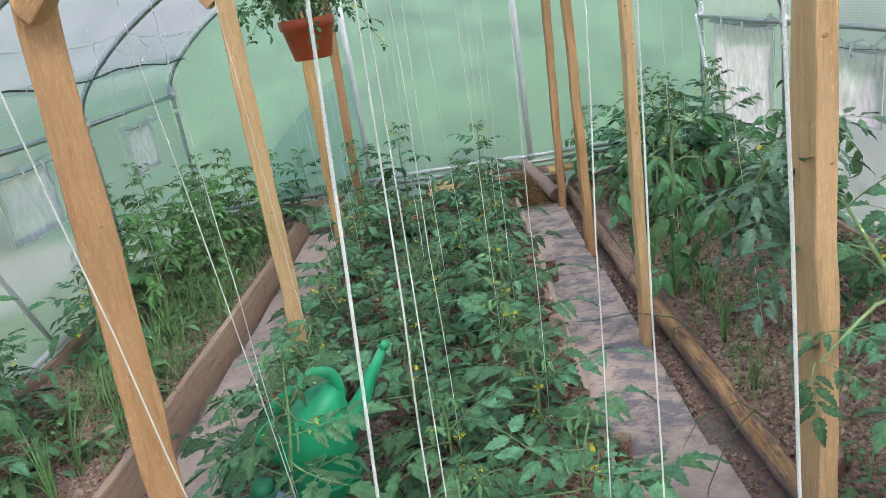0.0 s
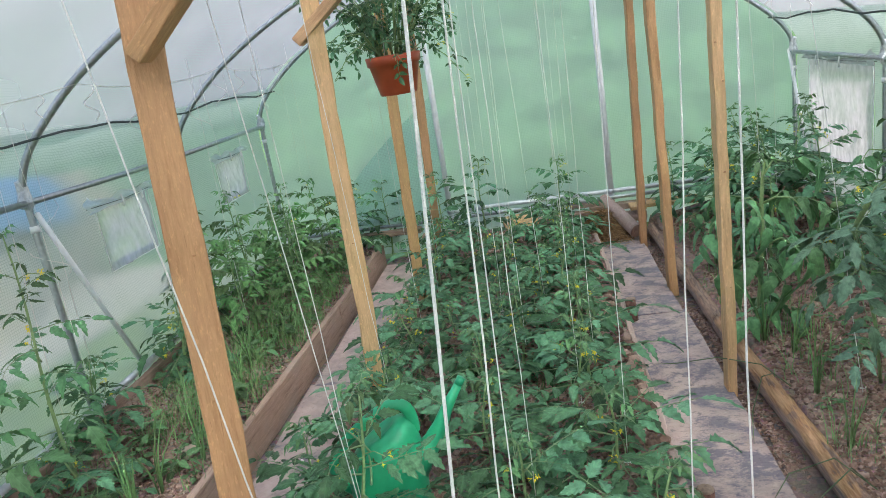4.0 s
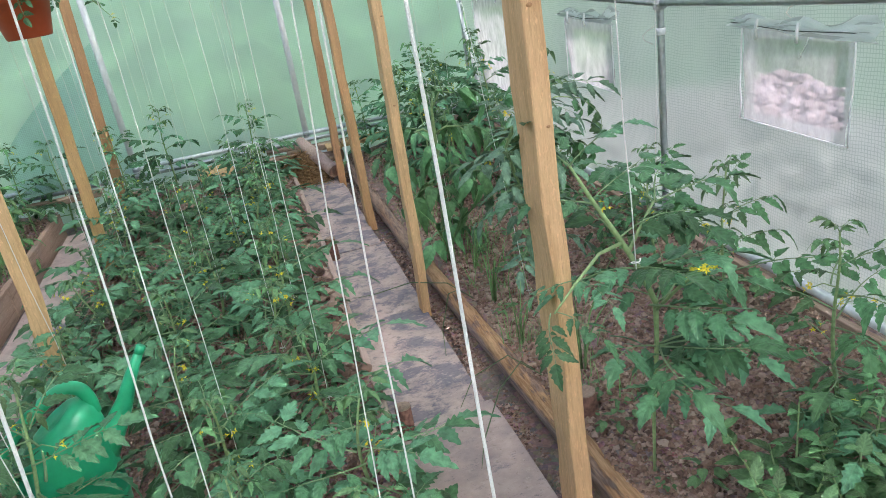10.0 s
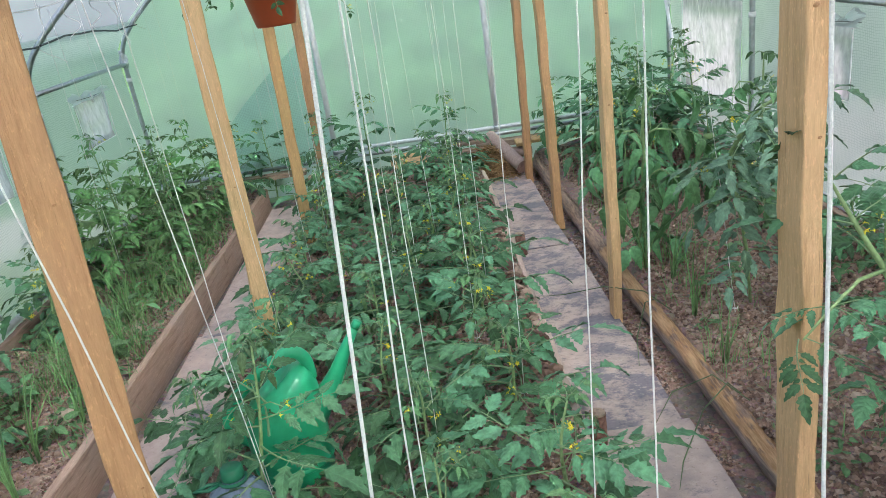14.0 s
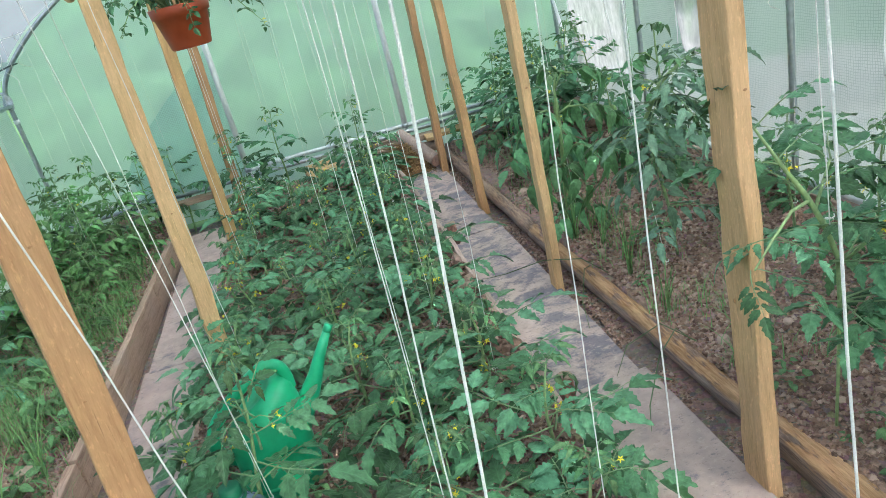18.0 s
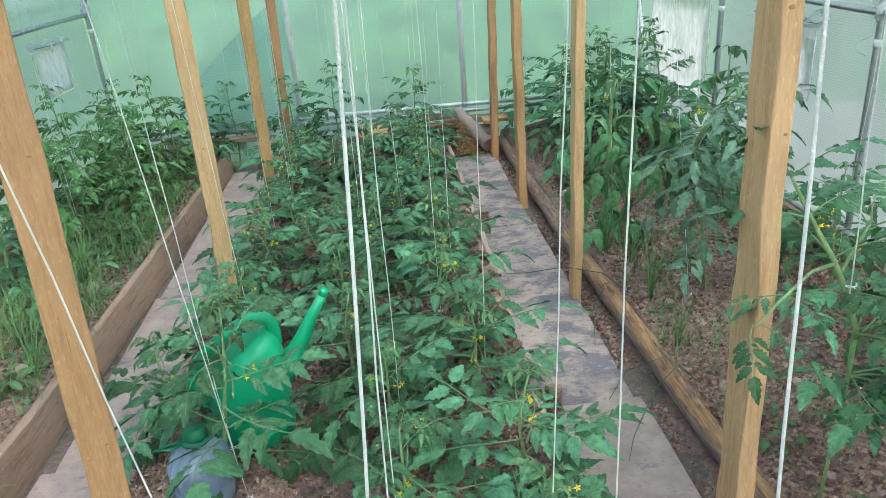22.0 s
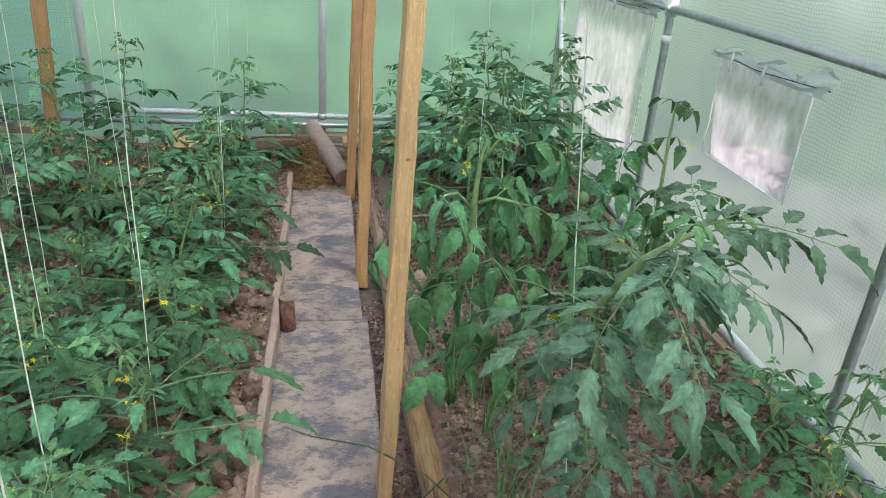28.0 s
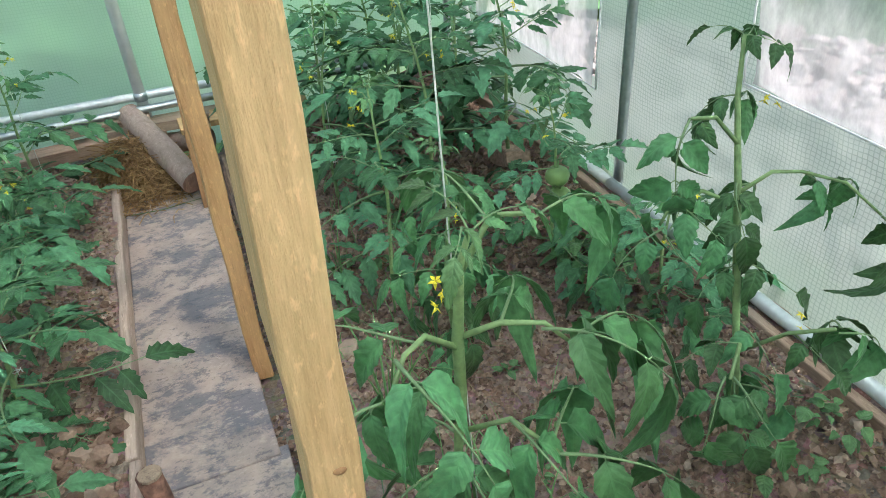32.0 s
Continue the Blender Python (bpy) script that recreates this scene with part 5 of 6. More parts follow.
def limp_forked_plant():
    """The drooping plant by the second post: one stem, two arms near the top, large hanging leaves."""
    q = random.Random(47)
    at = Vector((1.37, 4.265, soil_height(1.37, 4.265) - 0.01))
    e = thing("tomato_plant", Matrix.Translation(at), "drooping tomato plant with a forked top and large hanging leaves", "tomato plant", GR)
    main = [Vector(p) - at for p in ((1.37, 4.265, 0.04), (1.39, 4.265, 0.22), (1.412, 4.26, 0.46), (1.418, 4.245, 0.60), (1.416, 4.24, 0.72), (1.418, 4.22, 0.86), (1.43, 4.21, 0.92))]
    tube("stem", main, [0.0075, 0.0075, 0.008, 0.0095, 0.0095, 0.006, 0.0035], M_STEM, e, 9, "pale green stem")
    arms = [[Vector(p) - at for p in arm] for arm in (((1.416, 4.24, 0.72), (1.47, 4.21, 0.752), (1.53, 4.19, 0.745), (1.57, 4.18, 0.70)), ((1.417, 4.24, 0.70), (1.36, 4.22, 0.76), (1.32, 4.19, 0.765), (1.28, 4.16, 0.71)),
                                                    ((1.418, 4.22, 0.85), (1.47, 4.23, 0.92), (1.53, 4.24, 0.90)), ((1.413, 4.26, 0.50), (1.48, 4.2, 0.56), (1.53, 4.13, 0.53)))]
    for arm in arms:
        tube("side_shoot", arm, [0.0055 - 0.0008 * i for i in range(len(arm))], M_STEM, e, 7)
    spots = [(arms[0][3], 300, 4, 1.0), (arms[0][2], 230, 10, 0.95), (arms[0][1], 330, 14, 0.85), (arms[1][3], 100, 0, 0.95), (arms[1][2], 190, 6, 0.95), (arms[1][1], 60, 12, 0.85), (arms[2][2], 280, 16, 0.8), (arms[2][1], 20, 20, 0.75),
             (arms[3][2], 250, 4, 1.05), (arms[3][2], 330, 6, 1.05), (arms[3][1], 200, 6, 0.95), (main[2], 120, 8, 1.05), (main[2], 190, 4, 1.0), (main[3], 70, 8, 0.95), (main[1], 250, 10, 1.0), (main[1], 150, 10, 0.95), (main[1], 330, 8, 0.95), (main[2], 20, 8, 1.0)]
    for p, a, tilt, size in spots:
        piece("leaf", LEAVES_LIMP[q.randrange(4)], e, Matrix.Translation(p) @ pose(0, 0, 0, 0, 0, a) @ pose(0, 0, 0, tilt, q.uniform(-15, 15), 0) @ Matrix.Scale(size, 4))
    for a in (30, 140, 260):
        piece("leaf", LEAVES_YOUNG[a % 3], e, Matrix.Translation(main[6]) @ pose(0, 0, 0, 0, 0, a) @ pose(0, 0, 0, 35, 0, 0) @ Matrix.Scale(0.6, 4), "pale young leaf at the growing tip")
    bloom(e, main[5] + Vector((-0.05, -0.02, -0.02)), 3, q, 0.9)


limp_forked_plant()


def aim_leaf(parent, mesh, a, b, size, label="", roll=0.0):
    """A leaf whose rib starts at a and heads for b."""
    q = (b - a).to_track_quat("Y", "Z").to_matrix().to_4x4()
    return piece("leaf", mesh, parent, Matrix.Translation(a) @ q @ pose(0, 0, 0, 0, roll, 0) @ Matrix.Scale(size, 4), label)


def arching_plant():
    """The large plant in the side bed whose thick top bends over, long leaves held out flat all round."""
    q = random.Random(83)
    at = Vector((1.66, 3.62, soil_height(1.66, 3.62) - 0.01))
    e = thing("tomato_plant", Matrix.Translation(at), "large grey-green tomato plant with long arching leaves in flower", "tomato plant", GR)
    main = [Vector(p) - at for p in ((1.66, 3.62, 0.08), (1.63, 3.60, 0.36), (1.57, 3.555, 0.62), (1.515, 3.505, 0.79), (1.535, 3.45, 0.88), (1.545, 3.395, 0.955), (1.585, 3.385, 0.99), (1.63, 3.395, 1.01))]
    tube("stem", main, [0.006, 0.007, 0.0075, 0.0085, 0.009, 0.0085, 0.006, 0.0035], M_STEM, e, 9, "thick bent pale green stem")
    aim_leaf(e, LEAVES_BROAD[0], main[3], Vector((1.25, 3.40, 0.70)) - at, 0.66, "long pale-ribbed leaf held out towards the path")
    aims = ((3, (1.36, 3.68, 0.66), 0.8), (3, (1.40, 3.25, 0.62), 0.85), (4, (1.62, 3.75, 0.74), 0.85), (4, (1.42, 3.22, 0.82), 0.8), (5, (1.62, 3.16, 0.82), 0.85), (5, (1.80, 3.30, 0.84), 0.85), (6, (1.88, 3.46, 0.96), 0.8), (7, (1.86, 3.30, 1.03), 0.75),
            (4, (1.78, 3.54, 0.80), 0.9), (2, (1.50, 3.30, 0.46), 0.9), (2, (1.78, 3.42, 0.50), 0.95), (2, (1.42, 3.60, 0.48), 0.85), (2, (1.74, 3.82, 0.50), 0.9), (1, (1.50, 3.42, 0.30), 0.8), (1, (1.84, 3.58, 0.32), 0.85), (7, (1.70, 3.56, 1.05), 0.55), (6, (1.50, 3.24, 0.98), 0.6), (5, (1.46, 3.50, 0.99), 0.5), (4, (1.72, 3.60, 0.92), 0.65), (6, (1.72, 3.22, 0.97), 0.65), (3, (1.72, 3.28, 0.66), 0.9), (3, (1.58, 3.86, 0.62), 0.85), (2, (1.46, 3.84, 0.46), 0.85), (3, (1.82, 3.74, 0.66), 0.9), (4, (1.86, 3.60, 0.84), 0.85), (2, (1.90, 3.74, 0.52), 0.95))
    for k, (node, b, size) in enumerate(aims):
        aim_leaf(e, LEAVES_BROAD[k % 5], main[node], Vector(b) - at, size * q.uniform(0.92, 1.08), roll=q.uniform(-18, 18))
    for a in (20, 150, 270):
        piece("leaf", LEAVES_YOUNG[a % 3], e, Matrix.Translation(main[7]) @ pose(0, 0, 0, 0, 0, a) @ pose(0, 0, 0, 30, 0, 0) @ Matrix.Scale(0.6, 4), "pale young leaf at the growing tip")
    for a, b, n in (((1.55, 3.42, 0.92), (1.538, 3.50, 0.935), 5), ((1.50, 3.50, 0.785), (1.45, 3.559, 0.76), 3), ((1.51, 3.51, 0.775), (1.471, 3.63, 0.71), 3)):
        p0, p1 = Vector(a) - at, Vector(b) - at
        stalk = tube("truss", [p0, p0.lerp(p1, 0.5) + Vector((0, 0, 0.012)), p1], 0.0022, M_STEM, e, 5)
        bloom(stalk, p1, n, q, 0.75)


def wall_plant():
    """The tall thin plant by the film wall: bare stem, two arms that arch over and broad curled leaves hanging from them."""
    q = random.Random(59)
    at = Vector((2.02, 4.25, soil_height(2.02, 4.25) - 0.01))
    e = thing("tomato_plant", Matrix.Translation(at), "tall thin tomato plant with broad curled leaves by the film wall", "tomato plant", GR)
    main = [Vector(p) - at for p in ((2.02, 4.25, 0.12), (2.025, 4.28, 0.34), (2.045, 4.36, 0.58), (2.07, 4.42, 0.72), (2.10, 4.49, 0.86), (2.11, 4.51, 0.97))]
    tube("stem", main, [0.007, 0.0075, 0.0075, 0.007, 0.0055, 0.0035], M_STEM, e, 8)
    arms = [[Vector(p) - at for p in arm] for arm in (((2.06, 4.40, 0.68), (1.99, 4.42, 0.72), (1.935, 4.43, 0.715), (1.90, 4.42, 0.67)), ((2.065, 4.41, 0.70), (2.13, 4.40, 0.735), (2.20, 4.394, 0.72), (2.245, 4.33, 0.715), (2.276, 4.265, 0.67)),
                                                    ((2.03, 4.30, 0.40), (2.06, 4.22, 0.50), (2.085, 4.15, 0.555)), ((2.085, 4.45, 0.78), (2.02, 4.45, 0.85), (1.965, 4.45, 0.86)), ((2.03, 4.30, 0.42), (1.98, 4.25, 0.48), (1.92, 4.2, 0.46)))]
    for arm in arms:
        tube("side_shoot", arm, [0.0045 - 0.0005 * i for i in range(len(arm))], M_STEM, e, 6)
    spots = [(arms[0][3], 110, -30, 0.9), (arms[0][2], 200, -20, 0.85), (arms[0][1], 60, 0, 0.7), (arms[1][4], 220, -40, 0.85), (arms[1][3], 300, -20, 0.75), (arms[1][2], 250, -35, 0.7), (arms[2][2], 250, -10, 0.85), (arms[2][2], 320, -15, 0.8), (arms[2][1], 200, -10, 0.7),
             (arms[3][2], 140, -45, 0.95), (arms[3][1], 60, -20, 0.6), (arms[4][2], 110, -25, 0.95), (arms[4][2], 190, -20, 0.9), (arms[4][1], 60, -10, 0.75), (main[4], 300, 0, 0.6), (main[4], 40, -10, 0.6), (main[5], 20, 10, 0.5), (main[5], 200, 10, 0.5), (main[5], 300, 20, 0.45),
             (main[2], 330, -20, 0.7), (main[2], 100, -20, 0.75), (main[1], 150, -10, 0.9), (main[1], 240, -10, 0.9), (main[1], 310, -5, 0.8), (main[2], 220, -10, 0.85), (main[3], 150, -15, 0.8), (main[3], 270, -20, 0.75), (main[1].lerp(main[2], 0.5), 20, -5, 0.8), (main[1].lerp(main[2], 0.5), 190, -10, 0.85)]
    for k, (p, a, tilt, size) in enumerate(spots):
        piece("leaf", LEAVES_CURLED[k % 4], e, Matrix.Translation(p) @ pose(0, 0, 0, 0, 0, a) @ pose(0, 0, 0, tilt, q.uniform(-20, 20), 0) @ Matrix.Scale(size, 4))
    bloom(e, main[4] + Vector((0.03, -0.05, 0.0)), 3, q, 0.8)
    bloom(e, arms[2][1] + Vector((0.02, 0.0, 0.03)), 2, q, 0.8)


arching_plant()
wall_plant()


# ---- grass, onions, weeds ----
def blades(name, spots, count, height, lean, width, material, label, category, seed):
    """Tufts of arching blades, joined: nobody could count them."""
    r = random.Random(seed)
    verts, faces = [], []
    for sx, sy, rad in spots:
        for _ in range(count):
            a, d = r.uniform(0, 6.283), rad * math.sqrt(r.random())
            x, y = sx + d * math.cos(a), sy + d * math.sin(a)
            h, out, dirn, w = height * r.uniform(0.4, 1.15), lean * r.uniform(0.2, 1.2), r.uniform(0, 6.283), width * r.uniform(0.6, 1.2)
            side = Vector((-math.sin(dirn), math.cos(dirn), 0)) * w
            z0 = soil_height(x, y) - 0.01
            base = len(verts)
            for i in range(5):
                t = i / 4
                c = Vector((x + math.cos(dirn) * out * h * t * t, y + math.sin(dirn) * out * h * t * t, z0 + h * (t - 0.35 * out * t * t * t)))
                verts += [c - side * (1 - t * 0.92), c + side * (1 - t * 0.92)]
            faces += [(base + 2 * i, base + 2 * i + 1, base + 2 * i + 3, base + 2 * i + 2) for i in range(4)]
    ob = new(name, mesh_from(name, verts, faces, material, smooth=True))
    return tagged(ob, label, category, kind="stuff")


r2 = random.Random(5)
blades("grass", [(r2.uniform(-1.75, -1.08), r2.uniform(4.6, 6.4), 0.16) for _ in range(30)], 15, 0.30, 0.8, 0.0036, M_GRASS, "long green grass among the plants of the side bed", "grass", 1)
blades("grass", [(r2.uniform(-1.7, -1.06), r2.uniform(2.1, 4.7), 0.12) for _ in range(64)], 13, 0.14, 0.9, 0.003, M_GRASS, "short green grass tufts on the bare soil", "grass", 2)
blades("grass", [(r2.uniform(1.34, 1.66), r2.uniform(2.7, 6.4), 0.1) for _ in range(52)], 11, 0.16, 0.9, 0.0028, M_GRASS, "short green grass tufts on the bare soil", "grass", 3)
blades("grass", [(r2.uniform(-0.5, 0.75), r2.uniform(3.6, 6.4), 0.1) for _ in range(40)], 8, 0.16, 0.9, 0.003, M_GRASS, "short green grass between the tomato plants", "grass", 4)
blades("grass", [(r2.uniform(-1.42, -1.04), r2.uniform(3.6, 6.3), 0.1) for _ in range(70)], 20, 0.24, 1.0, 0.0026, M_GRASS, "long green grass along the edging plank", "grass", 7)
blades("dry_litter", [(r2.uniform(-0.4, 0.6), r2.uniform(3.4, 6.3), 0.2) for _ in range(60)], 20, 0.06, 2.4, 0.0024, M_DRY, "dry straw bits between the tomato plants", "litter", 8)
blades("dry_litter", [(r2.uniform(1.3, 2.2), r2.uniform(2.0, 6.4), 0.2) for _ in range(40)], 12, 0.05, 2.4, 0.002, M_DRY, "dry straw bits on the soil", "litter", 5)
blades("dry_litter", [(r2.uniform(-1.75, -1.05), r2.uniform(2.0, 6.4), 0.2) for _ in range(60)], 22, 0.05, 2.4, 0.002, M_DRY, "dry straw bits on the soil", "litter", 6)


def onion(x, y, seed, tall=0.34, n=6):
    r = random.Random(seed)
    e = thing("onion_plant", pose(x, y, soil_height(x, y) - 0.01), "green onion with hollow upright leaves", "onion plant", "green onions")
    for k in range(n):
        a, out, h = r.uniform(0, 6.283), r.uniform(0.05, 0.5), tall * r.uniform(0.55, 1.0)
        pts = [(math.cos(a) * (0.008 + out * h * t * t), math.sin(a) * (0.008 + out * h * t * t), h * (t - 0.28 * out * t ** 3)) for t in (0, 0.25, 0.5, 0.75, 1)]
        tube("onion_leaf", pts, [0.003, 0.0036, 0.0032, 0.0022, 0.0008], M_GRASS, e, 5)
    return e


for k, (x, y) in enumerate(((1.40, 3.25), (1.42, 3.62), (1.38, 4.15), (1.46, 4.0), (1.40, 4.7), (-1.12, 2.95), (-1.20, 3.05), (-1.18, 3.2), (-1.12, 3.45), (-1.25, 2.75), (-1.15, 4.0), (-1.22, 4.3), (1.44, 5.3), (-1.3, 2.5), (1.52, 2.95))):
    onion(x, y, 100 + k, 0.30 + 0.08 * (k % 3))


def seedlings(spots, seed):
    """Tiny weeds all over the soil, too small to pick apart."""
    r = random.Random(seed)
    verts, faces, veins = [], [], []
    for x, y, size in spots:
        for k in range(8):
            a, d, h = r.uniform(0, 6.283), r.uniform(0.1, 1.0) * size, r.uniform(0.15, 0.9) * size
            m = Matrix.Translation((x + math.cos(a) * d * 0.7, y + math.sin(a) * d * 0.7, soil_height(x, y) + h)) @ pose(0, 0, 0, r.uniform(-25, 25), r.uniform(-25, 25), math.degrees(a) - 90 + r.uniform(-40, 40))
            s = size * r.uniform(0.35, 0.8)
            lv, lf, lu = leaflet(s, s * 0.36, 0.3, 0.2, 0.2, r)
            base = len(verts)
            verts += [m @ Vector(q) for q in lv]
            veins += lu
            faces += [tuple(base + i for i in fc) for fc in lf]
    ob = new("weed_seedlings", mesh_from("weed_seedlings", verts, faces, M_LEAF_YOUNG, veins, True))
    return tagged(ob, "small bright green weed seedlings on the soil", "weeds", kind="stuff")


def weed(x, y, seed, size, count, label):
    """A low clump: each leaf on its own short stalk."""
    r = random.Random(seed)
    e = thing("weed", pose(x, y, soil_height(x, y)), label, "weed", "leafy weeds")
    for k in range(count):
        a, d, h = r.uniform(0, 6.283), r.uniform(0.1, 1.0) * size, r.uniform(0.15, 0.9) * size
        tip = Vector((math.cos(a) * d * 0.7, math.sin(a) * d * 0.7, h))
        tube("stalk", [(0, 0, -0.02), (tip.x * 0.5, tip.y * 0.5, h * 0.6), tip], 0.0016, M_STEM, e, 3)
        piece("leaf", r.choice(PEPPER_LEAVES), e, Matrix.Translation(tip) @ pose(0, 0, 0, r.uniform(-25, 25), r.uniform(-25, 25), math.degrees(a) - 90 + r.uniform(-40, 40)) @ Matrix.Scale(size * r.uniform(4, 8), 4))
    return e


def pepper_plant(x, y, seed, height, stems, label):
    """A bush of upright stems set with smooth pointed leaves."""
    r = random.Random(seed)
    e = thing("pepper_plant", pose(x, y, soil_height(x, y) - 0.01), label, "pepper plant", "young pepper plants")
    for k in range(stems):
        a, out, h = 6.283 * k / stems + r.uniform(-0.4, 0.4), r.uniform(0.25, 0.65), height * r.uniform(0.7, 1.05)
        pts = [Vector((math.cos(a) * (0.01 + out * h * t), math.sin(a) * (0.01 + out * h * t), h * t)) for t in (0, 0.3, 0.6, 1.0)]
        tube("stem", pts, [0.005, 0.004, 0.003, 0.002], M_STEM, e, 5)
        turn = r.uniform(0, 360)
        for j in range(13):
            t = 0.2 + 0.8 * j / 12
            i = min(2, int(t * 3))
            p = pts[i].lerp(pts[i + 1], min(1.0, t * 3 - i))
            turn += 137.5
            m = Matrix.Translation(p) @ pose(0, 0, 0, 0, 0, turn) @ pose(0, 0, 0, -10 + 55 * t * t, r.uniform(-15, 15), 0) @ Matrix.Scale(r.uniform(0.75, 1.1) * (1.15 - 0.55 * t), 4)
            piece("leaf", r.choice(PEPPER_LEAVES), e, m)
    return e


def plain_leaf(seed):
    q = random.Random(seed)
    v, f, u = leaflet(0.095, 0.027, 0.35, 0.25, 0.12, q)
    return mesh_from("leaf", v, f, M_LEAF_YOUNG, u, True)


PEPPER_LEAVES = [plain_leaf(60 + s) for s in range(4)]
for k, (x, y, h) in enumerate(((1.64, 2.03, 0.30), (1.80, 1.98, 0.26), (1.72, 1.86, 0.28))):
    pepper_plant(x, y, 310 + k, h, 8, "bushy pale green pepper plant with smooth pointed leaves")

r3 = random.Random(9)
seedlings([(r3.choice((r3.uniform(-1.75, -1.05), r3.uniform(1.4, 2.25), r3.uniform(-0.45, 0.7), r3.uniform(-1.75, -1.05))), r3.uniform(1.9, 6.3), r3.uniform(0.025, 0.075)) for _ in range(330)], 200)
LOW = "bright green low leafy clump on the soil"
for k, (x, y, size, n) in enumerate(((-1.33, 3.02, 0.13, 30), (-1.42, 3.55, 0.12, 24), (-1.25, 3.95, 0.12, 26), (-1.2, 4.35, 0.13, 22), (-1.45, 2.55, 0.10, 16), (2.08, 5.0, 0.10, 22), (2.2, 4.95, 0.09, 18), (1.95, 4.7, 0.08, 14), (-1.15, 2.35, 0.09, 14), (-1.18, 3.35, 0.10, 20), (-1.38, 3.3, 0.11, 22), (-1.12, 3.72, 0.10, 20), (-1.4, 4.2, 0.12, 24), (-1.2, 4.68, 0.12, 24), (-1.32, 2.78, 0.09, 18))):
    weed(x, y, 301 + k, size, n, LOW)


def dry_stalk(points, seed):
    q = random.Random(seed)
    pts = [Vector(p) + Vector((q.uniform(-0.01, 0.01), q.uniform(-0.01, 0.01), 0)) for p in points]
    return tagged(tube("dry_stalk", pts, [0.0024] * (len(pts) - 1) + [0.001], M_STALK, None, 5), "long limp onion leaf fallen over the path boards", "onion leaf", "fallen onion leaves")


for k, points in enumerate((((1.36, 3.05, 0.08), (1.30, 3.0, 0.16), (1.18, 2.9, 0.14), (1.08, 2.78, 0.05), (1.03, 2.7, 0.012)), ((1.38, 3.0, 0.08), (1.28, 3.08, 0.15), (1.14, 3.1, 0.09), (1.06, 3.02, 0.02)),
                            ((1.34, 3.7, 0.08), (1.25, 3.75, 0.17), (1.10, 3.88, 0.15), (0.95, 4.05, 0.06), (0.86, 4.15, 0.015)), ((1.32, 3.82, 0.08), (1.24, 3.7, 0.14), (1.16, 3.55, 0.06), (1.13, 3.42, 0.0)), ((0.82, 6.2, 0.02), (0.95, 6.14, 0.05), (1.1, 6.17, 0.04)))):
    dry_stalk(points, 900 + k)


# ---- strings ----
def string(x, y, top, bottom, r=0.0022, lean=(0, 0), seed=0, label="white twine hanging from the roof to a plant"):
    q = random.Random(seed)
    pts = []
    for i in range(9):
        t = i / 8
        pts.append((x + lean[0] * (1 - t) + 0.003 * q.uniform(-1, 1), y + lean[1] * (1 - t) + 0.003 * q.uniform(-1, 1), top + (bottom - top) * t))
    e = thing("hanging_string", pose(0, 0, 0), label, "string", "strings tied to the plants")
    tube("twine", pts, r, M_TWINE, e, 5)
    bx, by = pts[-1][0], pts[-1][1]
    ring = [(bx + 0.011 * math.cos(a * 0.9), by + 0.011 * math.sin(a * 0.9), bottom + 0.012 + 0.002 * a) for a in range(8)]
    tube("tie_loop", ring, r * 1.1, M_TWINE, e, 4, "loop of twine tied round the stem")
    return e


for k, (x, y, kind, size) in enumerate(MIDDLE + LEFT_BED + RIGHT_BED):
    h = soil_height(x, y)
    topz = min(2.17, 2.2 - 0.18 * abs(x - CX) ** 1.6)
    if (x > -0.6 and y < 2.7) or (k % 5 in (1, 3) and x > -0.6) or (x > 1 and k % 2) or (x < -0.6 and k % 3):
        continue
    string(x + 0.02, y, topz, h + 0.12, 0.0014, (rng.uniform(-0.05, 0.05), rng.uniform(-0.06, 0.06)), k)
# base at knee height, slope to the roof, thickness
for k, (x, y, sx, sy, r) in enumerate(((0.278, 1.463, 0.059, 0.059, 0.002), (0.29, 2.021, 0.04, 0.001, 0.0019), (0.66, 2.157, 0.044, 0.044, 0.0016), (0.707, 1.847, 0.01, 0.008, 0.0016), (0.754, 1.402, -0.003, 0.067, 0.002),
                                       (-0.087, 2.024, -0.127, 0.031, 0.0019), (-0.142, 2.586, -0.048, -0.059, 0.0016), (1.386, 2.294, -0.011, 0.028, 0.0016), (0.30, 2.31, 0.01, 0.1, 0.0017), (1.545, 3.52, -0.092, 0.063, 0.0014), (1.446, 4.265, -0.029, 0.01, 0.0014))):
    string(x - 0.05 * sx, y - 0.05 * sy, 2.15, 0.80 if k == 7 else 0.13, r, (sx * 1.95, sy * 1.95), 500 + k, "thick white cord hanging from the roof")


def curl(x, y, z, n, size, seed):
    """A loose end of twine with its kinks."""
    q = random.Random(seed)
    a = q.uniform(0, 6)
    pts = [(x + size * 0.10 * math.sin(a + i * 0.9) * (0.5 + i / n), y + size * 0.22 * math.sin(a * 2 + i * 0.62), z - size * i / n) for i in range(n)]
    return tagged(tube("loose_string", pts, 0.0022, M_TWINE, None, 5), "loose kinked end of white twine", "string", "loose twine ends")


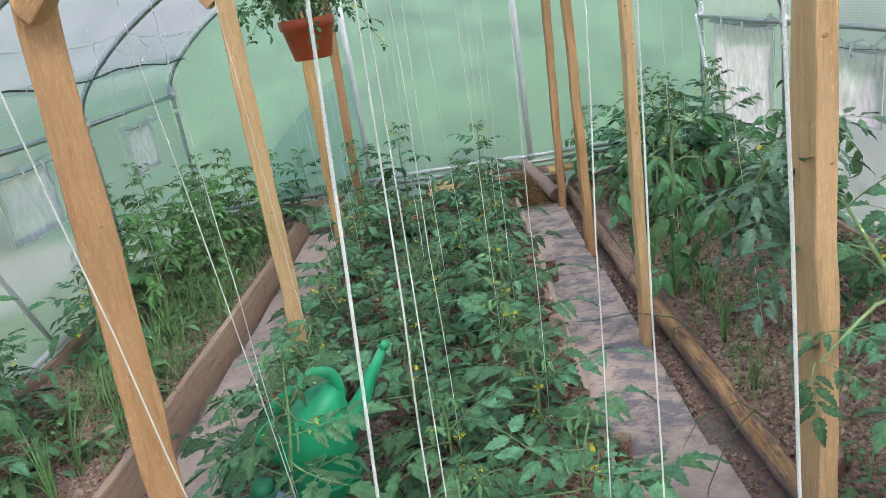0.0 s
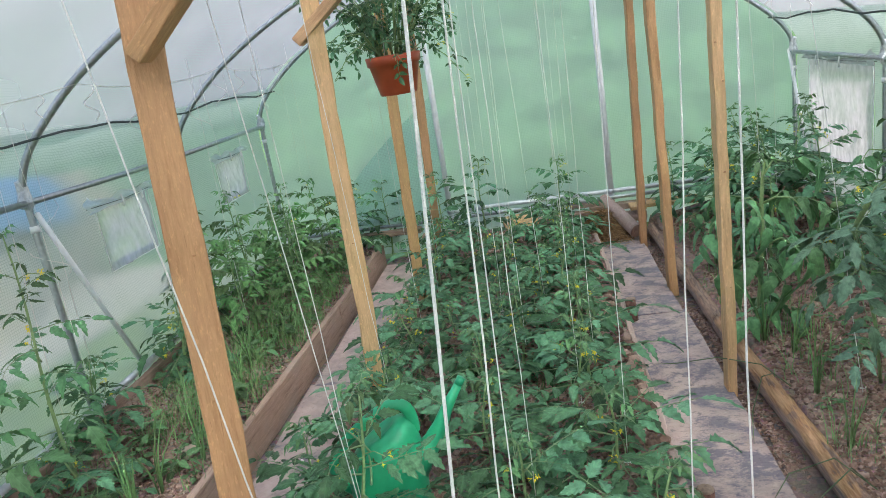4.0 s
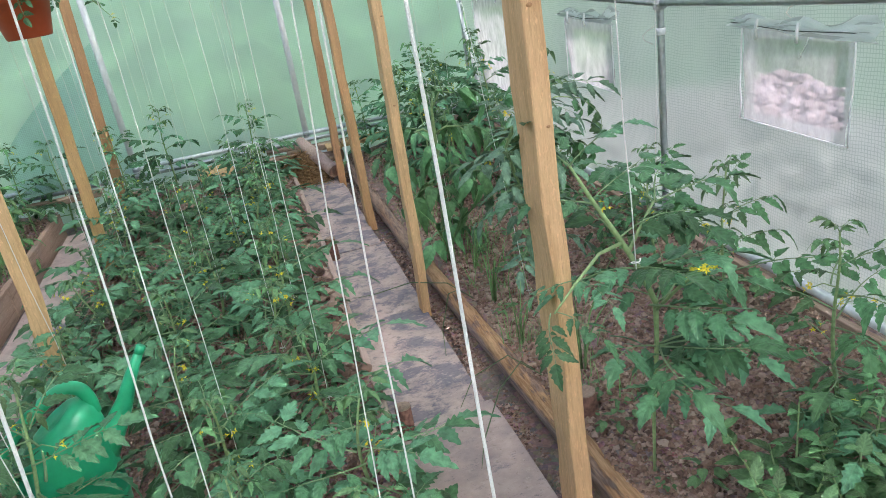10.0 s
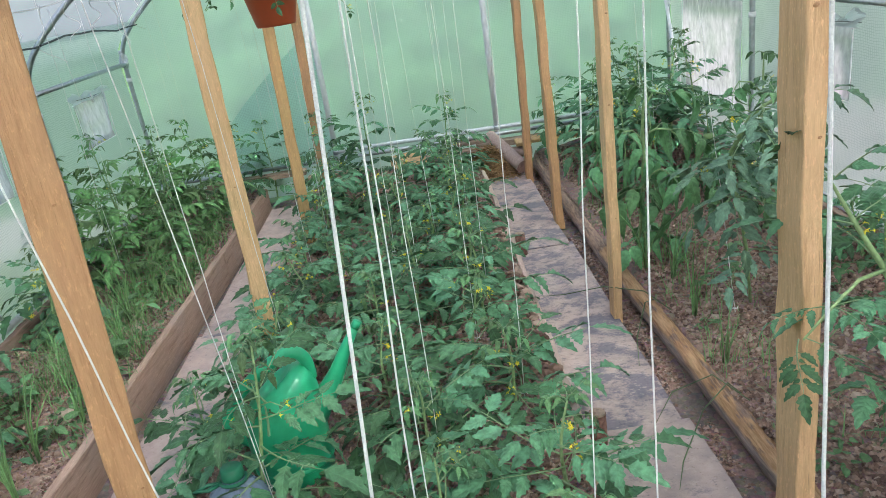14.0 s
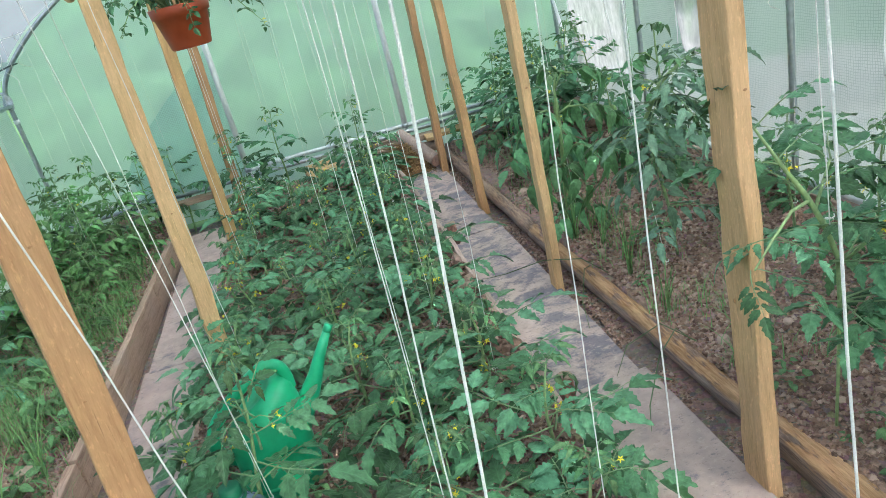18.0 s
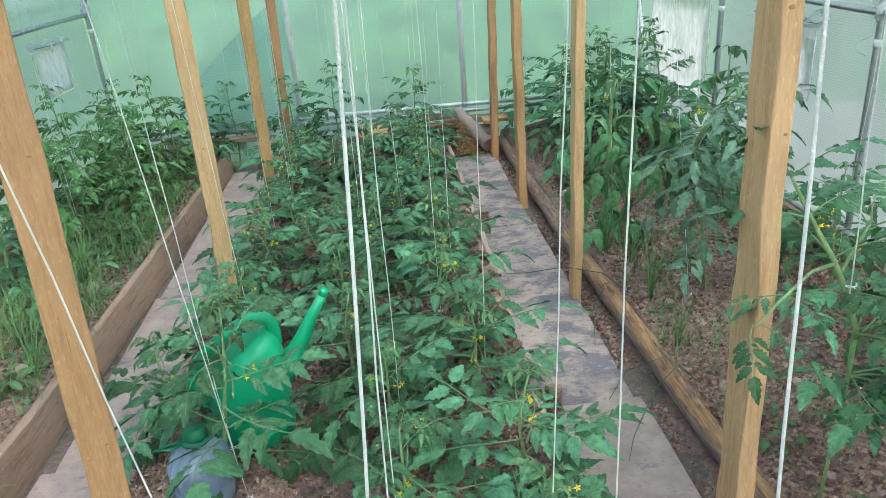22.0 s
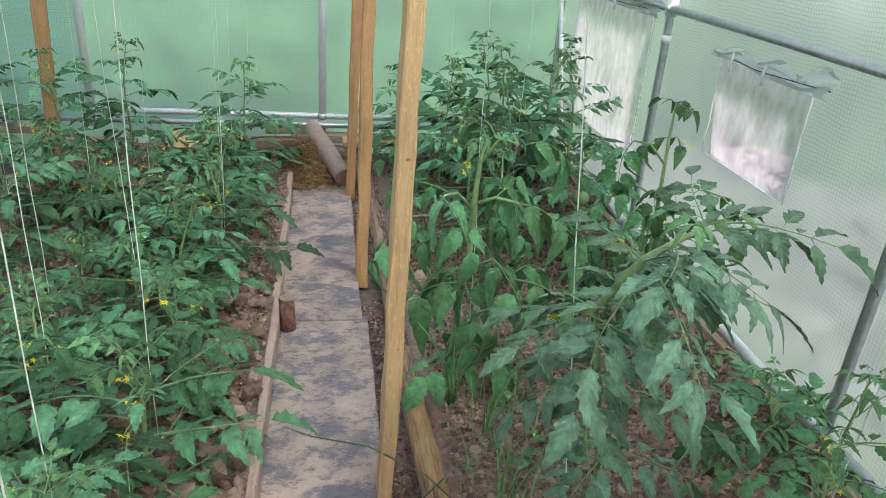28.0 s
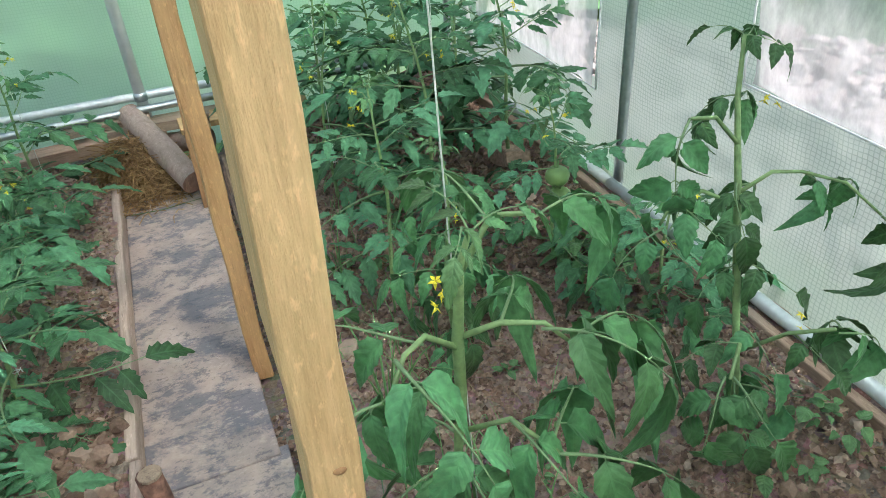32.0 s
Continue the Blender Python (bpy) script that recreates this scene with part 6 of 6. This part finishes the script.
for k in range(22):
    s = -1 if k < 16 else 1
    y = 1.2 + (k % 16) * 0.33 if s < 0 else 2.4 + (k - 16) * 0.7
    x = CX + s * 1.70 + r3.uniform(-0.02, 0.02)
    curl(x, y, 1.70, 12, r3.uniform(0.12, 0.34), 700 + k)
    if s < 0 and k % 3 == 0:
        string(x - 0.02, y + 0.16, 1.70, 0.6, 0.0012, (0, 0), 760 + k)
for k, (x, y) in enumerate(((CX - 2.1, 2.32), (CX - 2.1, 3.84), (CX - 2.1, 1.9), (CX + 2.1, 3.84), (CX + 2.1, 2.95), (CX + 2.1, 2.4))):
    curl(x, y, RAIL, 14, 0.5 if k < 3 else 0.25, 800 + k)

# ---- watering can ----
def watering_can():
    e = thing("watering_can", pose(-0.168, 2.94, soil_height(-0.168, 2.94) - 0.005, 0, 0, 12), "bright green plastic watering can with a long spout", "watering can")
    prof = [(0.001, 0.0), (0.108, 0.0), (0.117, 0.012), (0.121, 0.09), (0.124, 0.2), (0.122, 0.28), (0.113, 0.325), (0.094, 0.352), (0.070, 0.366), (0.052, 0.372), (0.046, 0.368), (0.001, 0.366)]
    v, f = lathe_data(prof, 40)
    v = [(x * 1.06, y * 0.86, z * (1 + 0.85 * max(0.0, z - 0.12) * x / 0.12) - 0.02 * z) for x, y, z in v]
    piece("body", mesh_from("body", v, f, M_CAN, smooth=True), e)
    sp = [Vector(p) for p in ((0.09, 0, 0.20), (0.125, 0, 0.25), (0.165, 0, 0.292), (0.20, 0, 0.345), (0.235, 0, 0.41), (0.28, 0, 0.478))]
    spout = tube("spout", sp, [0.05, 0.044, 0.033, 0.025, 0.019, 0.0135], M_CAN, e, 18)
    tube("spout_tip", [sp[-1], sp[-1] + Vector((0.014, 0, 0.02))], [0.0150, 0.0142], M_CAN, spout, 14)
    path = [Vector(p) for p in ((0.112, 0, 0.345), (0.112, 0, 0.395), (0.098, 0, 0.435), (0.062, 0, 0.452), (0.02, 0, 0.438), (-0.05, 0, 0.398), (-0.115, 0, 0.35), (-0.158, 0, 0.305), (-0.172, 0, 0.255), (-0.158, 0, 0.205), (-0.115, 0, 0.165))]
    for _ in range(2):
        path = [path[0]] + [p for a, b in zip(path, path[1:]) for p in (a.lerp(b, 0.25), a.lerp(b, 0.75))] + [path[-1]]
    tube("handle", path, 0.0205, M_CAN, e, 14)
    rib, rf = lathe_data([(0.12, 0.055), (0.1245, 0.06), (0.1245, 0.07), (0.12, 0.075)], 40)
    piece("rib", mesh_from("rib", [(x * 1.06, y * 0.86, z) for x, y, z in rib], rf, M_CAN, smooth=True), e)
    return e


watering_can()


def water_bottle():
    e = thing("water_bottle", pose(-0.285, 2.66, soil_height(-0.285, 2.66) - 0.01, -4, 3, 20) @ Matrix.Diagonal((1.1, 1.1, 0.84, 1)), "crumpled blue plastic water bottle with green cap and handle", "bottle")
    prof = [(0.001, 0.0), (0.075, 0.0), (0.083, 0.012), (0.084, 0.07), (0.080, 0.082), (0.084, 0.094), (0.084, 0.15), (0.080, 0.178), (0.066, 0.212), (0.044, 0.236), (0.029, 0.246), (0.027, 0.262), (0.0265, 0.272)]
    v, f = lathe_data(prof, 56)
    v = [(x * (1 + 0.045 * math.cos(16 * math.atan2(y, x)) * (1 if z > 0.1 else 0.3)), y * (1 + 0.045 * math.cos(16 * math.atan2(y, x)) * (1 if z > 0.1 else 0.3)), z) for x, y, z in v]
    v = [(x * (1 + 0.05 * noise.noise((x * 20, y * 20, z * 20))), y * (1 + 0.05 * noise.noise((x * 18, y * 18, z * 18 + 5))), z) for x, y, z in v]
    shell = piece("bottle_body", mesh_from("bottle_body", v, f, M_BOTTLE, smooth=True), e)
    cap, cf = lathe_data([(0.001, 0.305), (0.024, 0.305), (0.029, 0.300), (0.031, 0.27), (0.031, 0.262), (0.001, 0.262)], 20)
    piece("cap", mesh_from("cap", cap, cf, M_CAP, smooth=True), shell, label="dark green screw cap")
    ring, gf = lathe_data([(0.030, 0.246), (0.038, 0.247), (0.039, 0.255), (0.031, 0.257)], 20)
    piece("neck_ring", mesh_from("neck_ring", ring, gf, M_CAP, smooth=True), shell)
    tube("carry_strap", [(-0.033, 0, 0.252), (-0.065, 0.012, 0.25), (-0.10, 0.0, 0.246), (-0.066, -0.014, 0.25), (-0.033, 0, 0.252)], 0.007, M_CAP, shell, 8, "green carrying strap")
    return e


water_bottle()

# ---- brick, stones ----
bm = box_bm((0.15, 0.105, 0.055), 0.012, 0.035, 6, 71)
me = bpy.data.meshes.new("broken_brick")
bm.to_mesh(me)
bm.free()
me.materials.append(M_BRICK)
brick = tagged(new("broken_brick", me), "broken piece of pale red brick on the soil", "brick")
brick.matrix_basis = pose(-1.075, 2.62, soil_height(-1.075, 2.62) + 0.045, 14, 8, 52)

second = tagged(new("broken_brick", me), "piece of reddish brick by the foot of the film wall", "brick")
second.matrix_basis = pose(2.17, 5.62, soil_height(2.17, 5.62) + 0.03, 6, 20, 80)


def stone_mesh(name, seed, size, material):
    r = random.Random(seed)
    bm = bmesh.new()
    bmesh.ops.create_icosphere(bm, subdivisions=2, radius=1.0)
    off = Vector((seed, seed * 2, 0))
    for v in bm.verts:
        v.co *= 1 + 0.35 * noise.noise(v.co * 1.3 + off)
        v.co = Vector((v.co.x * size[0], v.co.y * size[1], v.co.z * size[2]))
    me = bpy.data.meshes.new(name)
    bm.to_mesh(me)
    bm.free()
    me.materials.append(material)
    return me


for k, (x, y, s) in enumerate(((0.02, 2.42, 0.055), (0.12, 2.5, 0.035), (0.06, 2.36, 0.03), (-1.2, 3.48, 0.05), (-0.05, 2.3, 0.03), (0.16, 2.36, 0.028), (1.46, 2.95, 0.03), (-1.16, 4.2, 0.04), (1.38, 5.0, 0.04))):
    ob = new("clod", stone_mesh("clod", 30 + k, (s, s * 0.8, s * 0.6), M_CLOD))
    ob.matrix_basis = pose(x, y, soil_height(x, y) + s * 0.25, 0, 0, 40 * k)
    tagged(ob, "large hard lump of dry soil", "clod of soil", "lumps of soil")


# ---- hanging pot ----
def hanging_pot():
    e = thing("hanging_pot", pose(-0.11, 4.0, 1.468) @ Matrix.Scale(0.98, 4), "terracotta-coloured plastic pot hanging from the brace, full of trailing tomato", "hanging plant")
    prof = [(0.001, 0.004), (0.078, 0.0), (0.082, 0.006), (0.108, 0.125), (0.116, 0.128), (0.121, 0.165), (0.116, 0.168), (0.108, 0.15), (0.001, 0.145)]
    v, f = lathe_data(prof, 32)
    bowl = piece("pot", mesh_from("pot", v, f, M_POT, smooth=True), e)
    v, f = lathe_data([(0.001, 0.155), (0.105, 0.152)], 20)
    piece("potting_soil", mesh_from("potting_soil", v, f, M_DARKSOIL), bowl)
    for a in (0.4, 2.5, 4.6):
        tube("hanger", [(0.115 * math.cos(a), 0.115 * math.sin(a), 0.16), (0.03 * math.cos(a), 0.03 * math.sin(a), 0.45), (0.06, -0.03, 0.62)], 0.0016, M_WIRE, e, 4)
    r = random.Random(12)
    small = [compound_leaf(150 + s, M_LEAF, 2, 0.10, 0.5 + 0.1 * s, 0.2, 1.0) for s in range(4)]
    for k in range(50):
        a, reach, rise = r.uniform(0, 6.283), r.uniform(0.05, 0.38), r.uniform(0.02, 0.36)
        if k < 9:
            a = (k / 9.0) * 6.283
            reach, rise = r.uniform(0.28, 0.46), r.uniform(-0.14, 0.10)
        p0 = Vector((0.05 * math.cos(a), 0.05 * math.sin(a), 0.15))
        p3 = Vector((math.cos(a) * reach, math.sin(a) * reach * 0.8, 0.16 + rise))
        p1 = p0.lerp(p3, 0.35) + Vector((0, 0, 0.10))
        p2 = p0.lerp(p3, 0.7) + Vector((0, 0, 0.07))
        pts = [p0, p1, p2, p3]
        shoot = tube("shoot", pts, [0.003, 0.0026, 0.002, 0.0012], M_STEM, e, 4)
        for j in range(6):
            t = 0.3 + 0.7 * j / 5
            i = min(2, int(t * 3))
            p = pts[i].lerp(pts[i + 1], t * 3 - i)
            s = r.uniform(0.5, 0.85)
            piece("leaf", r.choice(small), shoot, Matrix.Translation(p) @ pose(0, 0, 0, 0, 0, r.uniform(0, 360)) @ pose(0, 0, 0, r.uniform(-45, 30), r.uniform(-25, 25), 0) @ Matrix.Scale(s, 4))
        if k % 4 == 0:
            bloom(shoot, p3, 2, r, 0.8)
    return e


hanging_pot()


# ---- far end: log, straw, boards ----
def round_log(a, b, r, label, seed):
    a, b = Vector(a), Vector(b)
    e = thing("log", pose(0, 0, 0), label, "log")
    pts = [a.lerp(b, i / 10) for i in range(11)]
    v, f = tube_data(pts, r, 16, False)
    v = [p + noise.noise_vector(Vector(p) * 8 + Vector((seed, 0, 0))) * r * 0.12 for p in v]
    piece("trunk", mesh_from("trunk", v, f, M_PALEWOOD, smooth=True), e)
    for end in (0, 10):
        ring = v[end * 16:(end + 1) * 16]
        c = sum(ring, Vector()) / 16
        piece("cut_end", mesh_from("cut_end", [c] + ring, [(0, i + 1, (i + 1) % 16 + 1) for i in range(16)], M_PLANK), e, label="cut end of the log")
    return e


round_log((0.895, 6.66, 0.255), (1.085, 6.24, 0.085), 0.052, "grey-brown weathered round log lying aslant on straw", 1)
round_log((1.02, 6.62, 0.11), (1.20, 6.55, 0.12), 0.045, "short dark log behind the path", 2)


def straw_heap():
    r = random.Random(4)
    verts, faces = [], []
    for k in range(3600):
        x, y = r.gauss(0.88, 0.10), r.gauss(6.44, 0.085)
        h = 0.17 * math.exp(-((x - 0.86) / 0.17) ** 2 - ((y - 6.48) / 0.14) ** 2)
        z = h * r.uniform(0.75, 1.25) + 0.004
        a, b, l = r.uniform(0, 6.283), r.uniform(-1.1, 0.5), r.uniform(0.04, 0.11)
        d = Vector((math.cos(a) * math.cos(b), math.sin(a) * math.cos(b), math.sin(b))) * l
        p = Vector((x, y, z))
        mid = p + d * 0.5 + Vector((0, 0, 0.012))
        v, f = tube_data([p, mid, p + d], 0.0019, 3, False)
        base = len(verts)
        verts += v
        faces += [tuple(base + i for i in q) for q in f]
    core = grid_mesh("core", 0.66, 1.08, 6.3, 6.68, 0.02, lambda x, y: 0.185 * math.exp(-((x - 0.87) / 0.16) ** 2 - ((y - 6.48) / 0.13) ** 2) - 0.055, M_DARKSOIL, 0.02)
    e = thing("straw_heap", pose(0, 0, 0), "heap of rusty brown straw at the end of the path", "straw")
    piece("straw_core", core, e)
    piece("straw", mesh_from("straw", verts, faces, M_STRAW), e)


straw_heap()


def plank(x, y, z, length, width, thick, turn, material, label, tilt=0, seed=0, name="loose_plank"):
    bm = box_bm((width, thick, length), 0.004, 0.006, 8, seed)
    me = bpy.data.meshes.new(name)
    bm.to_mesh(me)
    bm.free()
    me.materials.append(material)
    ob = new(name, me)
    ob.matrix_basis = pose(x, y, z, tilt, 0, turn) @ pose(0, 0, 0, 0, 90, 0) @ pose(0, 0, 0, 0, 0, 90)
    return tagged(ob, label, "plank", "boards lying at the end wall")


plank(0.55, 6.60, 0.165, 0.95, 0.10, 0.05, 3, M_PLANK, "thick reddish-brown plank lying along the end wall", 0, 1)
plank(1.05, 6.63, 0.20, 0.55, 0.09, 0.045, -2, M_OLDWOOD, "weathered plank lying along the end wall", 0, 2)
plank(0.80, 6.64, 0.235, 0.35, 0.07, 0.03, 4, M_OLDWOOD, "short weathered board on the planks", 0, 3)
plank(-0.35, 6.58, 0.16, 0.5, 0.09, 0.03, -3, M_BRICK, "reddish board lying along the end wall", 0, 4)
plank(0.22, 6.54, 0.195, 0.27, 0.17, 0.025, 12, M_CUTWOOD, "pale fresh-sawn board leaning by the end wall", 24, 5)
plank(1.42, 6.55, 0.205, 0.42, 0.10, 0.03, -4, M_CUTWOOD, "pale fresh-sawn board lying by the end wall", 8, 6)
plank(1.14, 6.55, 0.20, 0.12, 0.10, 0.03, 3, M_CUTWOOD, "pale fresh-sawn offcut by the end wall", 10, 7)
plank(-1.0, 6.58, 0.22, 0.8, 0.09, 0.04, 2, M_OLDWOOD, "weathered plank lying along the end wall", 0, 8)


# ---- green tomatoes ----
def fruit(x, y, z, r, seed):
    e = thing("tomato_fruit", pose(x, y, z), "unripe pale green tomato on the plant", "tomato", "green tomatoes")
    prof = [(0.001, -r * 0.8)] + [(r * math.sin(a) * (1.0), -r * 0.82 * math.cos(a)) for a in (0.4, 0.8, 1.2, 1.57, 1.95, 2.35, 2.7)] + [(0.001, r * 0.68)]
    v, f = lathe_data(prof, 18)
    v = [(a * (1 + 0.05 * math.cos(4 * math.atan2(b, a))), b * (1 + 0.05 * math.cos(4 * math.atan2(b, a))), c) for a, b, c in v]
    ball = piece("fruit", mesh_from("fruit", v, f, M_TOMATO, smooth=True), e)
    tube("stalk", [(0, 0, r * 0.68), (0.004, 0.003, r * 0.68 + 0.025)], 0.0025, M_STEM, ball, 5)


fruit(2.05, 5.06, 0.43, 0.036, 1)
fruit(2.055, 5.05, 0.37, 0.032, 2)

# ---- outside ----
def slope(name, x0, x1, y0, y1, step, fn, material, label):
    ob = new(name, grid_mesh(name, x0, x1, y0, y1, step, fn, material, 0))
    return tagged(ob, label, "bank", kind="structure")


slope("bank_right", 4.2, 60, -40, 60, 0.6, lambda x, y: 0.02 + 9.0 * (1 - math.exp(-(x - 4.2) / 9.0)) + 0.2 * noise.noise((x * 0.5, y * 0.5, 0)), M_BANK, "green overgrown bank beside the tunnel")
slope("bank_end", -40, 40, 7.7, 70, 0.9, lambda x, y: -0.25 + 4.8 * (1 - math.exp(-(y - 7.7) / 4.5)) + 0.4 * noise.noise((x * 0.4, y * 0.4, 3)), M_BANK, "green overgrown bank behind the tunnel")
slope("yard_right", 2.5, 3.2, -6, 12, 0.35, lambda x, y: -0.10 + 0.03 * noise.noise((x, y, 5)), M_SAND, "pale dry gravel beside the tunnel")
slope("yard_left", -12, -3.5, -8, 14, 0.5, lambda x, y: -0.10 + 0.05 * noise.noise((x, y, 5)), M_YARD, "pale dry gravel yard beside the tunnel")


def rubble():
    """A tipped heap of pale stones along the tunnel."""
    r = random.Random(21)
    phi = (1 + 5 ** 0.5) / 2
    ico_v = [Vector(v).normalized() for v in ((-1, phi, 0), (1, phi, 0), (-1, -phi, 0), (1, -phi, 0), (0, -1, phi), (0, 1, phi), (0, -1, -phi), (0, 1, -phi), (phi, 0, -1), (phi, 0, 1), (-phi, 0, -1), (-phi, 0, 1))]
    ico_f = [(0, 11, 5), (0, 5, 1), (0, 1, 7), (0, 7, 10), (0, 10, 11), (1, 5, 9), (5, 11, 4), (11, 10, 2), (10, 7, 6), (7, 1, 8), (3, 9, 4), (3, 4, 2), (3, 2, 6), (3, 6, 8), (3, 8, 9), (4, 9, 5), (2, 4, 11), (6, 2, 10), (8, 6, 7), (9, 8, 1)]
    return r, ico_v, ico_f


r, ICO_V, ICO_F = rubble()


def scatter(name, count, place, size, material, label, category, seed):
    q = np.random.default_rng(seed)
    base = np.array([tuple(v) for v in ICO_V])
    verts, faces = [], []
    for k in range(count):
        c, s = place(q), size(q)
        jit = 1 + q.uniform(-0.28, 0.28, (12, 1))
        a = q.uniform(0, 6.283)
        rot = np.array([[math.cos(a), -math.sin(a), 0], [math.sin(a), math.cos(a), 0], [0, 0, 1]])
        pts = (base * jit * np.array([s, s * q.uniform(0.6, 1.0), s * q.uniform(0.45, 0.8)])) @ rot.T + c
        verts.extend(map(tuple, pts))
        faces.extend((f[0] + 12 * k, f[1] + 12 * k, f[2] + 12 * k) for f in ICO_F)
    ob = new(name, mesh_from(name, verts, faces, material))
    return tagged(ob, label, category, kind="stuff")


def heap_edge(y):
    return 4.3 - 0.42 * max(0.0, y - 5.4)


def heap_z(x, y):
    return -0.1 + 0.44 * min(1.0, max(0.0, (x - 3.1) / 1.3)) - 0.8 * max(0.0, x - heap_edge(y)) + 0.10 * noise.noise((x, y, 8))


slope("rubble_core", 3.1, 5.4, -4, 12, 0.12, lambda x, y: heap_z(x, y) - 0.06 + 0.05 * noise.noise((x * 5, y * 5, 2)), M_RUBBLE, "pale stony earth of the rubble heap")


def rubble_place(q):
    y = -2 + 11 * q.random()
    x = 3.1 + (max(3.3, heap_edge(y)) - 3.1) * q.random()
    return np.array([x, y, heap_z(x, y) - 0.01])


scatter("rubble", 9500, rubble_place, lambda q: 0.015 + 0.065 * q.random() ** 4, M_RUBBLE, "heap of pale broken stones outside the tunnel", "rubble", 3)


def clod_place(x0, x1):
    def place(q):
        x, y = q.uniform(x0, x1), 1.2 + 5.5 * q.random() ** 1.25
        return np.array([x, y, soil_height(x, y) + 0.003])
    return place


for seed, (x0, x1, n) in enumerate(((-1.76, -1.02, 1800), (-0.53, 0.77, 2600), (1.36, 2.31, 2200))):
    scatter("soil_lumps", n, clod_place(x0, x1), lambda q: 0.006 + 0.017 * q.random() ** 3, M_CLOD, "rough lumps of dry brown soil", "soil lumps", 50 + seed)


scatter("soil_lumps", 420, lambda q: np.array([q.uniform(0.5, 0.775), q.uniform(3.3, 5.0), 0.085 + 0.02 * q.random()]), lambda q: 0.012 + 0.026 * q.random() ** 1.6, M_CLOD, "coarse grey-brown clods beside the path", "soil lumps", 58)


def crumbs(count, x0, x1, seed, coarse=0.0085):
    """Fine loose crumbs over a bed."""
    q = np.random.default_rng(seed)
    octa = np.array([(1, 0, 0), (0, 1, 0), (-1, 0, 0), (0, -1, 0), (0, 0, 1), (0, 0, -1)], float)
    tri = np.array([(0, 1, 4), (1, 2, 4), (2, 3, 4), (3, 0, 4), (1, 0, 5), (2, 1, 5), (3, 2, 5), (0, 3, 5)])
    xs, ys = q.uniform(x0, x1, count), 1.5 + 5.1 * q.random(count) ** 1.3
    zs = np.array([soil_height(a, b) for a, b in zip(xs, ys)])
    size = 0.0035 + coarse * q.random(count) ** 2
    turn = q.uniform(0, 6.283, count)
    shape = octa[None] * (1 + q.uniform(-0.35, 0.35, (count, 6, 1))) * (size[:, None] * np.stack([np.ones(count), q.uniform(0.6, 1, count), q.uniform(0.45, 0.85, count)], 1))[:, None, :]
    c, s2 = np.cos(turn)[:, None], np.sin(turn)[:, None]
    pts = np.stack([shape[..., 0] * c - shape[..., 1] * s2 + xs[:, None], shape[..., 0] * s2 + shape[..., 1] * c + ys[:, None], shape[..., 2] + zs[:, None] + 0.003], -1)
    faces = (tri[None] + 6 * np.arange(count)[:, None, None]).reshape(-1, 3)
    ob = new("soil_crumbs", mesh_from("soil_crumbs", pts.reshape(-1, 3).tolist(), faces.tolist(), M_CLOD))
    return tagged(ob, "loose crumbs of dry brown soil", "soil crumbs", kind="stuff")


crumbs(26000, -1.77, -1.02, 61)
crumbs(40000, -0.53, 0.77, 62, 0.0105)
crumbs(36000, 1.34, 2.31, 63, 0.012)
crumbs(7000, 1.12, 1.27, 64)
crumbs(3500, -0.6, -0.52, 65)


# ---- yard on the other side ----
def tarped_stack():
    e = thing("straw_bale_stack", pose(-5.6, 6.2, -0.1), "stack of pale straw bales under a blue tarpaulin", "bale stack")
    for k, (x, y, z, sx, sy, sz) in enumerate(((0, -2.6, 0.45, 0.9, 0.9, 0.9), (0.1, -1.62, 0.62, 0.9, 0.85, 1.24), (0, 1.62, 0.65, 0.9, 0.85, 1.3), (0, 2.6, 0.4, 0.9, 0.9, 0.8), (0, 0.1, 0.35, 1.0, 2.3, 0.7))):
        ob = part("bale", box_bm((sx, sy, sz), 0.06, 0.05, 4, 400 + k), M_BALE, e)
        ob.matrix_basis = pose(x, y, z)
    verts, faces = [], []
    for i in range(11):
        for j in range(17):
            u, v = i / 10 * 2 - 1, j / 16 * 2 - 1
            x, y = u * 0.75, v * 1.3
            z = 1.68 - 0.85 * abs(u) ** 3 - 0.25 * v * v + 0.08 * noise.noise((x * 3, y * 3, 1))
            verts.append((x, y, z))
    faces = [(i * 17 + j, (i + 1) * 17 + j, (i + 1) * 17 + j + 1, i * 17 + j + 1) for i in range(10) for j in range(16)]
    piece("tarpaulin", mesh_from("tarpaulin", verts, faces, M_TARP, smooth=True), e, label="blue tarpaulin")
    load = part("covered_load", box_bm((0.5, 0.95, 0.8), 0.12, 0.05, 4, 77), M_SHADE, e, "grey covered load")
    load.matrix_basis = pose(0.85, -0.57, 1.0)
    leg = part("pallet", box_bm((0.6, 1.1, 0.65), 0.03, 0.03, 2, 78), M_BALE, e)
    leg.matrix_basis = pose(0.85, -0.57, 0.32)


tarped_stack()
